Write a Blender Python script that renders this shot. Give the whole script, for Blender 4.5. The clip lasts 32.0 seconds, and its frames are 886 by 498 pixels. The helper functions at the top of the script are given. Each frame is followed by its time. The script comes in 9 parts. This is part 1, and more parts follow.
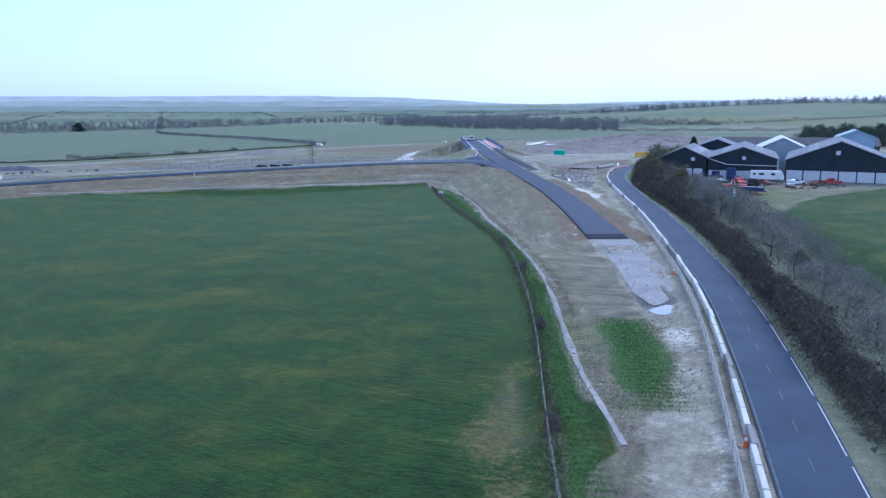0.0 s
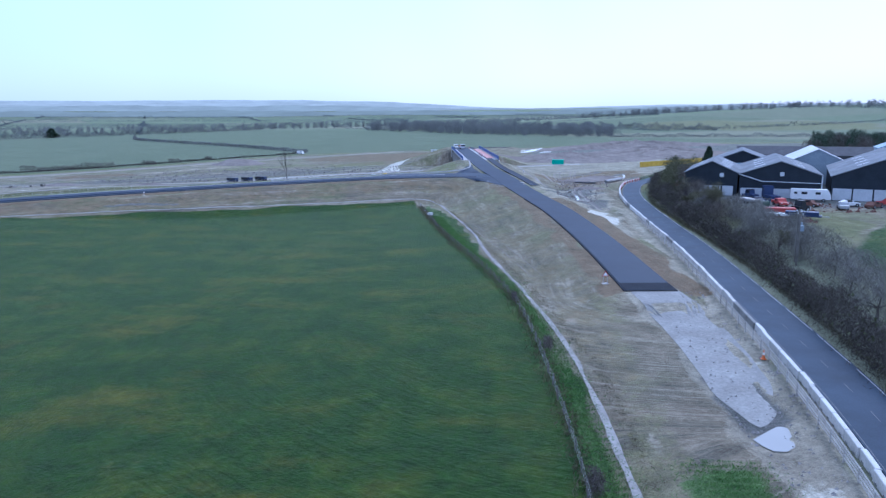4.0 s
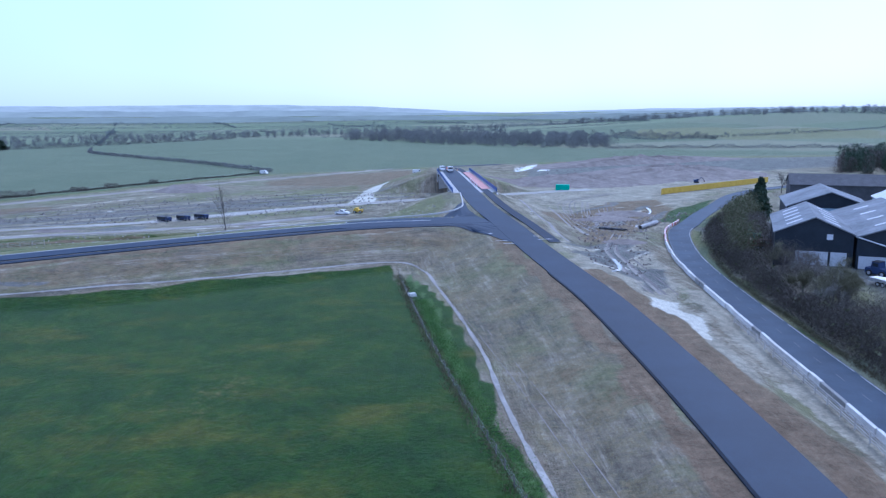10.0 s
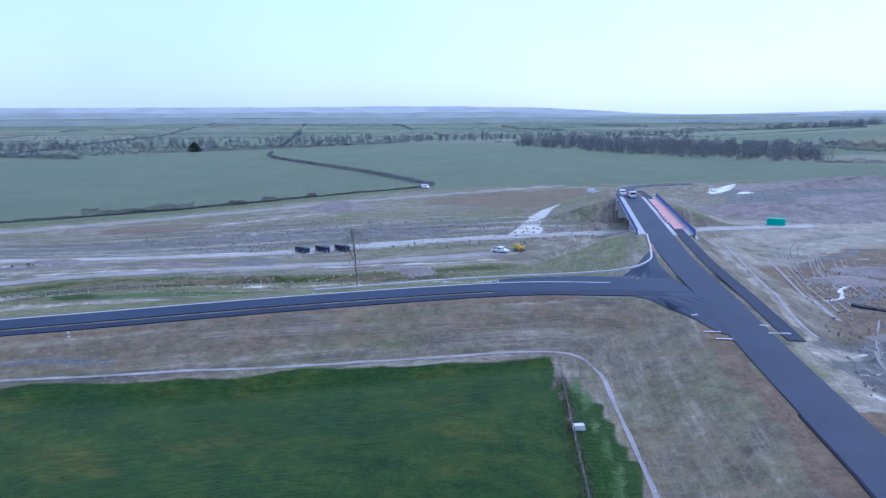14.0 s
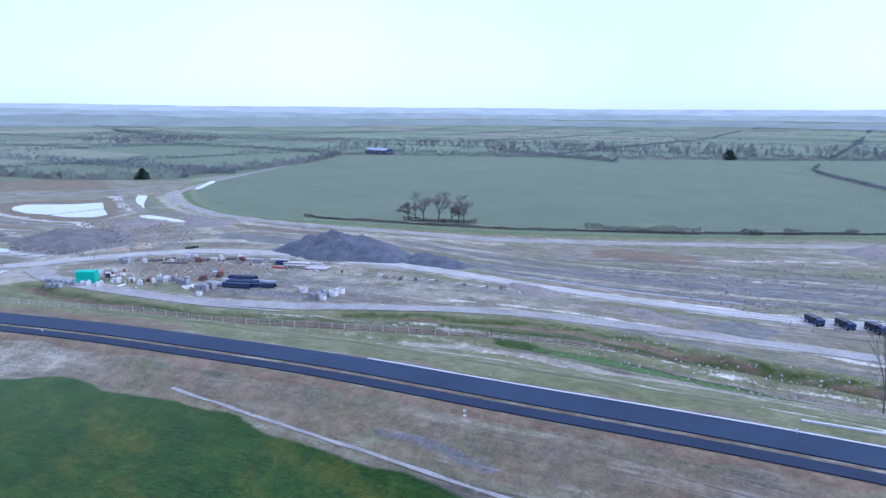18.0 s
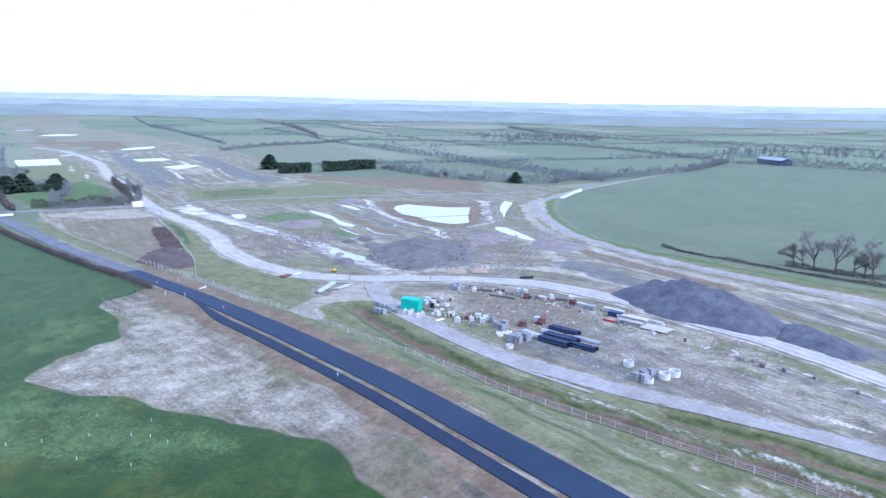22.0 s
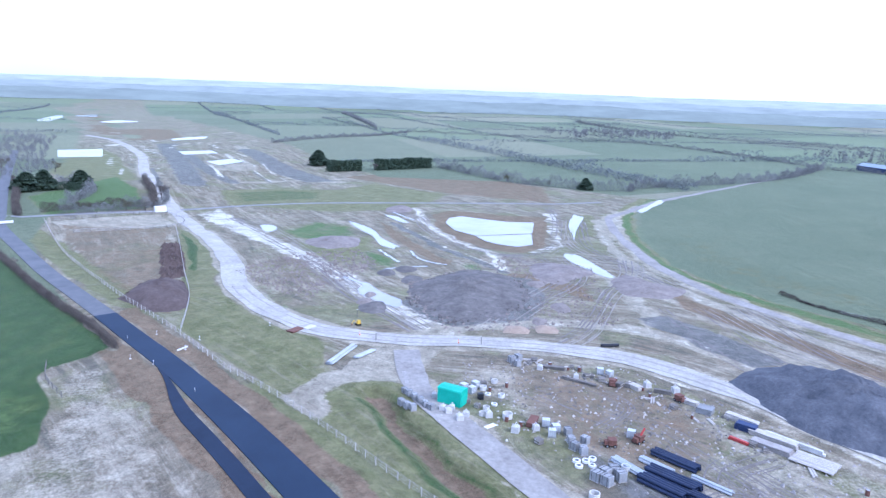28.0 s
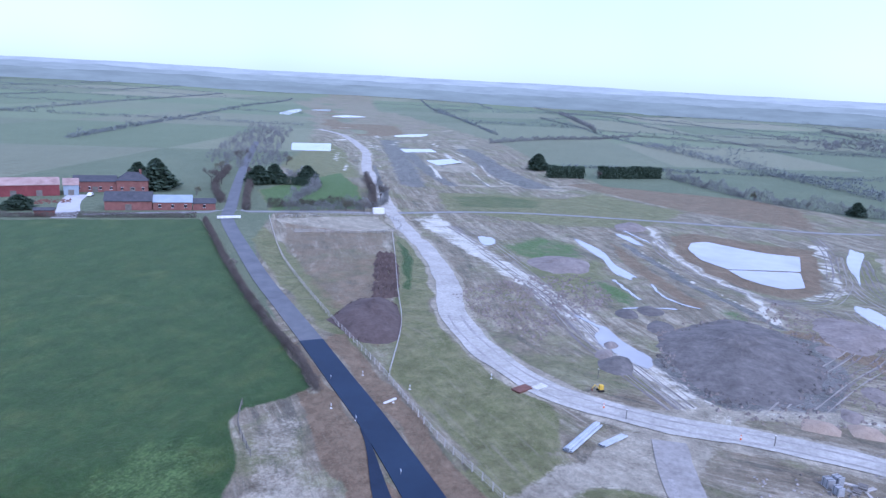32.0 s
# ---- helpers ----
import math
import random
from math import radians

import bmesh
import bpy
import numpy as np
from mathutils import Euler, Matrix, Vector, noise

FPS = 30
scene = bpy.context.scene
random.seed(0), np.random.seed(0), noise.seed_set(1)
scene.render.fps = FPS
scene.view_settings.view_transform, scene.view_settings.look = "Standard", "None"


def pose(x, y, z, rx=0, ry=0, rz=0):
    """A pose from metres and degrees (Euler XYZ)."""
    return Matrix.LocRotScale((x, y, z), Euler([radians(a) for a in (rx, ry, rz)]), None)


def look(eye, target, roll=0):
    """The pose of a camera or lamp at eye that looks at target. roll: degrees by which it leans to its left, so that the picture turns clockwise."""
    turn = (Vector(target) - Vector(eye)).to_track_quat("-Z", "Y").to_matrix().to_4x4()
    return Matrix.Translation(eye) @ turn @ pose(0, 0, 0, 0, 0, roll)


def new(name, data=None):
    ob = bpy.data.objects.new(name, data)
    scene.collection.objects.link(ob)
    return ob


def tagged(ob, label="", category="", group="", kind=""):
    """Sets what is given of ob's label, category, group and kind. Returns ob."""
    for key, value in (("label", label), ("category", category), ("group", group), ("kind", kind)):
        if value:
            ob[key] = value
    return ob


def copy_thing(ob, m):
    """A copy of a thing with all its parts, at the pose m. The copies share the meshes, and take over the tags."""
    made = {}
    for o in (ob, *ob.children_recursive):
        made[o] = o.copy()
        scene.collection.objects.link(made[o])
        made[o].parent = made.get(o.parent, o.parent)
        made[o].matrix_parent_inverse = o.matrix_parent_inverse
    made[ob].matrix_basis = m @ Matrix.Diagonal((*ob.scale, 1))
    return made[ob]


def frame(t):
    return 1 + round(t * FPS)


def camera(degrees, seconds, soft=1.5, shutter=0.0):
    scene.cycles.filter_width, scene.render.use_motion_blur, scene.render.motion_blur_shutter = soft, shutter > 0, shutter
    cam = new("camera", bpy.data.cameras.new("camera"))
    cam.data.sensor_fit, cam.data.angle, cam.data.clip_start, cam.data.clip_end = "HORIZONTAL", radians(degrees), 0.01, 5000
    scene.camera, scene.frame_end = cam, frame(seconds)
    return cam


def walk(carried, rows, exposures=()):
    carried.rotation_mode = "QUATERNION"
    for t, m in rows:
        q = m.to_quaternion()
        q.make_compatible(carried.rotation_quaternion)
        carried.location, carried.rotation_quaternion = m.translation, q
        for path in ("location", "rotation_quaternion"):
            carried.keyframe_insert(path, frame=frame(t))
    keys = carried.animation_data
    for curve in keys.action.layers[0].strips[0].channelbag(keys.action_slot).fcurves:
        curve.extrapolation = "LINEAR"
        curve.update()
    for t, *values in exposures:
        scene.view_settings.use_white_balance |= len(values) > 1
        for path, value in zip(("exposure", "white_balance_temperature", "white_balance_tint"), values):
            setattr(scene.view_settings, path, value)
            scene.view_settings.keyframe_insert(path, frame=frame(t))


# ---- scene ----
cam = camera(64.1, 32.0, 1.35)
PATH = [
    (0, (1.24, 14.42, 23.44), (0.730, 24.206, 21.456), -0.48),
    (1, (0.85, 20.06, 23.69), (0.340, 29.843, 21.690), -0.68),
    (2, (0.37, 27.48, 23.72), (-0.130, 37.269, 21.723), -0.63),
    (3, (-0.07, 36.23, 23.94), (-0.560, 46.018, 21.978), -0.62),
    (3.5, (-0.28, 40.84, 24.14), (-0.713, 50.642, 22.195), -0.57),
    (5.5, (-1.51, 59.48, 26.27), (-1.721, 69.296, 24.360), -0.59),
    (6, (-1.96, 64.38, 27.53), (-2.158, 74.199, 25.623), -0.66),
    (7, (-2.39, 74.41, 29.36), (-2.563, 84.229, 27.457), -0.63),
    (8, (-2.83, 84.69, 29.49), (-2.980, 94.511, 27.607), -0.62),
    (9, (-3.08, 95.32, 29.31), (-3.216, 105.138, 27.426), -0.59),
    (10, (-3.41, 105.34, 30.13), (-3.525, 115.155, 28.244), -0.69),
    (11, (-4.03, 115.49, 31.56), (-4.405, 125.306, 29.668), -0.50),
    (12, (-3.84, 127.00, 32.42), (-4.863, 136.768, 30.553), -0.55),
    (13, (-5.07, 137.03, 34.26), (-6.640, 146.724, 32.383), -0.49),
    (13.5, (-5.50, 142.49, 34.91), (-7.454, 152.117, 33.043), -0.50),
    (15.5, (-9.71, 163.78, 37.63), (-14.357, 172.447, 35.807), -0.29),
    (16, (-11.05, 168.69, 37.96), (-16.531, 176.852, 36.158), -0.21),
    (16.5, (-12.54, 172.78, 38.45), (-18.790, 180.375, 36.649), -0.19),
    (17, (-13.94, 176.76, 39.21), (-21.007, 183.595, 37.404), -0.07),
    (17.5, (-16.19, 181.18, 39.80), (-24.065, 187.067, 37.985), 0.17),
    (18, (-18.57, 184.95, 40.61), (-26.740, 190.418, 38.782), 0.31),
    (18.5, (-21.31, 188.30, 41.66), (-29.579, 193.624, 39.830), 0.48),
    (19, (-23.85, 191.44, 42.84), (-32.440, 196.208, 40.997), 0.54),
    (20, (-30.46, 196.17, 44.36), (-39.662, 199.608, 42.498), 0.57),
    (21, (-37.62, 200.86, 45.68), (-47.226, 202.885, 43.801), 0.89),
    (22, (-45.30, 204.27, 47.56), (-55.096, 204.874, 45.631), 1.02),
    (23, (-53.14, 206.70, 50.10), (-62.937, 206.635, 48.116), 1.15),
    (24, (-60.99, 207.87, 52.84), (-70.782, 207.534, 50.818), 1.39),
    (25, (-69.09, 208.68, 54.70), (-78.867, 208.361, 52.639), 1.59),
    (25.5, (-73.00, 209.07, 54.51), (-82.781, 208.805, 52.440), 1.66),
    (27.5, (-92.00, 207.83, 52.02), (-101.777, 207.580, 49.942), 2.10),
    (28, (-96.52, 207.28, 51.72), (-106.300, 207.055, 49.634), 2.07),
    (28.5, (-100.29, 205.10, 51.69), (-109.992, 203.893, 49.587), 2.12),
    (29, (-104.97, 204.49, 51.60), (-114.178, 201.263, 49.429), 2.05),
    (30, (-112.84, 201.60, 51.80), (-122.039, 198.338, 49.608), 2.40),
    (31, (-120.67, 197.62, 51.65), (-129.901, 194.468, 49.452), 2.79),
    (32, (-128.43, 193.19, 51.98), (-137.708, 190.183, 49.766), 3.25),
]
EXPOSURES = [(0, 0.43, 4810, 15), (9, 0.40, 4690, 17), (13, 0.37, 4660, 19), (15.5, 0.33, 4840, 24), (17, 0.40, 4820, 23), (18, 0.64, 4880, 21), (19, 0.86, 4920, 20), (25, 1.04, 4960, 20), (28.3, 1.05, 4990, 21), (29, 1.03, 4970, 22), (30, 0.87, 4890, 24), (31, 0.69, 4870, 25), (32, 0.61, 4890, 26)]
walk(cam, [(t, look(e, g, r)) for t, e, g, r in PATH], EXPOSURES)

# ---- sky and sun: flat winter overcast with a thin bright patch low in the south ----
world = bpy.data.worlds.new("overcast_sky")
scene.world = world
world.use_nodes = True
wn, wl = world.node_tree.nodes, world.node_tree.links
wn.clear()
w_out = wn.new("ShaderNodeOutputWorld")
w_add = wn.new("ShaderNodeAddShader")
w_sky = wn.new("ShaderNodeTexSky")
w_sky.sky_type = "NISHITA"
w_sky.sun_disc = False
w_sky.sun_elevation, w_sky.sun_rotation = radians(50), radians(35)
w_sky.air_density, w_sky.dust_density, w_sky.ozone_density = 1.0, 2.0, 1.0
w_b1 = wn.new("ShaderNodeBackground")
w_b1.inputs["Strength"].default_value = 0.05
w_b2 = wn.new("ShaderNodeBackground")
w_b2.inputs["Color"].default_value = (0.80, 0.90, 1.0, 1)
w_b2.inputs["Strength"].default_value = 0.64
w_cloud = wn.new("ShaderNodeTexNoise")
w_cloud.inputs["Scale"].default_value, w_cloud.inputs["Detail"].default_value, w_cloud.inputs["Roughness"].default_value = 1.7, 3.0, 0.45
w_tone = wn.new("ShaderNodeValToRGB")
w_tone.color_ramp.elements[0].position, w_tone.color_ramp.elements[0].color = 0.34, (0.66, 0.765, 0.97, 1)
w_tone.color_ramp.elements[1].position, w_tone.color_ramp.elements[1].color = 0.64, (0.85, 0.92, 1.08, 1)
wl.new(w_cloud.outputs["Fac"], w_tone.inputs[0])
wl.new(w_tone.outputs[0], w_b2.inputs["Color"])
wl.new(w_sky.outputs[0], w_b1.inputs["Color"])
wl.new(w_b1.outputs[0], w_add.inputs[0])
wl.new(w_b2.outputs[0], w_add.inputs[1])
wl.new(w_add.outputs[0], w_out.inputs["Surface"])
sun = new("sun", bpy.data.lights.new("sun", "SUN"))
sun.data.energy, sun.data.angle, sun.data.color = 1.2, radians(25), (1.0, 0.955, 0.89)
sun.matrix_world = look((0, 0, 300), (-0.5 * 300, -0.7 * 300, 300 - 300 * 0.75))

# ---- small tools ----


def ss(v, a, b):
    t = np.clip((np.asarray(v, float) - a) / (b - a), 0, 1)
    return t * t * (3 - 2 * t)


def spline(nodes, step=3.0):
    """A smooth line through nodes, sampled about every step metres."""
    p = np.array(nodes, float)
    q = np.vstack([2 * p[0] - p[1], p, 2 * p[-1] - p[-2]])
    out = []
    for i in range(1, len(q) - 2):
        n = max(2, int(np.linalg.norm(q[i + 1][:2] - q[i][:2]) / step))
        for k in range(n):
            u = k / n
            out.append(0.5 * (2 * q[i] + (q[i + 1] - q[i - 1]) * u + (2 * q[i - 1] - 5 * q[i] + 4 * q[i + 1] - q[i + 2]) * u * u
                              + (3 * q[i] - q[i - 1] - 3 * q[i + 1] + q[i + 2]) * u ** 3))
    out.append(q[-2])
    return np.array(out)


def sides(line):
    """Unit vectors to the right of a line's way."""
    d = np.gradient(line[:, :2], axis=0)
    d /= np.linalg.norm(d, axis=1)[:, None] + 1e-9
    return np.stack([d[:, 1], -d[:, 0]], 1)


def away(x, y, line):
    """Distance from points to a line, and the place along it as a float index."""
    best = np.full(x.shape, 1e9)
    where = np.zeros(x.shape)
    for i in range(len(line) - 1):
        a, b = line[i, :2], line[i + 1, :2]
        d = b - a
        u = np.clip(((x - a[0]) * d[0] + (y - a[1]) * d[1]) / (d @ d + 1e-9), 0, 1)
        r = np.hypot(x - a[0] - u * d[0], y - a[1] - u * d[1])
        m = r < best
        best[m], where[m] = r[m], (i + u)[m]
    return best, where


def inside(x, y, poly):
    """Signed distance to a closed outline: above nought within."""
    p = np.array(poly, float)
    c = np.zeros(x.shape, bool)
    best = np.full(x.shape, 1e9)
    for i in range(len(p)):
        a, b = p[i - 1], p[i]
        m = (a[1] > y) != (b[1] > y)
        c ^= m & (x < (b[0] - a[0]) * (y - a[1]) / (b[1] - a[1] + 1e-12) + a[0])
        d = b - a
        u = np.clip(((x - a[0]) * d[0] + (y - a[1]) * d[1]) / (d @ d + 1e-9), 0, 1)
        best = np.minimum(best, np.hypot(x - a[0] - u * d[0], y - a[1] - u * d[1]))
    return np.where(c, best, -best)


def wob(x, y, s, k=0.0):
    """A cheap smooth wobble between about -1 and 1, of s metres."""
    a, b = x / s * 6.283, y / s * 6.283
    return (np.sin(a + 1.7 * np.sin(b * 0.7 + k) + k) + np.sin(b * 1.1 + 1.3 * np.sin(a * 0.8 + 2 * k) - k)
            + 0.6 * np.sin(1.9 * a - 1.6 * b + 3 * k)) / 2.6


# ---- plan: roads with their levels ----
MAIN_ROAD = [(24.4, 139.5, 0.0), (23.9, 165, 0.15), (22.9, 188, 0.3), (20.8, 215, 0.6), (18.0, 234, 0.9), (14.6, 256, 1.4), (10.8, 283, 2.2), (6.4, 312, 2.9),
             (3.2, 345, 3.5), (-3.2, 430, 3.5), (-6, 470, 2.6), (2, 515, 0.0), (28, 556, -2.2)]
LINK_ROAD = [(10, 290, 2.2), (-8, 286.5, 2.4), (-28, 281.6, 2.5), (-61, 264.4, 2.5), (-93, 245.2, 2.4), (-118, 231, 2.1), (-140, 216.8, 1.7), (-161, 202.8, 1.2), (-181.7, 187.2, 0.7),
             (-196.4, 175.6, 0.45), (-213, 161.6, 0.2), (-225, 151, 0.05), (-236.2, 140.4, -0.1), (-252, 125.6, -0.3)]
LANE = [(-252, 125.6, -0.3), (-267.5, 110.6, -0.4), (-287.8, 90.8, -0.4), (-315.3, 66.1, -0.3), (-339.8, 44.3, 0.1), (-355, 32.5, 0.2), (-371, 23, 0.2), (-430, -14, 0.2), (-507, -61, 0.2), (-640, -140, 0.3)]
OLD_ROAD = [(2, -20, 0.1), (13.5, 20, 0.1), (22.5, 56, 0.1), (27.6, 78, 0.1), (32.6, 104, 0.1), (37, 140, 0.0), (40.3, 172, -0.2), (42.6, 205, -0.4),
            (45.6, 240, -0.6), (49.6, 264, -0.8), (56.5, 289, -1.2), (64, 304, -1.6), (75, 326, -2.2), (90, 353, -2.8), (106, 381, -3.1), (124, 403, -3.4), (150, 424, -3.8)]
main_line, link_line, lane_line, old_line = (spline(r, 4) for r in (MAIN_ROAD, LINK_ROAD, LANE, OLD_ROAD))


DITCHES = [[(-214, 193.5), (-196, 202.5), (-178, 214), (-163, 224.5), (-148, 240), (-131, 258), (-114, 275), (-83, 297), (-50, 315)],
           [(-150, 247), (-132, 267), (-115, 281), (-97, 291), (-77, 303), (-37, 331)]]
ditch_lines = [spline(d, 6) for d in DITCHES]
BASINS = [(-405, 222, 46, 26, -4.9)]


def base_z(x, y):
    """The lie of the land without roads."""
    x, y = np.asarray(x, float), np.asarray(y, float)
    z = -0.6 - 2.6 * ss(y, 110, 235) * ss(x, -125, -55) * (1 - ss(x, 14, 26))
    n = ss(y, 275, 345) * (1 - ss(-x, 190, 260)) + ss(y, 300, 420) * ss(-x, 190, 260)
    z = z * (1 - n) - 4.6 * n
    w = ss(-x, 265, 420) * ss(y, 30, 90)
    z = z * (1 - w) - 5.0 * w
    z = z + 2.1 * ss(x, 47, 62) * ss(y, 50, 120) * (1 - ss(y, 280, 330))
    r = np.hypot(x + 50, y - 200)
    far = ss(r, 1500, 4200)
    a = np.arctan2(y - 200, x + 50)
    ridge = 42 + 10 * np.sin(a * 3 + 0.6)
    z = z + far * ridge + ss(r, 900, 2200) * 10 * (1 - far) * wob(x, y, 1700, 0.4)
    z = z + 30 * np.exp(-((x - 820) / 560) ** 2 - ((y - 1450) / 320) ** 2)
    return z


def ground_z(x, y):
    x, y = np.asarray(x, float), np.asarray(y, float)
    shape = x.shape
    x, y = np.atleast_1d(x).ravel(), np.atleast_1d(y).ravel()
    z = base_z(x, y)
    for line, half, slope in ((main_line, 7.5, 0.30), (link_line, 9.0, 0.26), (lane_line, 4.0, 0.3), (old_line, 5.0, 0.3)):
        m = (x > line[:, 0].min() - 45) & (x < line[:, 0].max() + 45) & (y > line[:, 1].min() - 45) & (y < line[:, 1].max() + 45)
        if not m.any():
            continue
        d, k = away(x[m], y[m], line)
        level = np.interp(k, np.arange(len(line)), line[:, 2]) - 0.10
        out = np.maximum(0, d - half)
        zz = z[m]
        if line is main_line:
            gap = ss(y[m], 349, 355) * (1 - ss(y[m], 419, 425))
        else:
            gap = 0
        up = np.maximum(zz, level - slope * out)
        down = np.minimum(zz, level + slope * out)
        made = np.where(level > zz, up, down)
        z[m] = made * (1 - gap) + zz * gap
    for line in ditch_lines:
        m = (x > line[:, 0].min() - 9) & (x < line[:, 0].max() + 9) & (y > line[:, 1].min() - 9) & (y < line[:, 1].max() + 9)
        if m.any():
            d = away(x[m], y[m], line)[0]
            z[m] += -0.9 * (1 - ss(d, 0.5, 3.2)) + 0.35 * ss(d, 2.6, 4.2) * (1 - ss(d, 4.8, 7.5))
    for cx, cy, rx, ry, level in BASINS:
        k = 1 - ss(np.hypot((x - cx) / rx, (y - cy) / ry), 0.8, 1.35)
        z = z * (1 - k) + level * k
    return z.reshape(shape)


# ---- materials ----
def material(name, rough=0.9, metal=0.0, spec=0.3):
    m = bpy.data.materials.new(name)
    m.use_nodes = True
    b = m.node_tree.nodes["Principled BSDF"]
    b.inputs["Roughness"].default_value = rough
    b.inputs["Metallic"].default_value = metal
    b.inputs["Specular IOR Level"].default_value = spec
    return m, m.node_tree.nodes, m.node_tree.links, b


def coords(n):
    return n.new("ShaderNodeNewGeometry").outputs["Position"]


def noisy(n, l, pos, scale, detail=4, rough=0.6, stretch=None):
    t = n.new("ShaderNodeTexNoise")
    t.inputs["Scale"].default_value, t.inputs["Detail"].default_value, t.inputs["Roughness"].default_value = scale, detail, rough
    if stretch:
        mp = n.new("ShaderNodeMapping")
        mp.inputs["Rotation"].default_value = (0, 0, stretch[0])
        mp.inputs["Scale"].default_value = (stretch[1], stretch[2], 1)
        l.new(pos, mp.inputs["Vector"])
        pos = mp.outputs[0]
    l.new(pos, t.inputs["Vector"])
    return t.outputs["Fac"]


def ramp(n, l, fac, stops):
    r = n.new("ShaderNodeValToRGB")
    e = r.color_ramp.elements
    while len(e) < len(stops):
        e.new(0.5)
    for el, (p, c) in zip(e, stops):
        el.position, el.color = p, (*c, 1) if len(c) == 3 else c
    l.new(fac, r.inputs[0])
    return r.outputs[0]


def mix(n, l, fac, a, b, kind="MIX"):
    m = n.new("ShaderNodeMix")
    m.data_type, m.blend_type = "RGBA", kind
    for sock, v in ((m.inputs[0], fac), (m.inputs[6], a), (m.inputs[7], b)):
        if isinstance(v, (int, float)):
            sock.default_value = v
        elif isinstance(v, tuple):
            sock.default_value = (*v, 1)
        else:
            l.new(v, sock)
    return m.outputs[2]


def maths(n, l, op, a, b=0.0, c=0.0):
    m = n.new("ShaderNodeMath")
    m.operation = op
    for sock, v in zip(m.inputs, (a, b, c)):
        if isinstance(v, (int, float)):
            sock.default_value = v
        else:
            l.new(v, sock)
    return m.outputs[0]


def bump(n, l, height, b, strength=0.4, distance=0.1):
    u = n.new("ShaderNodeBump")
    u.inputs["Strength"].default_value, u.inputs["Distance"].default_value = strength, distance
    l.new(height, u.inputs["Height"])
    l.new(u.outputs[0], b.inputs["Normal"])


def plain(name, c1, c2, scale=0.8, rough=0.9, metal=0.0, spec=0.3, fine=6.0, bumps=0.3, dist=0.05, per_piece=0.0):
    """Two colours by a broad noise, a finer grain over it, and a fine relief."""
    m, n, l, b = material(name, rough, metal, spec)
    pos = coords(n)
    f1 = noisy(n, l, pos, scale, 5, 0.65)
    f2 = noisy(n, l, pos, fine, 3, 0.6)
    col = ramp(n, l, f1, [(0.3, c1), (0.7, c2)])
    col = mix(n, l, 0.55, col, ramp(n, l, f2, [(0.25, (0.32, 0.32, 0.32)), (0.75, (0.72, 0.72, 0.72))]), "OVERLAY")
    if per_piece:
        r = n.new("ShaderNodeObjectInfo").outputs["Random"]
        col = mix(n, l, per_piece, col, ramp(n, l, r, [(0.0, (0.2, 0.2, 0.2)), (1.0, (0.8, 0.8, 0.8))]), "OVERLAY")
    l.new(col, b.inputs["Base Color"])
    if bumps:
        bump(n, l, f2, b, bumps, dist)
    return m


FIELD_TURN, FIELD_LONG, FIELD_WIDE = 0.42, 300.0, 190.0


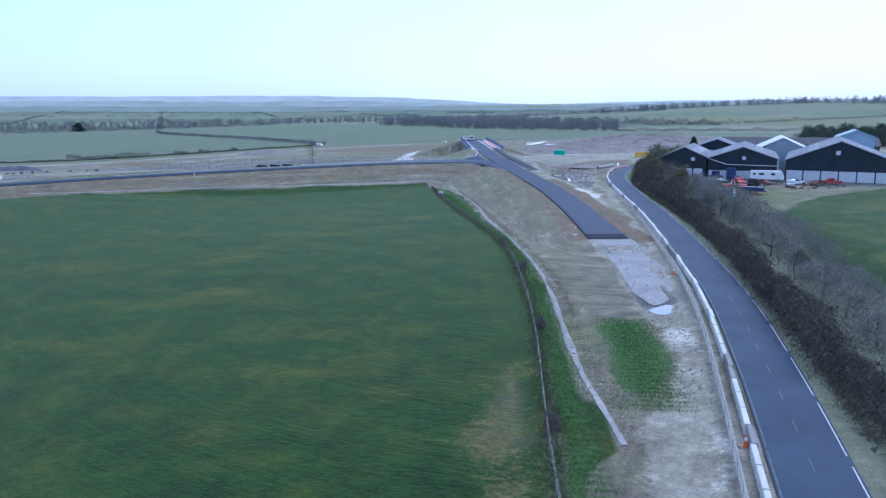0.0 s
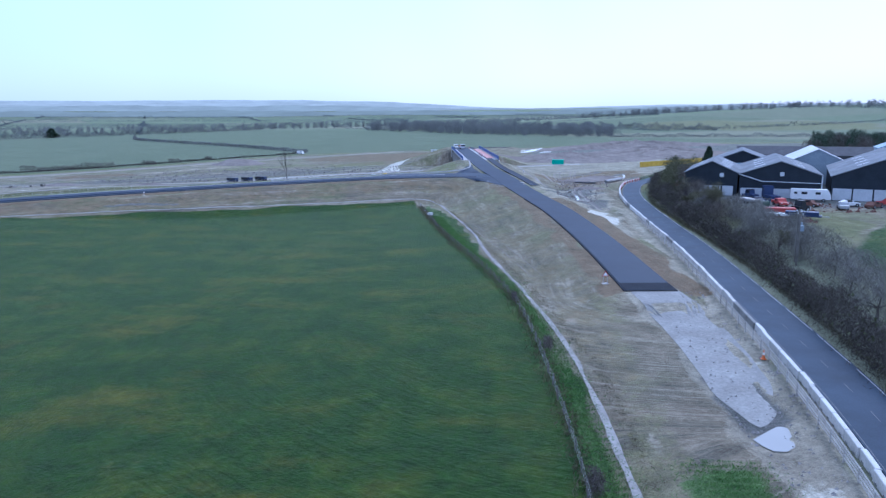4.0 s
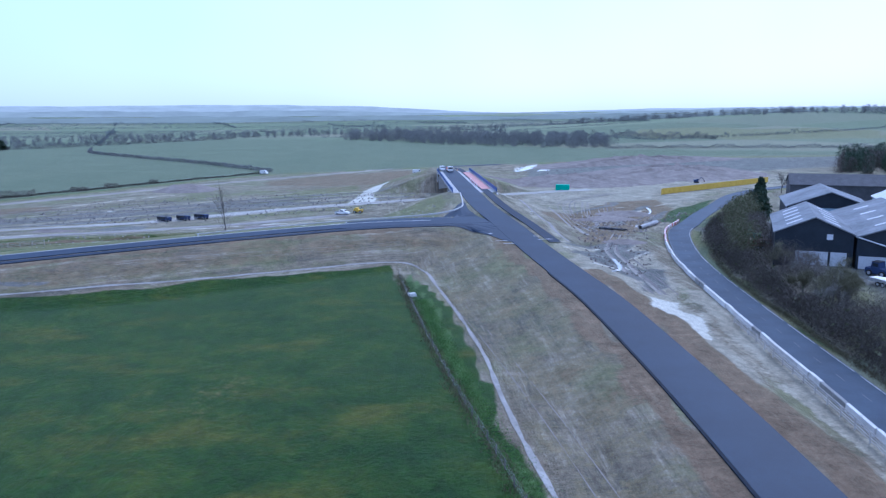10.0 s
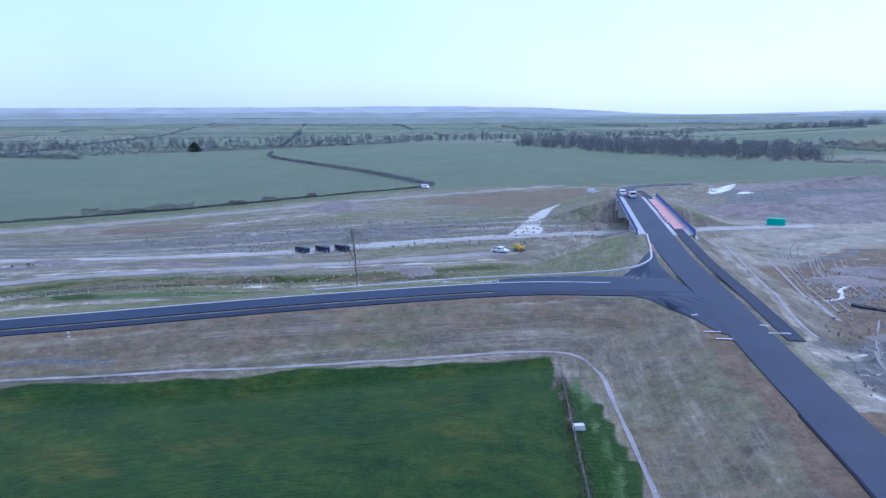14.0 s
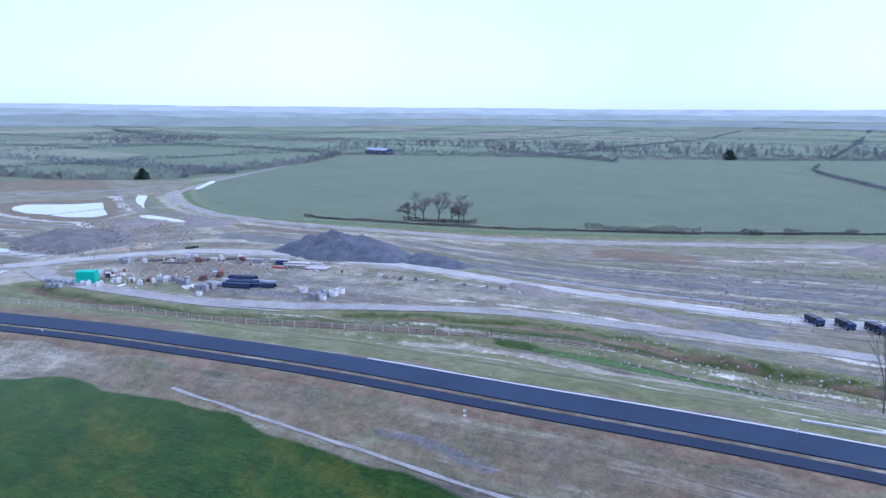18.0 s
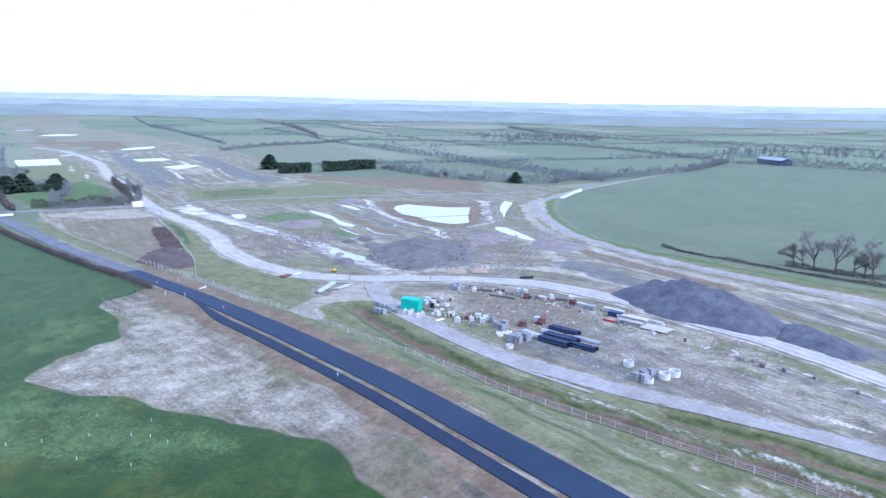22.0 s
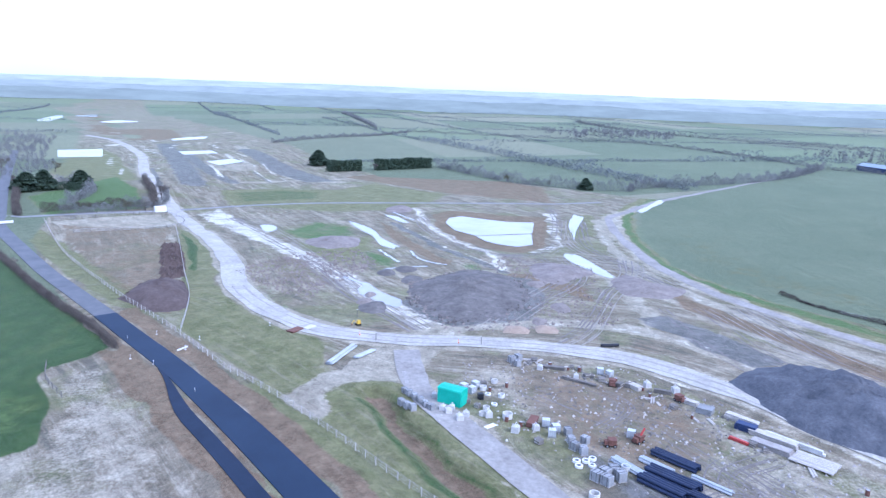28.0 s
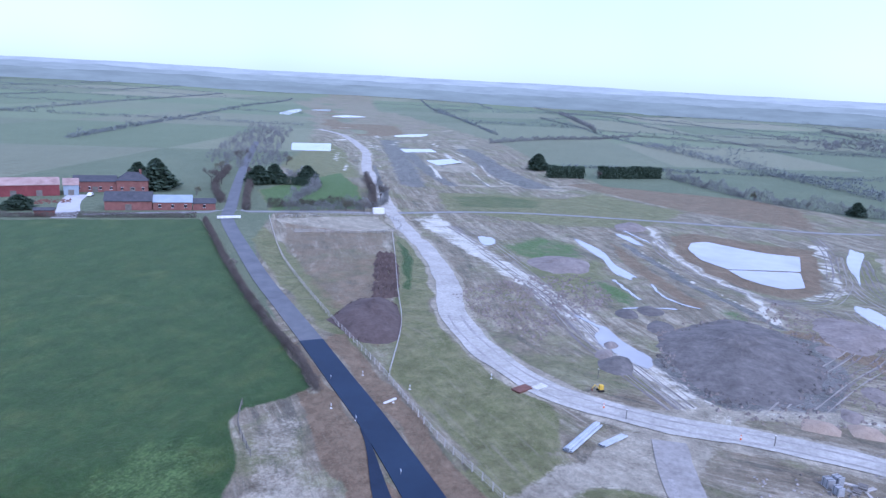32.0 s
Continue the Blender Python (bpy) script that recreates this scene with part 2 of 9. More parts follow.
def ground_material():
    m, n, l, b = material("ground", 0.97, 0, 0.1)
    pos = coords(n)
    layers = []
    for name in ("mud", "zone", "zone_b", "flow"):
        at = n.new("ShaderNodeVertexColor")
        at.layer_name = name
        far_field = at.outputs["Alpha"]
        sep = n.new("ShaderNodeSeparateColor")
        l.new(at.outputs["Color"], sep.inputs[0])
        layers.append(sep)
    sep3, sep, sep2, flow = layers
    xyz = n.new("ShaderNodeSeparateXYZ")
    l.new(pos, xyz.inputs[0])

    def lengthwise(dist, along, across, detail=5):
        """Noise drawn out along a road: dist is the distance to its line."""
        c = n.new("ShaderNodeCombineXYZ")
        for k, (v, sc) in enumerate(((xyz.outputs[0], along), (xyz.outputs[1], along), (dist, across))):
            l.new(maths(n, l, "MULTIPLY", v, sc), c.inputs[k])
        t = n.new("ShaderNodeTexNoise")
        t.inputs["Scale"].default_value, t.inputs["Detail"].default_value, t.inputs["Roughness"].default_value = 1.0, detail, 0.72
        l.new(c.outputs[0], t.inputs["Vector"])
        return t.outputs["Fac"]

    big, mid, small = noisy(n, l, pos, 0.02, 4), noisy(n, l, pos, 0.15, 7, 0.72), noisy(n, l, pos, 1.6, 6, 0.78)
    blot = noisy(n, l, pos, 0.055, 6, 0.7)
    haul_way = lengthwise(flow.outputs[0], 0.035, 0.30)
    haul_fine = lengthwise(flow.outputs[0], 0.10, 1.4, 4)
    bank_way = lengthwise(flow.outputs[1], 0.05, 0.55)
    bank_fine = lengthwise(flow.outputs[1], 0.16, 2.2, 4)
    grey = lambda stops: [(p_, (v, v, v)) for p_, v in stops]
    # worked earth: grey-brown clay, paler limestone along the way of the traffic, darker damp soil
    earth = ramp(n, l, mid, [(0.28, (0.112, 0.094, 0.074)), (0.5, (0.182, 0.158, 0.126)), (0.72, (0.270, 0.240, 0.196))])
    earth = mix(n, l, ramp(n, l, blot, grey([(0.52, 0), (0.66, 0.6)])), earth, (0.154, 0.115, 0.087))
    earth = mix(n, l, ramp(n, l, haul_way, grey([(0.52, 0), (0.64, 0.68)])), earth, (0.355, 0.330, 0.284))
    earth = mix(n, l, ramp(n, l, haul_way, grey([(0.36, 0.85), (0.46, 0)])), earth, (0.094, 0.088, 0.078))
    earth = mix(n, l, ramp(n, l, haul_fine, grey([(0.56, 0), (0.70, 0.45)])), earth, (0.381, 0.355, 0.305))
    earth = mix(n, l, ramp(n, l, haul_fine, grey([(0.34, 0.6), (0.45, 0)])), earth, (0.103, 0.088, 0.075))
    growth = noisy(n, l, pos, 0.032, 7, 0.74)
    earth = mix(n, l, ramp(n, l, growth, grey([(0.50, 0), (0.60, 0.7)])), earth, mix(n, l, mid, (0.102, 0.115, 0.050), (0.184, 0.185, 0.109)))
    pale = ramp(n, l, mid, [(0.28, (0.216, 0.197, 0.167)), (0.7, (0.370, 0.345, 0.297))])
    pale = mix(n, l, ramp(n, l, blot, grey([(0.50, 0), (0.68, 0.55)])), pale, (0.190, 0.163, 0.131))
    pale = mix(n, l, ramp(n, l, haul_fine, grey([(0.36, 0.4), (0.46, 0)])), pale, (0.175, 0.152, 0.130))
    brown = ramp(n, l, mid, [(0.3, (0.119, 0.084, 0.060)), (0.7, (0.190, 0.140, 0.101))])
    brown = mix(n, l, ramp(n, l, haul_fine, grey([(0.55, 0), (0.7, 0.4)])), brown, (0.226, 0.185, 0.145))
    pasture = ramp(n, l, mid, [(0.28, (0.0085, 0.031, 0.0065)), (0.5, (0.0200, 0.051, 0.0080)), (0.72, (0.050, 0.075, 0.0105))])
    sward = noisy(n, l, pos, 0.07, 7, 0.7, (0.3, 0.7, 1.3))
    pasture = mix(n, l, ramp(n, l, sward, grey([(0.53, 0), (0.68, 0.85)])), pasture, (0.074, 0.076, 0.012))
    pasture = mix(n, l, ramp(n, l, sward, grey([(0.30, 0.6), (0.44, 0)])), pasture, (0.014, 0.040, 0.015))
    turf = noisy(n, l, pos, 0.9, 8, 0.86)
    pasture = mix(n, l, 0.8, pasture, ramp(n, l, turf, grey([(0.32, 0.24), (0.5, 0.5), (0.68, 0.8)])), "OVERLAY")
    mown = ramp(n, l, mid, [(0.28, (0.026, 0.054, 0.021)), (0.5, (0.036, 0.072, 0.027)), (0.72, (0.058, 0.090, 0.034))])
    mown = mix(n, l, ramp(n, l, sward, grey([(0.54, 0), (0.72, 0.4)])), mown, (0.098, 0.118, 0.04))
    stripes = noisy(n, l, pos, 0.5, 3, 0.6, (0.69, 0.03, 1.0))
    mown = mix(n, l, 0.4, mown, ramp(n, l, stripes, grey([(0.3, 0.36), (0.7, 0.64)])), "OVERLAY")
    pasture = mix(n, l, far_field, pasture, mown)
    crop = ramp(n, l, big, [(0.3, (0.092, 0.118, 0.078)), (0.7, (0.118, 0.143, 0.096))])
    crop = mix(n, l, ramp(n, l, blot, grey([(0.5, 0), (0.75, 0.45)])), crop, (0.175, 0.19, 0.13))
    plots = n.new("ShaderNodeMapping")
    plots.inputs["Rotation"].default_value = (0, 0, -FIELD_TURN)
    plots.inputs["Scale"].default_value = (1 / FIELD_LONG, 1 / FIELD_WIDE, 0)
    l.new(pos, plots.inputs["Vector"])
    cell = n.new("ShaderNodeVectorMath")
    cell.operation = "FLOOR"
    l.new(plots.outputs[0], cell.inputs[0])
    cells = n.new("ShaderNodeTexWhiteNoise")
    cells.noise_dimensions = "2D"
    l.new(cell.outputs[0], cells.inputs["Vector"])
    tint = n.new("ShaderNodeSeparateColor")
    l.new(cells.outputs["Color"], tint.inputs[0])
    beyond = flow.outputs[2]
    crop = mix(n, l, maths(n, l, "MULTIPLY", beyond, ramp(n, l, tint.outputs[0], grey([(0.35, 0), (0.9, 0.95)]))), crop, (0.205, 0.20, 0.155))
    crop = mix(n, l, maths(n, l, "MULTIPLY", beyond, ramp(n, l, tint.outputs[1], grey([(0.5, 0), (0.9, 0.85)]))), crop, (0.14, 0.18, 0.11))
    drill = noisy(n, l, pos, 0.4, 4, 0.6, (0.95, 0.06, 1.6))
    crop = mix(n, l, 0.35, crop, ramp(n, l, drill, grey([(0.3, 0.36), (0.7, 0.62)])), "OVERLAY")
    # banks and verges: thin dead grass over soil, scraped along the road
    rough_grass = ramp(n, l, mid, [(0.3, (0.098, 0.108, 0.048)), (0.55, (0.15, 0.15, 0.08)), (0.8, (0.20, 0.186, 0.12))])
    rough_grass = mix(n, l, ramp(n, l, bank_way, grey([(0.54, 0), (0.7, 0.45)])), rough_grass, (0.26, 0.235, 0.20))
    rough_grass = mix(n, l, ramp(n, l, bank_way, grey([(0.34, 0.7), (0.46, 0)])), rough_grass, (0.115, 0.12, 0.058))
    rough_grass = mix(n, l, ramp(n, l, bank_fine, grey([(0.6, 0), (0.76, 0.3)])), rough_grass, (0.31, 0.285, 0.25))
    dark = ramp(n, l, mid, [(0.3, (0.078, 0.079, 0.088)), (0.7, (0.172, 0.168, 0.174))])
    dark = mix(n, l, ramp(n, l, haul_fine, grey([(0.54, 0), (0.68, 0.6)])), dark, (0.29, 0.275, 0.26))

    def masked(value, width=0.5):
        a = maths(n, l, "ADD", value, maths(n, l, "MULTIPLY", maths(n, l, "SUBTRACT", small, 0.5), width))
        a = maths(n, l, "ADD", a, maths(n, l, "MULTIPLY", maths(n, l, "SUBTRACT", mid, 0.5), width * 1.3))
        return ramp(n, l, a, grey([(0.38, 0), (0.62, 1)]))

    col = mix(n, l, masked(sep2.outputs[0], 0.9), earth, rough_grass)
    col = mix(n, l, masked(sep.outputs[1], 0.8), col, pale)
    col = mix(n, l, masked(sep.outputs[2], 0.6), col, brown)
    col = mix(n, l, masked(sep2.outputs[2], 0.9), col, dark)
    clods = noisy(n, l, pos, 0.24, 8, 0.82)
    col = mix(n, l, 0.55, col, ramp(n, l, clods, grey([(0.34, 0.24), (0.5, 0.5), (0.66, 0.76)])), "OVERLAY")
    col = mix(n, l, masked(sep.outputs[0], 0.5), col, pasture)
    col = mix(n, l, masked(sep2.outputs[1], 0.3), col, crop)
    straw = ramp(n, l, small, [(0.3, (0.058, 0.072, 0.024)), (0.7, (0.150, 0.122, 0.056))])
    col = mix(n, l, masked(sep3.outputs[2], 0.9), col, straw)
    weeds = ramp(n, l, small, [(0.3, (0.044, 0.092, 0.030)), (0.7, (0.098, 0.150, 0.058))])
    col = mix(n, l, masked(sep3.outputs[1], 0.8), col, weeds)
    # wet silt: sky sheen painted in as a pale base, with real gloss below
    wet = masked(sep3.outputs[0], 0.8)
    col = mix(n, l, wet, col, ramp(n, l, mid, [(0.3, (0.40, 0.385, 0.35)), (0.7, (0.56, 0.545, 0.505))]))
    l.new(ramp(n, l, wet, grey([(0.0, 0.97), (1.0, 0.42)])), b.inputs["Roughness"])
    tiny = noisy(n, l, pos, 0.55, 8, 0.8)
    col = mix(n, l, 0.7, col, ramp(n, l, tiny, grey([(0.28, 0.26), (0.5, 0.5), (0.74, 0.76)])), "OVERLAY")
    grain = noisy(n, l, pos, 5.0, 4, 0.8)
    col = mix(n, l, 0.6, col, ramp(n, l, small, grey([(0.25, 0.26), (0.75, 0.74)])), "OVERLAY")
    col = mix(n, l, 0.5, col, ramp(n, l, grain, grey([(0.28, 0.25), (0.72, 0.75)])), "OVERLAY")
    col = mix(n, l, 1.0, col, (1.02, 0.985, 0.88), "MULTIPLY")
    l.new(col, b.inputs["Base Color"])
    b.inputs["Sheen Weight"].default_value, b.inputs["Sheen Roughness"].default_value = 0.17, 0.32
    b.inputs["Sheen Tint"].default_value = (0.86, 1.0, 0.66, 1)
    bump(n, l, maths(n, l, "ADD", small, maths(n, l, "MULTIPLY", haul_fine, 0.8)), b, 0.6, 0.3)
    return m


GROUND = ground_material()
TARMAC_NEW = plain("new_asphalt", (0.0088, 0.0195, 0.041), (0.018, 0.034, 0.063), 0.07, 0.6, 0, 0.2, 9, 0.25, 0.02)
TARMAC_PATH = plain("new_path_asphalt", (0.010, 0.018, 0.036), (0.017, 0.028, 0.052), 0.2, 0.7, 0, 0.2, 9, 0.25, 0.02)
TARMAC_LANE = plain("weathered_lane_asphalt", (0.10, 0.106, 0.112), (0.155, 0.16, 0.165), 0.2, 0.8, 0, 0.3, 7, 0.25, 0.02)
TARMAC_OLD = plain("worn_asphalt", (0.016, 0.032, 0.058), (0.034, 0.058, 0.095), 0.18, 0.65, 0, 0.15, 7, 0.25, 0.02)


def mesh_object(name, verts, faces, mat, parent=None, smooth=False):
    me = bpy.data.meshes.new(name)
    me.from_pydata([tuple(v) for v in verts], [], [tuple(f) for f in faces])
    if mat:
        me.materials.append(mat)
    if smooth:
        me.polygons.foreach_set("use_smooth", [True] * len(me.polygons))
    me.update()
    ob = new(name, me)
    if parent:
        ob.parent = parent
    return ob


def ribbon(name, line, left, right, mat, lift=0.05, level=False, cross=None, ragged=0.0, seed=1, thick=0.0, parent=None):
    """A strip that follows a line, from left to right of it in metres (numbers, or one for each sample). level: takes the line's own
    height instead of the ground's."""
    s = sides(line)
    nl = len(line)
    le, ri = np.broadcast_to(left, nl).astype(float).copy(), np.broadcast_to(right, nl).astype(float).copy()
    if ragged:
        rng = np.random.default_rng(seed)
        for arr in (le, ri):
            a = rng.normal(0, 1, nl + 8)
            a = np.convolve(a, np.ones(3) / 3, "same")[4:-4]
            arr += a * ragged
    cross = cross or max(2, int(abs(np.mean(ri - le)) / 1.6) + 1)
    u = np.linspace(0, 1, cross)
    off = le[:, None] + (ri - le)[:, None] * u[None]
    x = line[:, 0, None] + s[:, 0, None] * off
    y = line[:, 1, None] + s[:, 1, None] * off
    z = (np.repeat(line[:, 2, None], cross, 1) if level else ground_z(x, y)) + lift
    v = np.stack([x, y, z], -1).reshape(-1, 3)
    f = [(i * cross + j, i * cross + j + 1, (i + 1) * cross + j + 1, (i + 1) * cross + j) for i in range(nl - 1) for j in range(cross - 1)]
    if thick:
        n0 = len(v)
        edge = [i * cross for i in range(nl)] + [i * cross + cross - 1 for i in range(nl)]
        v = np.vstack([v, v[edge] - (0, 0, thick)])
        for k in range(nl - 1):
            a, b = k * cross, (k + 1) * cross
            f.append((a, b, n0 + k + 1, n0 + k))
            a, b = a + cross - 1, b + cross - 1
            f.append((b, a, n0 + nl + k, n0 + nl + k + 1))
    return mesh_object(name, v, f, mat, parent, smooth=not thick)


# ---- ground sheet ----
def stations(lo, hi, step, far, grow=1.16):
    a = list(np.arange(lo, hi + 0.01, step))
    d, p = step, hi
    while p < far:
        d *= grow
        p += d
        a.append(p)
    d, p = step, lo
    while p > -far:
        d *= grow
        p -= d
        a.insert(0, p)
    return np.array(a)


FIELD_SOUTH = [(6, 20), (6.2, 55), (7, 85), (7.2, 104), (5.8, 135), (1.5, 162), (-3, 185), (-8, 212), (-16.5, 257), (-34, 248.6), (-45, 243.6), (-56, 238), (-66, 232.8), (-80, 226.6), (-92, 221.4), (-107, 214.4), (-123, 206),
               (-142, 193), (-149, 181), (-158, 160), (-167, 137), (-180, 139), (-192, 146), (-204, 140), (-214, 133), (-221, 131), (-231, 138), (-292, 80), (-346, 27),
               (-308, -26), (-240, -90), (-60, -140), (3, -60)]
NORTH_EDGE = [(-533, 328), (-470, 299), (-405, 286), (-335, 282), (-304, 290), (-283, 299), (-252, 326), (-221, 378), (-193, 416), (-150, 480), (-116, 526), (-75, 546), (-13, 572), (60, 600), (150, 637), (400, 652)]
WORKS = [(8, 30), (6, 130), (-16, 258), (-142, 193), (-149, 181), (-158, 160), (-167, 137), (-180, 139), (-192, 146), (-204, 140), (-214, 133), (-221, 131), (-231, 138), (-252, 118), (-330, 60), (-372, 42), (-420, 30), (-489, -30), (-643, -95), (-907, -232), (-1391, -516),
         (-2727, -1298), (-2500, -930), (-1642, -467), (-1301, -263), (-1021, -89), (-845, 17), (-690, 100), (-600, 150), (-600, 240), (-560, 290), *NORTH_EDGE, (400, 420), (120, 345), (66, 312), (45, 240), (36, 150), (20, 50)]


HAUL = [(60, 425), (-15, 393), (-60, 370), (-104, 338), (-148, 306), (-182, 288), (-203, 274), (-221, 262), (-236, 247), (-242, 234), (-244.5, 214), (-244.5, 194), (-249, 176), (-263, 160.5), (-283, 147),
        (-317.5, 133), (-360, 111), (-433, 66), (-530, 11), (-600, -22), (-660, -52), (-785, -132), (-850, -195)]
NEAR_CROP = [*NORTH_EDGE, (140, 778), (-150, 1080), (-330, 1180), (-505, 895), (-700, 700), (-820, 570), (-683, 460)]
WEST_FIELD = [(-308, -26), (-346, 27), (-292, 80), (-250, 119), (-231, 137), (-221, 130), (-205, 129), (-188, 116), (-150, 60), (-180, -40), (-240, -80)]
haul_line = spline([(p[0], p[1], 0.0) for p in HAUL], 10)


def build_ground():
    xs, ys = stations(-620, 90, 1.6, 4700, 1.09), stations(10, 400, 1.6, 4700, 1.09)
    gx, gy = np.meshgrid(xs, ys, indexing="ij")
    x, y = gx.ravel(), gy.ravel()
    z = ground_z(x, y)
    near = np.hypot(x + 80, y - 200) < 700
    wx, wy = x + 1.2 * wob(x, y, 23, 1), y + 1.2 * wob(x, y, 19, 2)

    def soft(d, w):
        return np.clip(0.5 + d / w, 0, 1)

    works = soft(inside(wx, wy, WORKS), 4)
    field = soft(inside(wx, wy, FIELD_SOUTH), 2.0)
    zone = np.zeros((len(x), 4)); zone[:, 3] = 1
    zb = zone.copy()
    zone[:, 0] = field
    zb[:, 1] = (1 - works) * (1 - field)
    zs = zones(x, y, wx, wy)
    mud = zone * 0.0
    for arr, layer in ((zone, "zone"), (zb, "zone_b"), (mud, "mud")):
        for ch in range(3):
            for mode, w in zs.get((layer, ch), []):
                arr[:, ch] = np.maximum(arr[:, ch], w) if mode == "add" else arr[:, ch] * (1 - w)
    flow = zone.copy()
    bank = np.minimum(away(x, y, main_line[::2])[0], away(x, y, link_line[::2])[0])
    k = 1 - ss(bank, 22, 44)
    order = np.argsort(link_line[:, 0])
    k = np.maximum(k, (y < np.interp(x, link_line[order, 0], link_line[order, 1])) & (x > -255) & (x < 10))
    flow[:, 0] = away(x, y, haul_line)[0] * (1 - k) + bank * k
    flow[:, 1] = bank
    flow[:, 3] = np.maximum(soft(inside(wx, wy, WEST_FIELD), 3), 0.7 * (1 - ss(x, -170, -110)) * (y < 215))
    flow[:, 2] = soft(-inside(x, y, NEAR_CROP), 8)
    nx, ny = len(xs), len(ys)
    i, j = np.meshgrid(np.arange(nx - 1), np.arange(ny - 1), indexing="ij")
    a = (i * ny + j).ravel()
    faces = np.stack([a, a + ny, a + ny + 1, a + 1], 1)
    me = bpy.data.meshes.new("ground")
    me.vertices.add(len(x))
    me.vertices.foreach_set("co", np.stack([x, y, z], 1).ravel())
    me.loops.add(faces.size)
    me.loops.foreach_set("vertex_index", faces.ravel())
    me.polygons.add(len(faces))
    me.polygons.foreach_set("loop_start", np.arange(0, faces.size, 4))
    me.polygons.foreach_set("use_smooth", np.ones(len(faces), bool))
    for name, arr in (("zone", zone), ("zone_b", zb), ("flow", flow), ("mud", mud)):
        c = me.color_attributes.new(name, "FLOAT_COLOR", "POINT")
        c.data.foreach_set("color", arr.ravel())
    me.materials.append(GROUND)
    me.update(calc_edges=True)
    me.validate()
    return tagged(new("ground", me), "muddy clay and limestone earthworks between winter fields", "ground", kind="structure")


# ---- soil and grass zones of the ground sheet ----
WHITE_TRACK = [(11.8, 62), (10.6, 79), (10.4, 113), (7.2, 144), (3, 175), (0.9, 199), (-1.8, 217), (-6.2, 240), (-9.2, 253.5), (-13.7, 258), (-22, 256.2), (-34, 250.4), (-45, 245.2), (-56.5, 239.5), (-67, 234.8), (-80, 228.4), (-92, 223), (-108, 215.6), (-126, 207.4)]
LOOP = [(-238, 197), (-226, 199), (-214, 202.6), (-202, 210), (-182, 222), (-166, 238), (-150, 258), (-137, 274), (-112, 297), (-92, 316), (-71, 331), (-40, 352)]
PERIM = [(-40, 560), (-126, 471), (-165, 420), (-203, 372), (-226, 336), (-250, 308), (-280, 289), (-312, 279), (-360, 276), (-412, 278), (-455, 283), (-478, 298), (-530, 331), (-683, 456), (-807, 553)]
NORTH_FIELD = [(-533, 334), (-470, 305), (-405, 292), (-335, 288), (-304, 296), (-283, 305), (-252, 332), (-221, 384), (-193, 422), (-150, 486), (-116, 532), (-75, 551), (-13, 577), (60, 605), (150, 645),
               (400, 660), (2500, 900), (2500, 3000), (-1500, 2500), (-1100, 900), (-810, 556), (-683, 460)]
BARE_SW = [(-226, 138), (-205, 153), (-178, 176), (-157, 196), (-140, 203), (-119, 211), (-130, 203), (-142, 193), (-149, 181), (-158, 160), (-167, 137), (-180, 140), (-192, 146), (-204, 140.5), (-213, 134)]


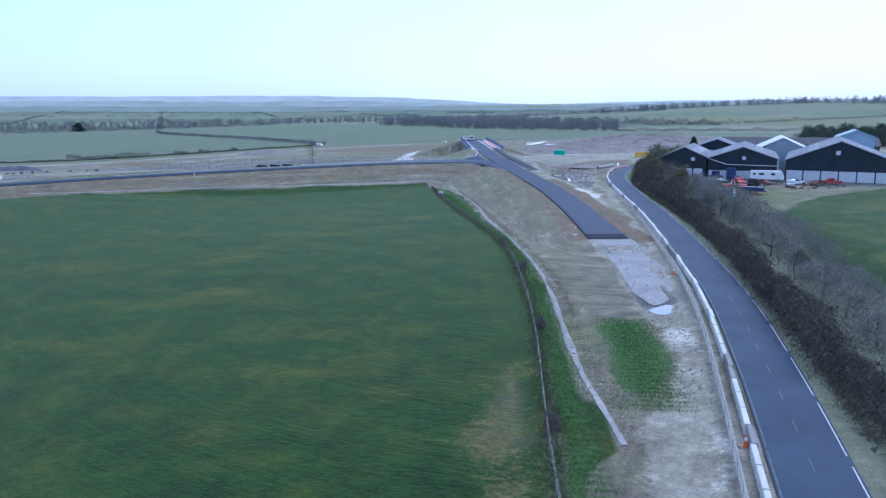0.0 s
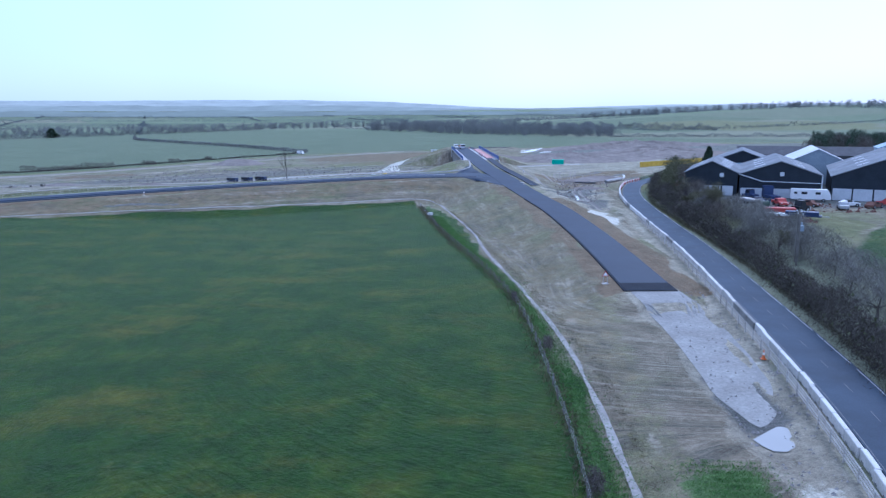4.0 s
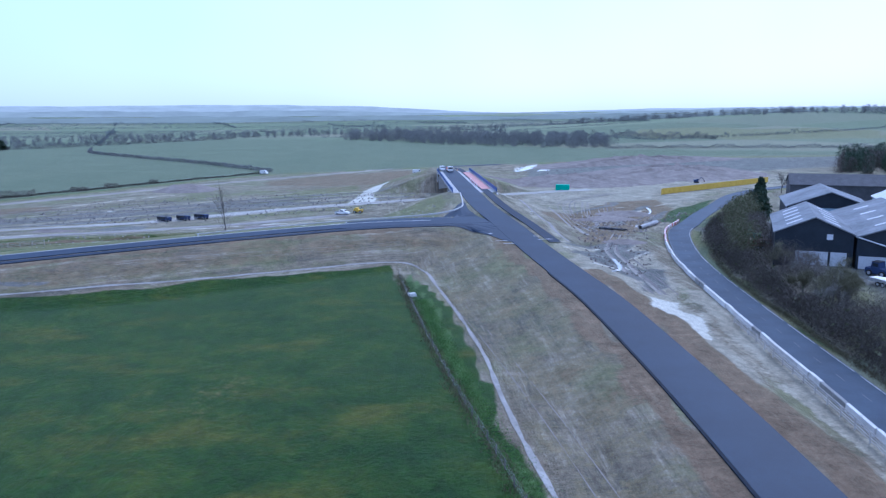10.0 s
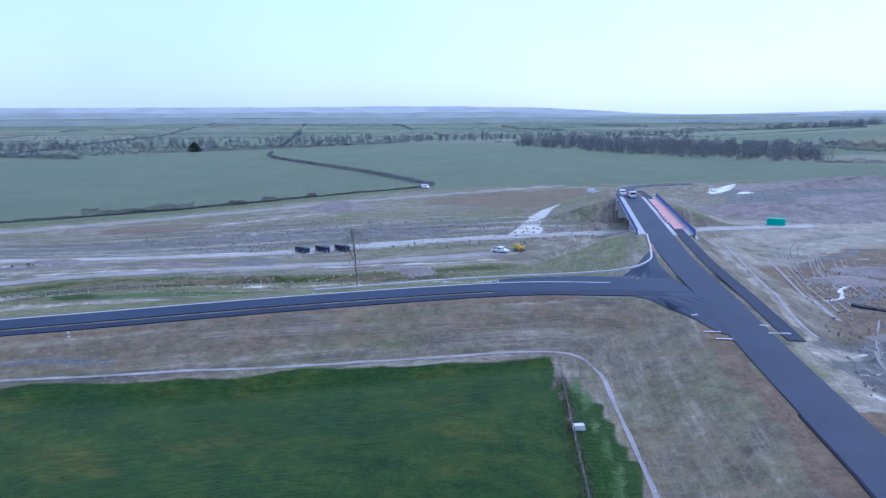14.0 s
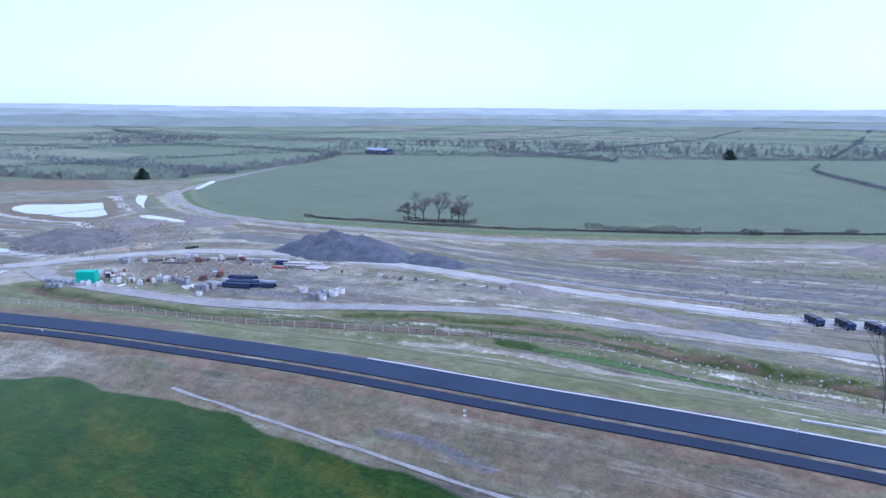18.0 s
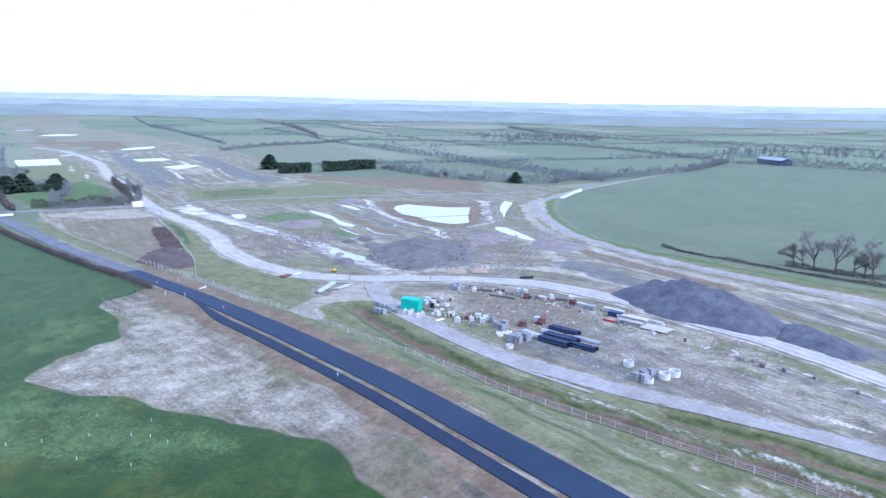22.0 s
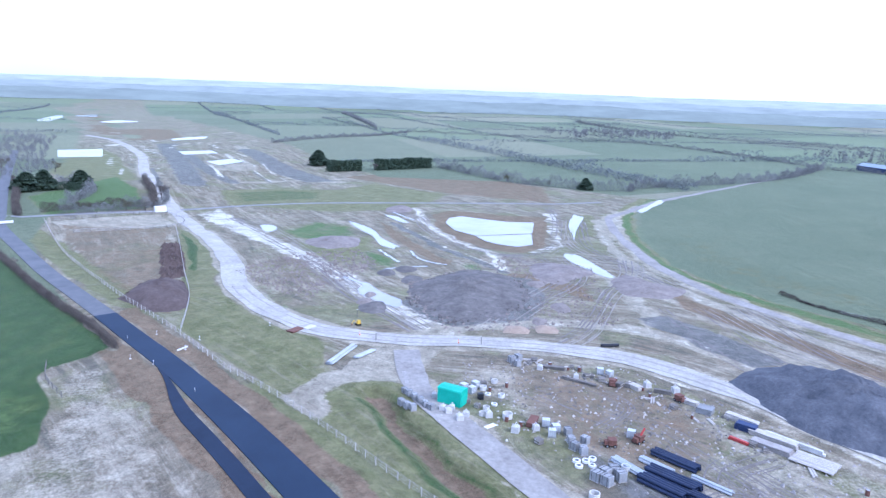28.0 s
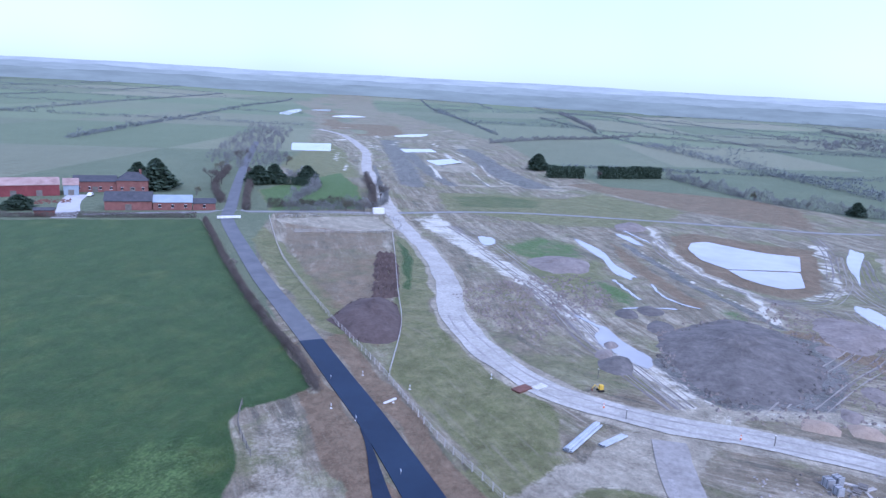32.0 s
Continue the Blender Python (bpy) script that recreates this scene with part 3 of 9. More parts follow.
def zones(x, y, wx, wy):
    out = {}
    near = np.hypot(x + 120, y - 220) < 1600

    def put(layer, ch, d, w, mode="add", most=1.0):
        out.setdefault((layer, ch), []).append((mode, np.clip(0.5 + d / w, 0, 1) * most))

    def poly(layer, ch, pts, w=3.0, mode="add", most=1.0):
        d = np.full(x.shape, -1e3)
        pp = np.array(pts)
        k = near & (x > pp[:, 0].min() - 20) & (x < pp[:, 0].max() + 20) & (y > pp[:, 1].min() - 20) & (y < pp[:, 1].max() + 20)
        d[k] = inside(wx[k], wy[k], pts)
        put(layer, ch, d, w, mode, most)

    def band(layer, ch, line, half, w=2.0, mode="add", most=1.0, shift=0.0):
        ln = spline(line, 8) if isinstance(line, list) else line
        if shift:
            ln = ln.copy()
            ln[:, :2] += sides(ln) * shift
        d = np.full(x.shape, -1e3)
        lo, hi = ln[:, :2].min(0) - 40, ln[:, :2].max(0) + 40
        m = (x > lo[0]) & (x < hi[0]) & (y > lo[1]) & (y < hi[1])
        d[m] = half - away(wx[m], wy[m], ln)[0]
        put(layer, ch, d, w, mode, most)

    # banks and verges of the new roads
    poly("zone_b", 0, [(9, 40), (9, 110), (6, 150), (0, 195), (-10, 245), (-16, 262), (-60, 250), (-80, 236), (-60, 260), (-10, 278), (10, 282), (17, 240), (20, 185), (21, 145), (17, 105), (14, 60)], 3, most=0.43)
    poly("zone", 2, [(10, 100), (6, 150), (0, 195), (-10, 245), (-14, 264), (-60, 250), (-10, 276), (8, 280), (15, 240), (18, 185), (19, 145), (16, 110)], 3, most=0.41)
    band("zone", 2, main_line[:32], 1.7, 1.2, shift=-5.2)
    band("zone", 2, main_line[:22], 2.2, 1.4, shift=5.6)
    band("zone", 2, link_line[6:], 1.4, 1.2, shift=-8.2)
    band("zone", 2, link_line[link_line[:, 0] < -150], 2.3, 1.4, shift=5.2)
    band("zone", 2, link_line, 0.6, 0.8, shift=-3.6)
    band("zone", 2, link_line[4:44], 6.0, 5, shift=-15, most=0.49)
    poly("zone", 2, [(-227.2, 137.7), (-232, 141.4), (-224.9, 147.8), (-216.7, 153.8), (-207.7, 159), (-196.6, 167.8), (-187, 174.5), (-189.5, 169.5), (-201.1, 159.9), (-209, 153.2), (-217, 147), (-222.3, 142.1)], 1.2)
    band("zone_b", 0, link_line[8:60], 3.0, 2.0, shift=7.2, most=0.9)
    band("zone_b", 0, LINK_ROAD[1:7], 5.0, 5.0, shift=-17, most=0.5)
    # field edge: grass strip, old track, gravel of the road still to be laid
    poly("zone", 0, [(6, 40), (9.5, 60), (9.0, 110), (5.2, 145), (-2, 193), (-6, 215), (-10, 240), (-14, 256), (-10, 213), (-5, 190), (3, 150), (7, 105)], 1.2)
    poly("zone", 0, [(15.5, 92), (20.0, 92), (19.3, 83), (18.4, 75.5), (13.8, 70), (13.6, 80)], 3, most=0.8)
    band("zone", 0, WHITE_TRACK[:8], 1.9, 1.2, shift=-3.0)
    band("mud", 1, [(8.2, 45), (8.4, 70), (8.7, 95), (8.2, 118), (5.2, 146), (0.6, 172), (-2.6, 196), (-8, 230), (-12.4, 250)], 1.0, 1.6, most=0.75)
    band("zone", 1, WHITE_TRACK, 0.35, 1.6, most=0.7)
    band("zone", 1, [(14.5, 92), (11.8, 105), (11.2, 125), (8.5, 150)], 0.5, 1.2, most=0.7)
    poly("zone", 1, [(21, 144), (27.5, 144), (28.5, 121), (27, 106), (24.5, 98), (22.5, 88), (20.5, 74), (17.0, 50), (13.5, 50), (16.8, 66), (19.5, 80), (20.6, 95), (20.4, 105), (21.3, 118)], 1.5)
    band("zone", 1, old_line[3:60], 1.6, 1.2, shift=-5.4)
    poly("zone", 1, [(23, 228), (28, 178), (33, 180), (36, 225), (42, 262), (40, 285), (28, 262), (21, 262)], 5, most=0.75)
    poly("zone", 1, [(22, 262), (35, 262), (39, 241), (34, 219), (25, 208), (22, 229)], 4, most=0.95)
    poly("zone_b", 2, [(22, 254), (28, 258), (32, 250), (36, 238), (31, 232), (26, 244)], 3)
    band("zone_b", 0, old_line, 1.4, 1.0, shift=4.0)
    band("zone", 0, old_line, 0.7, 1.2, shift=4.2, most=0.6)
    poly("zone", 1, [(12, 40), (19, 40), (23.5, 80), (24, 96), (20.6, 96), (20.2, 84), (18, 70), (12.5, 64)], 2, most=0.85)
    poly("zone_b", 2, [(21, 99), (26.5, 105), (27, 112), (22, 110)], 2, most=0.9)
    # churned brown mud and grey spoil beyond the junction
    poly("zone", 2, [(27, 268), (34, 264), (44, 284), (58, 306), (74, 336), (80, 372), (52, 366), (36, 340), (30, 300)], 9, most=0.66)
    poly("zone_b", 2, [(26, 250), (36, 256), (40, 270), (30, 272)], 4, most=0.8)
    poly("zone", 1, [(34, 300), (46, 306), (44, 330), (36, 326)], 6, most=0.7)
    poly("zone", 1, [(52, 316), (60, 330), (64, 350), (56, 346)], 5, most=0.8)
    poly("zone_b", 2, [(46, 470), (110, 488), (180, 520), (300, 560), (300, 640), (120, 606), (50, 548)], 16, most=0.9)
    poly("zone", 2, [(60, 520), (120, 540), (150, 580), (90, 575)], 12, most=0.7)
    # haul roads and tracks
    band("zone", 1, HAUL, 4.6, 2.4)
    band("mud", 0, HAUL[:9], 0.6, 1.6, shift=4.0, most=0.75)
    band("mud", 0, HAUL[:9], 0.5, 1.6, shift=-4.2, most=0.7)
    band("zone", 1, LOOP, 3.6, 2.5)
    band("zone", 1, PERIM, 3.6, 2.5)
    band("mud", 1, NORTH_EDGE, 2.6, 2.5, shift=2.5, most=0.6)
    band("zone_b", 0, NORTH_EDGE, 5.0, 3.0, shift=5.0, most=0.95)
    band("zone_b", 0, NORTH_EDGE, 1.2, 1.5, shift=-2.0)
    poly("zone", 2, [(-97, 494), (-26, 550), (-22, 495), (-44, 455), (-82, 455)], 10, most=0.75)
    poly("zone", 1, [(37, 408), (69, 426), (84, 401), (58, 372), (35, 378)], 5, most=0.95)
    band("zone", 1, [(43, 435), (67, 446), (94, 458), (123, 470), (160, 497)], 4, 3)
    poly("zone", 1, [(-211, 176), (-227, 185), (-239, 190), (-242, 205), (-226, 201), (-212, 189), (-204, 185)], 3)
    poly("zone", 1, BARE_SW, 6, most=0.52)
    poly("zone", 1, [(-232, 206), (-205, 215), (-170, 243), (-150, 266), (-120, 298), (-140, 312), (-180, 284), (-212, 262), (-234, 240)], 14, most=0.5)
    poly("zone", 2, [(-236, 222), (-222, 214), (-196, 226), (-186, 240), (-200, 256), (-222, 250)], 10, most=0.53)
    WIDE = [(-420, 92), (-394, 112), (-366, 130), (-344, 144.4), (-324, 158.3), (-304.6, 170), (-288, 179.8), (-275, 186.6), (-267, 193), (-254, 202)]
    band("zone", 1, WIDE, 5.0, 6.0, most=0.8)
    for o, w in ((-3.2, 0.5), (-1.4, 0.7), (0.2, 0.5), (1.8, 0.8), (3.6, 0.4)):
        band("mud", 0, WIDE, w, 1.6, shift=o, most=0.9)
    poly("mud", 0, [(-415, 84), (-438, 90), (-392, 117), (-350, 142), (-338, 146), (-363, 124)], 6, most=0.6)
    RIM_TRACK = [(-462, 184), (-450, 187), (-429, 189), (-407, 194.8), (-385.6, 203.3), (-368, 212.4), (-357.8, 218.7), (-334.6, 221), (-316, 222)]
    band("zone", 1, RIM_TRACK, 2.6, 3.0, most=0.9)
    band("mud", 0, RIM_TRACK, 0.8, 1.6, shift=0.9, most=0.95)
    band("mud", 0, RIM_TRACK, 0.5, 1.4, shift=-1.3, most=0.8)
    poly("zone", 2, [(-446, 193.6), (-458, 203), (-450, 226), (-448, 250), (-406, 246), (-371, 240.5), (-356, 231.5), (-361, 222), (-381, 207), (-408, 197)], 3)
    for o in (-2.4, -0.8, 0.8, 2.2):
        band("mud", 0, [(-462, 254), (-447.8, 252.6), (-428, 251.4), (-407.5, 249), (-387.4, 247), (-372, 245), (-356, 236)], 0.35, 1.4, shift=o)
    poly("zone_b", 0, [(-460, 266), (-436, 258), (-404, 254), (-390, 256), (-400, 266), (-440, 276), (-462, 276)], 4, most=0.6)
    poly("zone", 2, [(-419, 169.5), (-387, 183.4), (-351, 194.7), (-332, 204.8), (-323, 204.7), (-328, 198.6), (-352, 189.4), (-383, 177.6)], 4, most=0.95)
    band("zone_b", 2, [(-415, 176.8), (-385, 189.5), (-363, 198), (-342, 208), (-328, 216.7), (-315, 221)], 1.8, 2.5)
    band("mud", 0, [(-408, 183), (-385, 192), (-363, 201), (-342, 211.5), (-328, 219)], 0.4, 1.4, most=0.9)
    for o in ([(-379, 132), (-413, 140), (-407, 155), (-396, 163), (-380, 170), (-369, 159), (-361, 148), (-368, 139)], [(-338, 169.7), (-349, 178), (-335, 185.4), (-326, 191), (-315, 188.5), (-312, 183), (-324, 175)],
              [(-323, 205.5), (-333, 212.5), (-322, 217.7), (-314, 220.6), (-311, 213)], [(-283, 153), (-278, 158), (-268.7, 166), (-262, 168), (-262, 163), (-272, 156.8)], [(-341, 136.6), (-330, 144), (-328, 148.5), (-321, 145)]):
        poly("mud", 1, o, 12, most=0.6)
    poly("zone_b", 2, [(-274, 192.7), (-295, 196.7), (-309.6, 204.6), (-313.7, 214), (-307, 229), (-283, 232), (-263, 225), (-255, 206), (-260, 199)], 4)
    poly("zone_b", 0, [(-340, 150), (-356, 146), (-380, 172), (-350, 176), (-322, 172), (-318, 160)], 8, most=0.75)
    poly("zone", 2, [(-316, 222), (-314.5, 230.5), (-305, 238), (-297, 246), (-280, 244), (-293, 236), (-297, 227), (-304, 221.6)], 3, most=0.75)
    poly("zone", 2, [(-302, 270), (-274, 279), (-254, 291), (-232, 302), (-230, 294), (-256, 279), (-280, 266)], 4, most=0.7)
    for k, (o, w, m_) in enumerate(([[(-246, 206), (-252, 206), (-257, 213), (-260.6, 227), (-260, 247), (-252.5, 258), (-241.5, 266), (-232, 272)], 2.2, 0.9], [[(-247, 196.6), (-253, 206), (-259.5, 218), (-262, 228), (-260, 236)], 1.2, 0.8],
                                     [[(-446, 275), (-372, 268), (-318, 268.6), (-287, 276), (-261, 288), (-238, 304), (-214, 340)], 1.5, 0.9], [[(-477, 291), (-388, 277), (-333, 274), (-303, 280), (-284, 286)], 1.3, 0.9],
                                     [[(-349, 248), (-307, 255.6), (-281, 256), (-263, 256)], 1.6, 0.9], [[(-330, 262), (-290, 266), (-262, 276), (-236, 292), (-212, 318)], 0.8, 0.8])):
        band("zone", 1, o, w + 1, 2.5, most=m_)
        band("mud", 0, o, w * 0.35, 1.8, shift=0.8, most=0.6)
        band("mud", 0, o, w * 0.25, 1.6, shift=-w * 0.8, most=0.5)
    poly("zone_b", 2, [(-268, 253), (-271, 261), (-255, 272), (-241, 277), (-236, 270), (-251, 260)], 3, most=0.95)
    for k in range(9):
        # ribs left by the dozer across the dug clay
        band("mud" if k % 2 else "zone", 0 if k % 2 else 1, [(-262 - 4.2 * k, 212 + 1.2 * k), (-270 - 4.2 * k, 220 + 1.3 * k), (-279 - 4.0 * k, 226 + 1.6 * k)], 0.4, 1.4, most=0.55)
    poly("mud", 1, [(-377, 38), (-421, 3), (-512, 2), (-462, 37), (-416, 63)], 4, most=0.75)
    poly("zone_b", 0, [(-377, 38), (-421, 3), (-512, 2), (-462, 37), (-416, 63)], 4)
    poly("mud", 1, [(-148, 183), (-156, 165), (-163, 147), (-170, 134), (-176, 128), (-160, 116), (-140, 128), (-130, 165), (-136, 185)], 14, most=0.5)
    poly("mud", 1, [(-176, 136), (-190, 143), (-200, 139), (-206, 137), (-214, 130), (-206, 122), (-180, 124)], 12, most=0.52)
    poly("zone_b", 1, [(-377, 38), (-421, 3), (-512, 2), (-462, 37), (-416, 63)], 4, "cut")
    poly("zone", 0, [(3.4, 79), (6.4, 77), (6.2, 60), (0, 60), (0.9, 71)], 6, "cut", 0.5)
    poly("zone_b", 0, [(3.4, 79), (6.4, 77), (6.2, 60), (0, 60), (0.9, 71)], 6, most=0.6)
    poly("mud", 2, [(-400, 290), (-335, 286), (-300, 296), (-252, 330), (-222, 384), (-240, 390), (-290, 340), (-350, 320), (-420, 330)], 60, most=0.5)
    poly("mud", 2, [(4.3, 77.4), (5.9, 78.2), (6.1, 71), (5.7, 61), (4.9, 50), (-0.4, 50), (0.5, 64.3), (1.8, 72)], 7.0, most=0.66)
    poly("mud", 2, [(-28, 91), (-24.8, 94), (-19.5, 100.6), (-15.8, 100.7), (-18, 94.4), (-23, 90.5)], 14, most=0.45)
    poly("mud", 2, [(-41.6, 185), (-29, 193.4), (-21.7, 182.5), (-30.8, 173)], 18, most=0.42)
    poly("mud", 2, [(10.6, 112), (11.4, 90), (13.6, 66), (14.6, 66), (12.6, 90), (11.8, 112)], 1.5, most=0.5)
    poly("mud", 1, [(13.5, 90), (17, 92.3), (19.9, 92.3), (19.5, 84), (18.6, 77.8), (16.6, 72.4), (13.5, 71.3), (13.7, 77.7)], 2.0, most=0.9)
    poly("zone_b", 2, [(21, 104.2), (26.8, 107.9), (25, 100), (21.6, 96.9)], 1.5)
    band("mud", 0, [(29.8, 118), (24.8, 93), (22, 78), (19.6, 65.6), (17, 56)], 0.2, 1.2, most=0.8)
    poly("mud", 0, [(20.6, 90), (23, 91), (20, 76.4), (18.8, 66), (17.9, 58.7), (16.8, 54), (15, 55), (16.3, 61), (17.4, 67), (18.3, 72.5), (19.4, 82.5)], 1.5, most=0.55)
    band("mud", 0, [(-4.5, 249.8), (-0.5, 231.4), (2.6, 213.5), (4.6, 198.8), (7, 178), (9.5, 155)], 0.15, 1.3, most=0.6)
    band("mud", 2, [(-3.4, 249), (0.6, 230.4), (3.7, 212.5), (5.7, 197.8), (8, 178), (10.5, 155)], 0.4, 1.6, most=0.5)
    band("zone_b", 2, [(-96, 225.4), (-86.6, 230), (-80, 232.6)], 0.7, 1.5)
    # dark soil banks and pale clay round the junction
    poly("zone", 1, [(30, 404), (46, 422), (64, 434), (97, 443), (84, 406), (54, 385), (36, 385)], 6)
    band("zone", 1, [(53, 442), (72, 451), (95, 465), (115, 475), (142, 490), (180, 517), (230, 540)], 2.6, 3, most=0.95)
    band("mud", 0, [(53, 443.5), (72, 453), (95, 467), (115, 477), (142, 492), (180, 519)], 0.8, 2, most=0.8)
    for line in ([(22, 251.5), (27, 256), (33, 262), (38.4, 267.7)], [(27.3, 248), (33, 254), (39.3, 259.6)], [(24, 262), (31, 268), (38, 274)], [(36, 300), (46, 312), (52, 330)], [(44, 334), (58, 350), (70, 366)], [(40, 352), (52, 364), (60, 377)], [(56, 320), (64, 336), (72, 352)]):
        band("zone_b", 2, line, 1.3, 2.0)
    for line in ([(24, 248.5), (30, 254.5), (36, 261), (41, 266)], [(30, 247.5), (35, 253.5), (41, 261)], [(22, 256.5), (28, 261), (34, 267)], [(40, 318), (48, 330), (54, 346)], [(33, 318), (40, 334), (46, 345)], [(60, 352), (70, 362), (78, 374)], [(50, 352), (60, 363), (66, 374)]):
        band("mud", 0, line, 0.4, 1.6, most=0.75)
    poly("mud", 0, [(33.9, 543), (53, 567), (50, 557), (35.7, 528)], 4)
    poly("zone_b", 2, [(24, 249.4), (30, 258), (35, 254.5), (32.6, 248.7), (25.8, 244)], 2)
    poly("zone_b", 2, [(34.8, 243.6), (38.6, 240.7), (34, 226.5), (29, 222)], 2)
    poly("zone", 2, [(24, 327.7), (58, 378.8), (81, 386.6), (63, 333), (44, 285), (33.7, 292.7)], 6, most=0.9)
    poly("zone_b", 2, [(44, 546), (138, 608), (228, 606), (188, 521), (102, 483), (52, 458), (37, 482)], 8, most=0.95)
    poly("zone", 2, [(63, 592), (108, 675), (166, 705), (150, 650), (79, 582)], 8, most=0.8)
    for k in range(16):
        a = 17.3 * k % 40
        band("mud", 0, [(30 + a * 0.9, 292 + 5 * k), (36 + a * 0.9, 296 + 5.2 * k), (40 + a, 303 + 5 * k)], 0.25, 1.3, most=0.75)
    poly("mud", 0, [(30, 219), (34.4, 217.7), (33, 213.7), (33, 205), (32, 196), (30.6, 196), (29.7, 204), (28.7, 212.6)], 1.5)
    band("mud", 0, [(25, 241.7), (31, 243), (32.4, 240.2)], 0.7, 1.4, most=0.9)
    poly("mud", 0, [(-44, 384), (-36, 382), (-34, 396), (-38, 420), (-36, 440), (-34, 462), (-38, 462), (-43, 430), (-43, 404)], 3, most=0.9)
    # long strips north of the link road
    for line, layer, ch, half, most in (([(-130, 240.3), (-112, 256), (-99, 263), (-82, 267.7), (-69, 273.3), (-48, 280.5), (-30, 287)], "mud", 0, 0.8, 0.62), ([(-115, 259), (-102, 267.5), (-88, 274), (-75, 281), (-55, 290), (-34, 297)], "mud", 0, 0.6, 0.62),
                                        ([(-128, 250), (-110, 264), (-94, 273), (-78, 281)], "zone", 1, 1.6, 0.85), ([(-112, 268), (-98, 276), (-86, 281.5), (-72, 289)], "mud", 1, 1.1, 0.95), ([(-160, 234), (-146, 246), (-125, 266.6), (-111.5, 277), (-88, 287), (-60, 303), (-39, 317)], "mud", 0, 0.3, 0.9),
                                        ([(-173, 226), (-151, 248.8), (-126, 273.5), (-105, 287.9), (-84, 300), (-60, 314), (-36, 326)], "zone_b", 0, 1.8, 0.95), ([(-202, 258.3), (-163, 275), (-137, 294), (-129, 309), (-107, 326)], "zone_b", 0, 1.6, 0.95),
                                        ([(-77, 350), (-56, 361), (-37, 369)], "zone_b", 0, 1.3, 0.95), ([(-207, 306), (-186, 334), (-160, 357), (-132, 384), (-96, 425), (-73, 437)], "zone_b", 0, 2.2, 0.95), ([(-214, 316), (-181, 351), (-156, 384), (-128, 420)], "mud", 0, 1.0, 0.6),
                                        ([(-191, 300), (-161, 332), (-118, 360), (-70, 388)], "zone_b", 2, 4.5, 0.9), ([(-176, 304), (-140, 332), (-100, 356)], "mud", 0, 0.5, 0.7), ([(-196, 312), (-165, 342), (-130, 368), (-90, 396)], "mud", 0, 0.6, 0.6),
                                        ([(-150, 272), (-128, 290), (-100, 308), (-70, 326), (-40, 342)], "mud", 0, 1.2, 0.6), ([(-140, 270), (-118, 288), (-90, 304), (-60, 321)], "zone_b", 2, 1.0, 0.7), ([(-120, 372), (-80, 392), (-50, 404)], "zone_b", 2, 2.0, 0.8)):
        band(layer, ch, line, half, 2.6, most=min(1, most * 1.1))
    poly("zone", 2, [(-191, 362), (-186, 375), (-165, 383), (-153, 374), (-177, 352)], 5, most=0.85)
    poly("zone", 2, [(-103, 478), (-60, 534), (-52, 480), (-91, 455)], 6, most=0.9)
    poly("zone_b", 0, [(-85, 403), (-69, 437), (-49, 459), (-42, 412), (-52, 401), (-74, 394)], 6, most=0.85)
    poly("zone_b", 2, [(-110, 309), (-108, 325), (-99, 327), (-97, 313)], 4)
    # fenced plots between the lane and the haul road
    poly("zone_b", 0, [(-383, 90), (-362, 106), (-316, 129), (-284, 140), (-258, 157), (-243, 178), (-228, 182), (-214, 176), (-243, 147), (-296, 127)], 3)
    poly("zone", 0, [(-380, 91), (-345, 108), (-300, 127), (-296, 131), (-340, 115)], 2, most=0.7)
    poly("zone", 2, [(-362, 50), (-379, 89), (-296, 126), (-250, 142), (-275, 116), (-315, 83)], 4, most=0.52)
    poly("zone", 1, [(-366, 46), (-409, 72), (-385, 88), (-349, 62)], 3, most=0.9)
    band("zone_b", 0, lane_line[:30], 5.0, 3.0, shift=9.0, most=0.9)
    # grass round the stored goods, grey stone apron under the pipes
    poly("zone_b", 0, [(-214, 206), (-200, 216), (-186, 230), (-166, 248), (-160, 256), (-168, 258), (-184, 244), (-200, 230), (-216, 218)], 7, most=0.6)
    poly("zone_b", 2, [(-196, 222), (-178, 236), (-160, 252), (-164, 255), (-182, 243), (-198, 230)], 5, most=0.62)
    poly("zone_b", 0, [(-234, 236), (-222, 252), (-200, 264), (-176, 286), (-150, 306), (-142, 304), (-170, 278), (-198, 258), (-220, 244)], 5, most=0.66)
    # banks along the long ditches
    for k, d in enumerate(DITCHES):
        band("zone_b", 0, d, 7.5 - 2 * k, 2.0)
        band("zone", 1, d, 8, 3, "cut", 0.9)
        band("zone", 0, d, 1.6, 2.4, shift=2.6 - k, most=0.62)
        band("zone", 0, d, 1.2, 2.0, shift=-2.4, most=0.56)
        band("zone", 2, d, 1.3, 1.0)
    band("zone", 0, [(-118, 264), (-98, 276), (-73, 289)], 1.6, 2.0, most=0.8)
    band("zone_b", 0, link_line[8:60], 11, 8, shift=15, most=0.7)
    band("zone", 0, link_line[14:50], 2.0, 3.0, shift=11.5, most=0.52)
    for k, o in enumerate((14.5, 20, 25.5)):
        band("zone", 1, link_line[12:50], 0.8, 1.8, shift=o - 0.5 * k, most=0.62)
    for line, o in ((HAUL[1:8], 14), (HAUL[1:8], 26), (HAUL[1:7], 38)):
        band("zone_b", 2 if o != 26 else 0, line, 2.5, 4, shift=o, most=0.8)
        band("zone", 1, line, 1.5, 3, shift=o + 6, most=0.8)
    poly("zone_b", 0, [(-50, 290), (-8, 304), (-4, 330), (-6, 348), (-30, 335), (-52, 315)], 4, most=0.8)
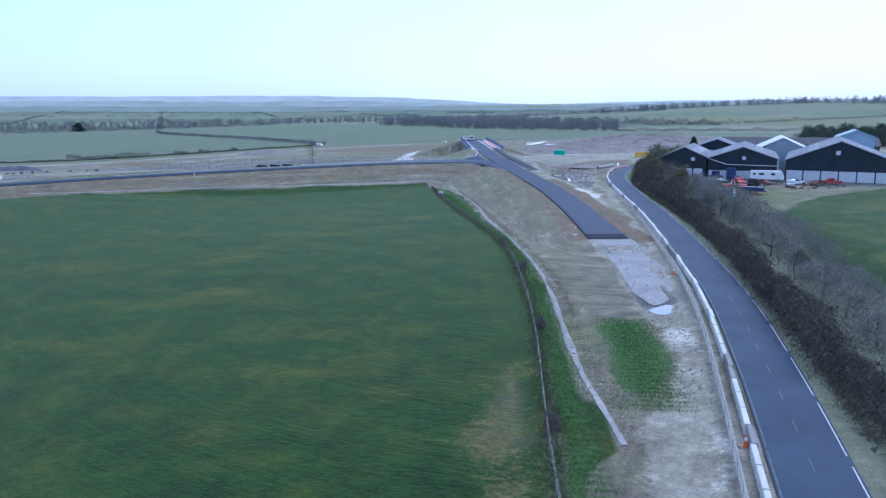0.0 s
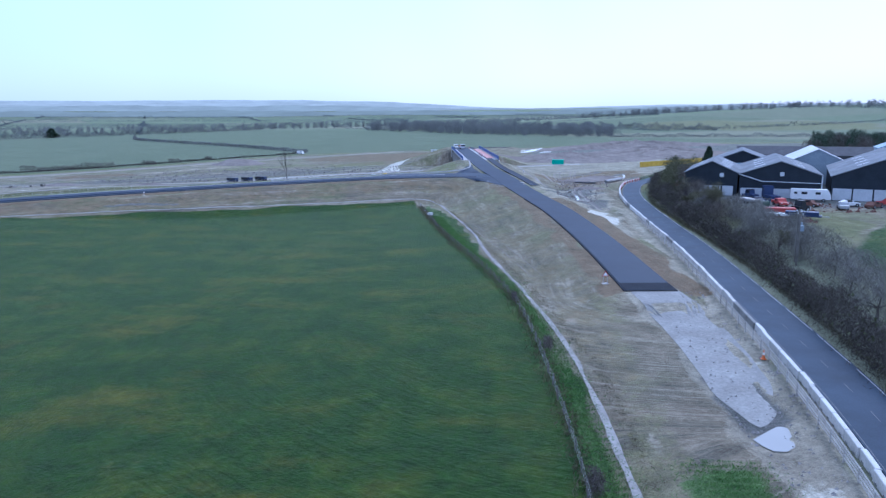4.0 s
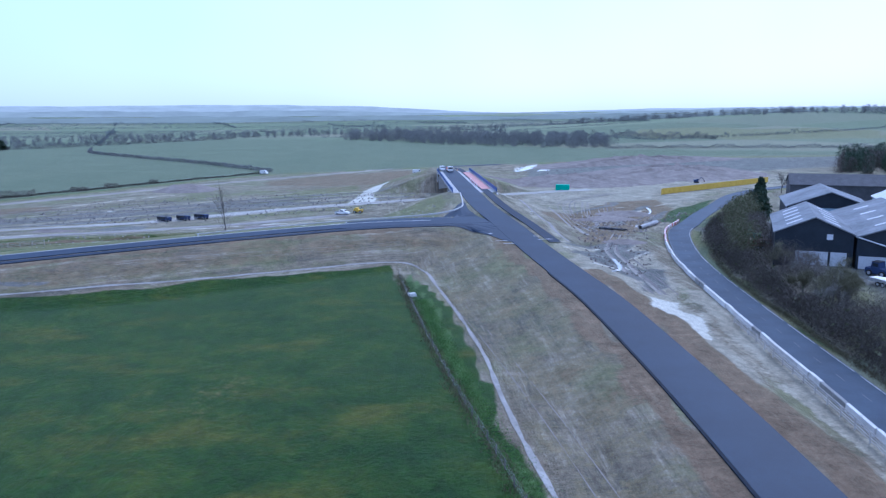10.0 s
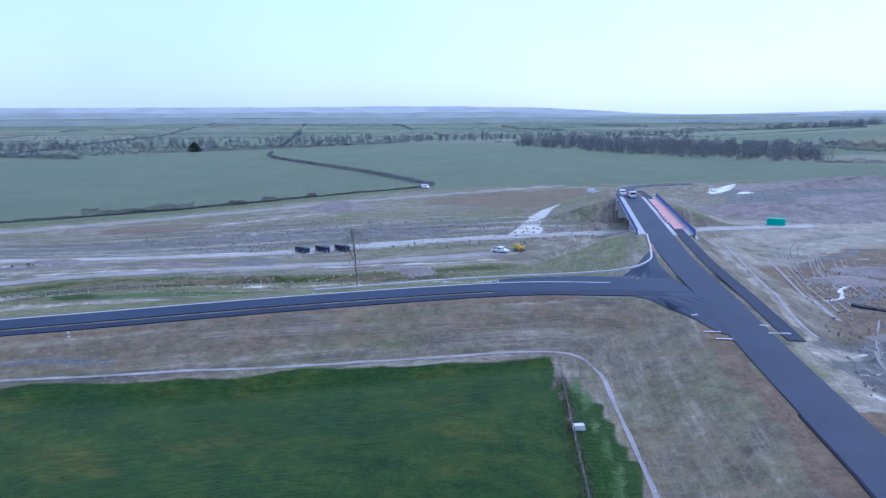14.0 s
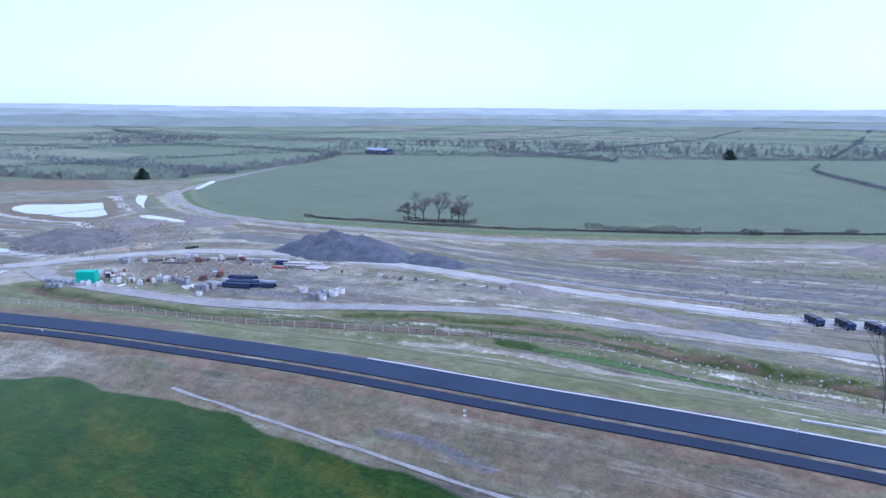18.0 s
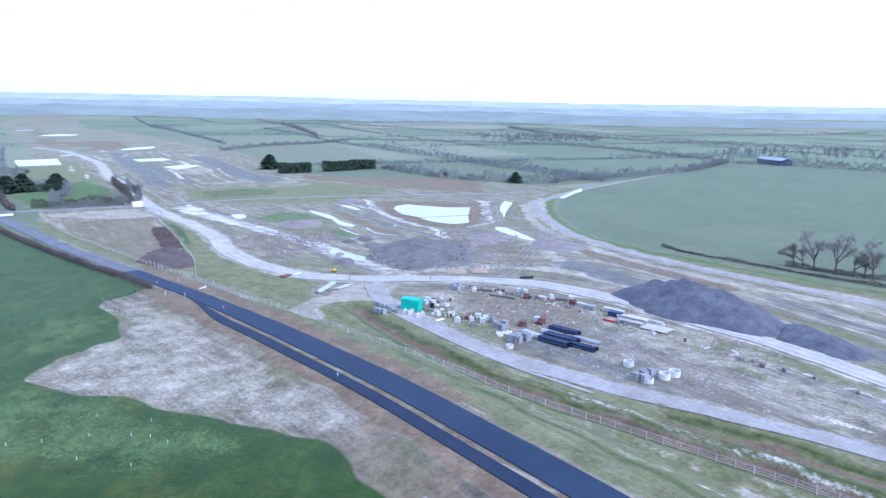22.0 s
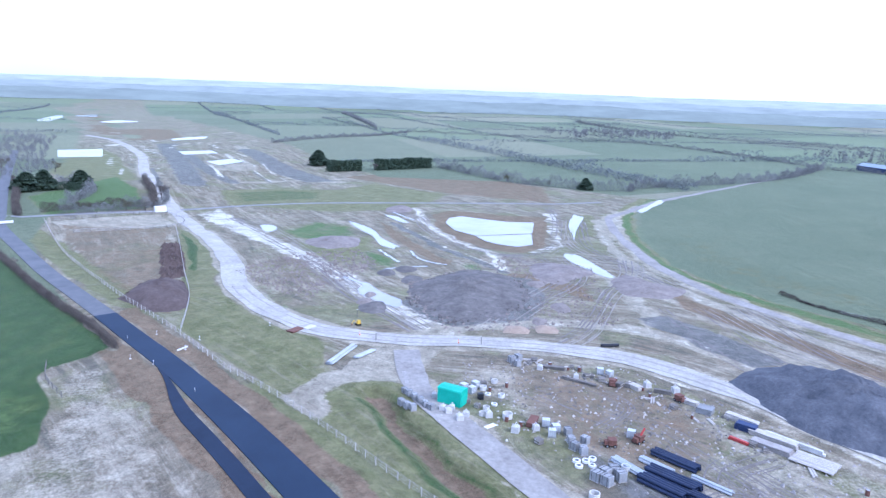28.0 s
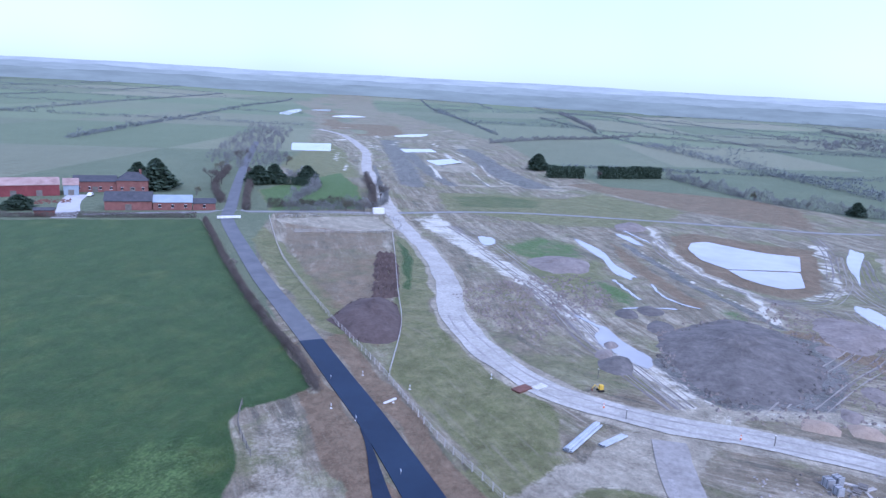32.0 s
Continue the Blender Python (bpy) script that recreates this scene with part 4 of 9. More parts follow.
    poly("zone", 2, [(-5, 425), (-60, 425), (-90, 440), (-60, 500), (-12, 500)], 8, most=0.45)
    poly("zone_b", 0, [(-14, 440), (-40, 450), (-40, 490), (-14, 490)], 6, most=0.8)
    poly("zone", 1, [(14, 330), (30, 300), (48, 300), (70, 330), (110, 400), (180, 460), (180, 500), (60, 470), (30, 420), (14, 380)], 16, most=0.56)
    band("zone", 1, [(30, 430), (60, 425), (110, 428), (200, 440), (380, 470)], 6, 5)
    band("zone", 1, [(22.6, 262), (20.5, 310), (13, 380)], 0.8, 1.0, most=0.9)
    band("zone", 1, [(31, 284), (30.8, 330), (31, 358)], 0.8, 1.2, most=0.9)
    poly("zone", 0, [(78, 361), (97, 373), (73, 324), (58, 298), (60, 322)], 4, most=0.9)
    # rough ground, far plots, paler and browner fields beyond
    far = np.hypot(x + 100, y - 200)
    put("zone", 2, np.where(far > 60, inside(wx, wy, [(-590, 124), (-667, 181), (-572, 262), (-500, 260), (-525, 200)]), -99), 8, most=0.85)
    # the long corridor of the works to the west
    poly("zone_b", 0, [(-448, 90), (-492, 70), (-512, 85), (-522, 132), (-560, 150), (-520, 200), (-455, 180), (-440, 140)], 8, most=0.95)
    poly("zone", 0, [(-455, 92), (-492, 74), (-515, 100), (-512, 128), (-480, 132)], 14, most=0.5)
    poly("zone_b", 0, [(-500, 20), (-640, -60), (-700, -105), (-640, -120), (-520, -45), (-470, 0)], 10, most=0.95)
    band("zone", 1, [(-769, -5), (-708, 27), (-653, 57), (-605, 80), (-574, 94), (-561, 111), (-560, 126)], 6.0, 4.0)
    band("zone", 1, [(-902, -202), (-954, -173), (-938, -106), (-1000, -90)], 5, 8)
    band("zone", 1, [(-724, -117), (-759, -74), (-827, -39), (-857, -17)], 4, 6)
    band("zone", 1, [(-527, 66), (-560, 100), (-580, 128)], 2.5, 3)
    band("zone_b", 2, [(-773, -80), (-622, -6), (-501, 52)], 8, 8, most=0.9)
    band("zone_b", 2, [(-712, -38), (-566, 37), (-527, 66)], 5, 6, most=0.9)
    poly("zone_b", 2, [(-738, 1), (-751, 13), (-640, 75), (-564, 123), (-552, 107), (-600, 70)], 5, most=0.95)
    poly("zone", 1, [(-560, 40), (-620, 10), (-650, 40), (-590, 70)], 12, most=0.62)
    poly("zone", 2, [(-798, -130), (-1010, -215), (-1024, -171), (-872, -98), (-804, -100)], 14, most=0.8)
    gw = np.random.default_rng(91)
    for k in range(90):
        u, v = gw.uniform(0, 1) ** 1.4, gw.uniform(-1, 1)
        cx, cy = -545 - 400 * u + 24 * v, 36 - 210 * u - 52 * v
        le, tilt = gw.uniform(8, 34), gw.normal(0, 0.08)
        ax, ay = -0.88 * math.cos(tilt) + 0.47 * math.sin(tilt), -0.47 * math.cos(tilt) - 0.88 * math.sin(tilt)
        layer, ch = (("mud", 0), ("zone", 2), ("zone", 1), ("zone_b", 2), ("mud", 0))[k % 5]
        half = gw.uniform(0.5, 1.5) * (1 + u)
        put(layer, ch, np.minimum(le - np.abs((x - cx) * ax + (y - cy) * ay), half - np.abs(-(x - cx) * ay + (y - cy) * ax)), 3 + 6 * u, most=0.85)
    for k in range(26):
        cx, cy = -860 - 62 * k, -150 - 36 * k - 12 * (k % 3)
        aa, bb = 40 + 30 * (k * 7 % 5) / 5, 9 + 10 * (k * 3 % 4) / 4
        put("zone" if k % 3 else "zone_b", (1, 2, 2)[k % 3], np.minimum(aa - np.abs((x - cx) * 0.88 + (y - cy) * 0.48), bb - np.abs(-(x - cx) * 0.48 + (y - cy) * 0.88)), 10, most=0.9)
    STUBBLE = [(224, 1001), (279, 1205), (481, 1151), (560, 1033), (483, 892), (315, 935)]
    put("zone_b", 0, inside(wx, wy, STUBBLE), 20, most=0.95)
    put("zone_b", 1, inside(wx, wy, STUBBLE), 20, "cut", 0.9)
    put("zone_b", 1, inside(wx, wy, [(44, 60), (54, 130), (62, 165), (64, 195), (78, 205), (130, 200), (400, 330), (400, 60)]), 3, "cut", 1.0)
    put("zone", 0, inside(wx, wy, [(46, 60), (50, 98), (55, 138), (60, 158), (82, 186), (120, 214), (400, 330), (400, 60)]), 4, most=0.9)
    put("zone_b", 1, inside(wx, wy, [(42, 190), (60, 190), (70, 205), (125, 205), (150, 300), (60, 300)]), 4, "cut", 1.0)
    poly("zone_b", 0, [(40, 60), (46, 60), (50, 98), (54, 118), (57, 140), (60, 158), (80, 186), (76, 206), (60, 235), (48, 190), (44, 130)], 4, most=0.95)
    poly("mud", 2, [(52, 60), (50, 98), (55, 138), (60, 160), (82, 187), (125, 222), (320, 330), (320, 60)], 6, most=0.34)
    band("zone", 1, [(96, 186), (76, 161), (70.8, 152.3), (72, 140), (80, 138)], 0.6, 1.6, most=0.75)
    poly("zone", 1, [(56, 120), (61, 120), (63, 150), (60, 176), (57, 160)], 3, most=0.62)
    put("zone_b", 2, inside(wx, wy, [(62, 212), (70, 208), (125, 205), (150, 300), (60, 300)]), 8, most=0.75)
    put("zone", 0, inside(wx, wy, WEST_FIELD), 2.5, most=0.94)
    put("zone_b", 1, inside(wx, wy, WEST_FIELD), 2.5, "cut")
    return out


build_ground()

# ---- roads ----
MARK = plain("road_paint", (0.36, 0.37, 0.38), (0.6, 0.6, 0.6), 2, 0.7)
KERB = plain("kerb_concrete", (0.42, 0.41, 0.39), (0.55, 0.54, 0.52), 0.6, 0.9)
PINK = plain("pink_surfacing", (0.5, 0.25, 0.22), (0.62, 0.36, 0.32), 0.5, 0.9)
CHALK = plain("trodden_limestone", (0.23, 0.213, 0.19), (0.37, 0.35, 0.318), 0.2, 0.95, fine=2.5, bumps=0.6, dist=0.12)
HAULM = plain("haul_road_stone", (0.31, 0.295, 0.255), (0.45, 0.43, 0.375), 0.12, 0.95, fine=1.2, bumps=0.5, dist=0.1)
link_half = 2.45 + 0.5 * (1 - ss(-link_line[:, 0], 190, 225)) + 0.5 * (1 - ss(-link_line[:, 0], 10, 40))
tagged(ribbon("road", main_line, -3.4, 3.4, TARMAC_NEW, 0.06, True, thick=0.25), "freshly laid dark asphalt side road over the bridge", "road", kind="structure")
tagged(ribbon("road", link_line, -link_half, link_half, TARMAC_NEW, 0.065, True, thick=0.25), "freshly laid dark asphalt link road on a bank", "road", kind="structure")
tagged(ribbon("road", lane_line, -2.4, 2.4, TARMAC_LANE, 0.05, True, thick=0.1), "worn grey country lane", "road", kind="structure")
tagged(ribbon("road", old_line, -2.7, 2.7, TARMAC_OLD, 0.05, True, thick=0.1), "worn damp grey two-lane road", "road", kind="structure")
cyc = link_line[2:][link_line[2:, 0] > -223]
merge = ss(-cyc[:, 0], 203, 224)
tagged(ribbon("cycle_path", cyc, -6.95 + 4.4 * merge, -4.3 + 2.2 * merge, TARMAC_PATH, 0.06, True, thick=0.15), "new dark asphalt cycle path beside the link road", "path", kind="structure")
side = main_line[[i for i, p in enumerate(main_line) if 256 < p[1] < 470]]
tagged(ribbon("cycle_path", side, 4.7, 7.3, TARMAC_PATH, 0.06, True, thick=0.15), "new dark asphalt path beside the side road", "path", kind="structure")
# flared mouth of the junction
FLARE = [(17.2, 262), (13.4, 275), (7, 288), (2, 305), (0.6, 322), (-3, 310), (-8, 300), (-16, 294), (-30, 287.5), (-30, 277), (-12, 281), (-2, 279), (5, 272), (9.6, 262)]
tagged(ribbon("haul_road", spline(HAUL, 3), -3.4, 3.4, HAULM, 0.12, ragged=0.5, seed=3), "pale crushed-stone haul road with wheel ruts", "road", kind="structure")
for k, o in enumerate((-1.6, 1.5)):
    tagged(ribbon("wheel_rut", spline(HAUL, 3)[6:150], o - 0.3, o + 0.3, CHALK, 0.135, ragged=0.18, seed=5 + k, cross=2), "paler wheel rut worn into the haul road", "rut", kind="structure")
LOOPM = plain("muddy_track_stone", (0.22, 0.203, 0.18), (0.335, 0.315, 0.28), 0.12, 0.95, fine=1.2, bumps=0.5, dist=0.1)
tagged(ribbon("site_track", spline(LOOP, 3), -2.6, 2.6, LOOPM, 0.10, ragged=0.35, seed=4), "pale stone track round the storage yard", "track", kind="structure")
tagged(ribbon("site_track", spline(PERIM, 4), -2.1, 2.1, LOOPM, 0.06, ragged=0.6, seed=6), "pale perimeter track along the crop field", "track", kind="structure")
tagged(ribbon("foot_track", spline(WHITE_TRACK, 1.5), -0.28, 0.28, CHALK, 0.06, ragged=0.13, seed=7, cross=3), "narrow pale track of bare limestone", "track", kind="structure")
tagged(ribbon("bank_top_drain", spline([(-226, 197.5), (-215, 199.8), (-209, 202.6), (-196, 210.5), (-178, 222), (-160, 238)], 2), -0.4, 0.4, CHALK, 0.12, ragged=0.1, seed=8, cross=3), "pale stone drain beside the track", "drain", kind="structure")


def marks(line, off, width, on, gap, start, end, label, lift=0.066):
    """Painted strokes along a line."""
    seg = np.r_[0, np.cumsum(np.linalg.norm(np.diff(line[:, :2], axis=0), axis=1))]
    s, v, f = start, [], []
    at = lambda q: np.array([np.interp(q, seg, line[:, i]) for i in range(3)])
    while s < min(end, seg[-1]) - on:
        n = max(1, int(on / 3))
        for k in range(n):
            a, b = at(s + on * k / n), at(s + on * (k + 1) / n)
            d = (b - a)[:2] / (np.linalg.norm((b - a)[:2]) + 1e-9)
            r = np.array([d[1], -d[0], 0])
            i0 = len(v)
            v += [a + r * (off - width / 2), a + r * (off + width / 2), b + r * (off + width / 2), b + r * (off - width / 2)]
            f.append((i0, i0 + 1, i0 + 2, i0 + 3))
        s += on + gap
    v = np.array(v) + (0, 0, lift)
    return tagged(mesh_object("road_marking", v, f, MARK), label, "road marking", kind="structure")


MARK_WORN = plain("worn_road_paint", (0.06, 0.075, 0.095), (0.15, 0.16, 0.175), 1.5, 0.7)
marks(old_line, 0.0, 0.07, 2.0, 4.0, 20, 330, "worn faint white centre dashes", 0.056).data.materials[0] = MARK_WORN
marks(old_line, -2.5, 0.09, 12, 0.6, 20, 330, "worn white edge line", 0.056).data.materials[0] = MARK_WORN
marks(old_line, 2.5, 0.10, 9, 1.5, 20, 330, "broken worn white edge line", 0.056)


# ---- building blocks ----
class Geo:
    """Collects simple solids into one mesh."""

    def __init__(self):
        self.v, self.f = [], []

    def raw(self, v, f):
        n = len(self.v)
        self.v += [tuple(p) for p in v]
        self.f += [tuple(i + n for i in q) for q in f]
        return self

    def box(self, c, s, rz=0.0, taper=1.0, rx=0.0):
        m = Matrix.Translation(c) @ Euler((rx, 0, rz)).to_matrix().to_4x4()
        h = [k / 2 for k in s]
        pts = [m @ Vector((sx * h[0] * (taper if sz > 0 else 1), sy * h[1] * (taper if sz > 0 else 1), sz * h[2])) for sz in (-1, 1) for sx, sy in ((-1, -1), (1, -1), (1, 1), (-1, 1))]
        return self.raw(pts, [(3, 2, 1, 0), (4, 5, 6, 7), (0, 1, 5, 4), (1, 2, 6, 5), (2, 3, 7, 6), (3, 0, 4, 7)])

    def bar(self, a, b, ra, rb=None, n=6, caps=True):
        a, b = Vector(a), Vector(b)
        rb = ra if rb is None else rb
        q = (b - a).to_track_quat("Z", "Y").to_matrix()
        ring = [q @ Vector((math.cos(6.2832 * i / n), math.sin(6.2832 * i / n), 0)) for i in range(n)]
        pts = [a + r * ra for r in ring] + [b + r * rb for r in ring]
        f = [(i, (i + 1) % n, n + (i + 1) % n, n + i) for i in range(n)]
        if caps:
            f += [tuple(range(n - 1, -1, -1)), tuple(range(n, 2 * n))]
        return self.raw(pts, f)

    def extrude(self, outline, length, m=None):
        """An outline in x and z, drawn out along y, centred."""
        m = m or Matrix()
        n = len(outline)
        pts = [m @ Vector((x, y, z)) for y in (-length / 2, length / 2) for x, z in outline]
        f = [(i, (i + 1) % n, n + (i + 1) % n, n + i) for i in range(n)] + [tuple(range(n - 1, -1, -1)), tuple(range(n, 2 * n))]
        return self.raw(pts, f)

    def tube(self, a, b, r, wall, n=12):
        """An open pipe."""
        a, b = Vector(a), Vector(b)
        q = (b - a).to_track_quat("Z", "Y").to_matrix()
        ring = [q @ Vector((math.cos(6.2832 * i / n), math.sin(6.2832 * i / n), 0)) for i in range(n)]
        pts = [a + c * r for c in ring] + [b + c * r for c in ring] + [a + c * (r - wall) for c in ring] + [b + c * (r - wall) for c in ring]
        f = []
        for i in range(n):
            j = (i + 1) % n
            f += [(i, j, n + j, n + i), (2 * n + j, 2 * n + i, 3 * n + i, 3 * n + j), (j, i, 2 * n + i, 2 * n + j), (n + i, n + j, 3 * n + j, 3 * n + i)]
        return self.raw(pts, f)

    def mesh(self, name, mat):
        me = bpy.data.meshes.new(name)
        me.from_pydata(self.v, [], self.f)
        me.materials.append(mat)
        me.update()
        return me


def part(name, geo, mat, parent, label=""):
    ob = new(name, geo.mesh(name, mat) if isinstance(geo, Geo) else geo)
    ob.parent = parent
    return tagged(ob, label)


def thing(name, at, rz=0.0, label="", category="", group="", z=None, kind=""):
    """An Empty at its base on the ground."""
    ob = new(name)
    zz = float(ground_z(at[0], at[1])) if z is None else z
    ob.matrix_basis = pose(at[0], at[1], zz, 0, 0, rz)
    return tagged(ob, label, category, group, kind)


def placed(x, y, rz=0.0, z=None):
    return pose(x, y, float(ground_z(x, y)) if z is None else z, 0, 0, rz)


def tri_mesh(name, tris, mat, extra=None):
    """A mesh from an array of loose triangles; extra: (verts, faces) joined to it."""
    tris = np.asarray(tris, np.float32)
    n = len(tris)
    me = bpy.data.meshes.new(name)
    me.vertices.add(n * 3)
    me.vertices.foreach_set("co", tris.reshape(-1))
    me.loops.add(n * 3)
    me.loops.foreach_set("vertex_index", np.arange(n * 3, dtype=np.int32))
    me.polygons.add(n)
    me.polygons.foreach_set("loop_start", np.arange(0, n * 3, 3, dtype=np.int32))
    me.materials.append(mat)
    me.update(calc_edges=True)
    return me


def blades(rng, centres, length, width, up=0.5, spread=1.0):
    """Thin tapered blades at the given places, pointing up and outwards at random."""
    n = len(centres)
    d = rng.normal(0, spread, (n, 3))
    d[:, 2] = np.abs(d[:, 2]) * 0.6 + up
    d /= np.linalg.norm(d, axis=1)[:, None]
    s = np.cross(d, rng.normal(0, 1, (n, 3)))
    s /= np.linalg.norm(s, axis=1)[:, None] + 1e-9
    le = length * rng.uniform(0.5, 1.3, (n, 1))
    wi = width * rng.uniform(0.6, 1.4, (n, 1))
    a = centres - d * le / 2
    return np.stack([a - s * wi / 2, a + s * wi / 2, centres + d * le / 2], 1)


def leafs(rng, centres, size):
    """Small broad leaf triangles at random turns."""
    n = len(centres)
    d, e = rng.normal(0, 1, (n, 3)), rng.normal(0, 1, (n, 3))
    d /= np.linalg.norm(d, axis=1)[:, None]
    e = np.cross(d, e)
    e /= np.linalg.norm(e, axis=1)[:, None] + 1e-9
    s = size * rng.uniform(0.6, 1.4, (n, 1))
    return np.stack([centres - d * s * 0.5 - e * s * 0.4, centres - d * s * 0.5 + e * s * 0.4, centres + d * s * 0.6], 1)


TWIG = plain("bare_twigs", (0.085, 0.072, 0.062), (0.15, 0.13, 0.11), 0.12, 0.95, bumps=0)
TWIG_DARK = plain("dark_thorn_twigs", (0.055, 0.048, 0.04), (0.11, 0.096, 0.08), 0.12, 0.95, bumps=0)
TWIG_OLIVE = plain("olive_willow_twigs", (0.10, 0.095, 0.052), (0.17, 0.16, 0.095), 0.15, 0.95, bumps=0)
TWIG_PALE = plain("pale_bare_twigs", (0.15, 0.142, 0.122), (0.24, 0.228, 0.198), 0.15, 0.95, bumps=0)
# far twigs: distance haze painted in as a paler, greyer-blue base colour
TWIG_FAR = plain("haze_paled_wood", (0.155, 0.16, 0.155), (0.235, 0.24, 0.225), 0.01, 0.95, bumps=0, fine=0.15)
TWIG_HAZE = plain("haze_paled_hedge", (0.125, 0.145, 0.145), (0.195, 0.215, 0.21), 0.01, 0.95, bumps=0, fine=0.15)
BARK = plain("bark", (0.09, 0.08, 0.07), (0.15, 0.135, 0.12), 1.0, 0.95)
EVERGREEN = plain("evergreen_leaves", (0.035, 0.058, 0.038), (0.064, 0.094, 0.056), 0.5, 0.9, bumps=0)
IVY = plain("olive_scrub_leaves", (0.06, 0.075, 0.03), (0.11, 0.115, 0.055), 0.3, 0.9, bumps=0)


def bare_tree(rng, height, spread, twigs=700, depth=4, bole=0.32, girth=0.026):
    """Trunk, limbs and boughs as tapered bars, and a crown of twigs at their tips."""
    wood, tips = Geo(), []

    def grow(p, d, le, r, k):
        q = p + d * le
        wood.bar(p, q, r, r * 0.68, 5 if k < 2 else 3, caps=False)
        if k >= depth:
            tips.append((p, q))
            return
        for _ in range(rng.integers(2, 4) if k else 4):
            v = d + Vector(rng.normal(0, 0.48 if k else 0.55, 3)) * spread
            v.z = abs(v.z) * 0.8 + 0.12
            grow(p + d * le * rng.uniform(0.65, 1.0), v.normalized(), le * rng.uniform(0.6, 0.82), r * 0.58, k + 1)
        if k >= 2:
            tips.append((p, q))

    grow(Vector((0, 0, -0.3)), Vector((rng.normal(0, 0.05), rng.normal(0, 0.05), 1)).normalized(), height * bole, height * girth, 0)
    if girth < 0.02:
        k = rng.uniform(0.1, 1.0, twigs)
        r = height * 0.2 * np.sqrt(np.clip(1.1 - (2 * k - 1.05) ** 2, 0.05, 1)) * np.sqrt(rng.uniform(0, 1, twigs)) * (1 + 0.3 * np.sin(k * 17))
        a = rng.uniform(0, 6.283, twigs)
        return wood, blades(rng, np.stack([r * np.cos(a), r * np.sin(a), k * height], 1), height * 0.12, height * 0.0030, 0.9, 0.7)
    ends = np.array([(*a, *b) for a, b in tips])
    pick = ends[rng.integers(0, len(ends), twigs)]
    u = rng.uniform(0.2, 1.15, (twigs, 1))
    c = pick[:, :3] * (1 - u) + pick[:, 3:] * u + rng.normal(0, height * 0.028, (twigs, 3))
    return wood, blades(rng, c, height * 0.11, height * 0.0034, 0.35)


def tree_thing(name, rng, height, spread=1.0, twigs=700, label="", mat=None, bark=None, bole=0.32, girth=0.026):
    ob = new(name)
    wood, crown = bare_tree(rng, height, spread, twigs, 4, bole, girth)
    part("trunk", wood, bark or BARK, ob)
    cr = new("crown", tri_mesh("crown", crown, mat or TWIG))
    cr.parent = ob
    return tagged(ob, label, "tree")


def conifer(rng, height, radius, label, leaves=2600):
    ob = new("conifer")
    part("trunk", Geo().bar((0, 0, -0.3), (0, 0, height * 0.95), height * 0.02, 0.03, 6), BARK, ob)
    h = rng.uniform(0.04, 1, leaves) ** 0.9
    a = rng.uniform(0, 6.283, leaves)
    lobes = 1 + 0.22 * np.sin(a * 3 + h * 9) + 0.15 * np.sin(h * 40)
    r = radius * np.minimum(1.15 * (1 - h) ** 0.75 + 0.05, 1) * lobes * rng.uniform(0.55, 1.05, leaves)
    c = np.stack([r * np.cos(a), r * np.sin(a), h * height], 1)
    part("crown", tri_mesh("crown", leafs(rng, c, height * 0.07), EVERGREEN), None, ob)
    return tagged(ob, label, "tree")


def hedge(name, nodes, width, height, rng, per_m, label, mat=None, length=1.0, blade=0.035, ragged=0.25, category="hedge", leaf=0.0, leafmat=None):
    """A dense uneven hedge along a line, as one object of stuff."""
    ln = spline([(*p, 0.0) for p in nodes], 2.0)
    seg = np.r_[0, np.cumsum(np.linalg.norm(np.diff(ln[:, :2], axis=0), axis=1))]
    n = int(seg[-1] * per_m)
    s = rng.uniform(0, seg[-1], n)
    px, py = np.interp(s, seg, ln[:, 0]), np.interp(s, seg, ln[:, 1])
    sd = sides(ln)
    ox, oy = np.interp(s, seg, sd[:, 0]), np.interp(s, seg, sd[:, 1])
    hh = height * (1 + ragged * (np.sin(s * 0.45) * 0.5 + np.sin(s * 0.17 + 2) * 0.7 + np.sin(s * 1.3) * 0.35))
    k = rng.uniform(0, 1, n) ** 0.85
    off = np.clip(rng.normal(0, 0.36, n), -1, 1) * width * (1 - 0.35 * k)
    x, y = px + ox * off, py + oy * off
    z = ground_z(x, y) + k * hh
    c = np.stack([x, y, z], 1)
    t = blades(rng, c, length, blade, 0.5)
    ob = new(name, tri_mesh(name, t, mat or TWIG))
    if leaf:
        m = rng.uniform(0, 1, n) < leaf
        lf = new("leaves", tri_mesh("leaves", leafs(rng, c[m], length * 0.34), leafmat or IVY))
        lf.parent = ob
    return tagged(ob, label, category, kind="stuff")


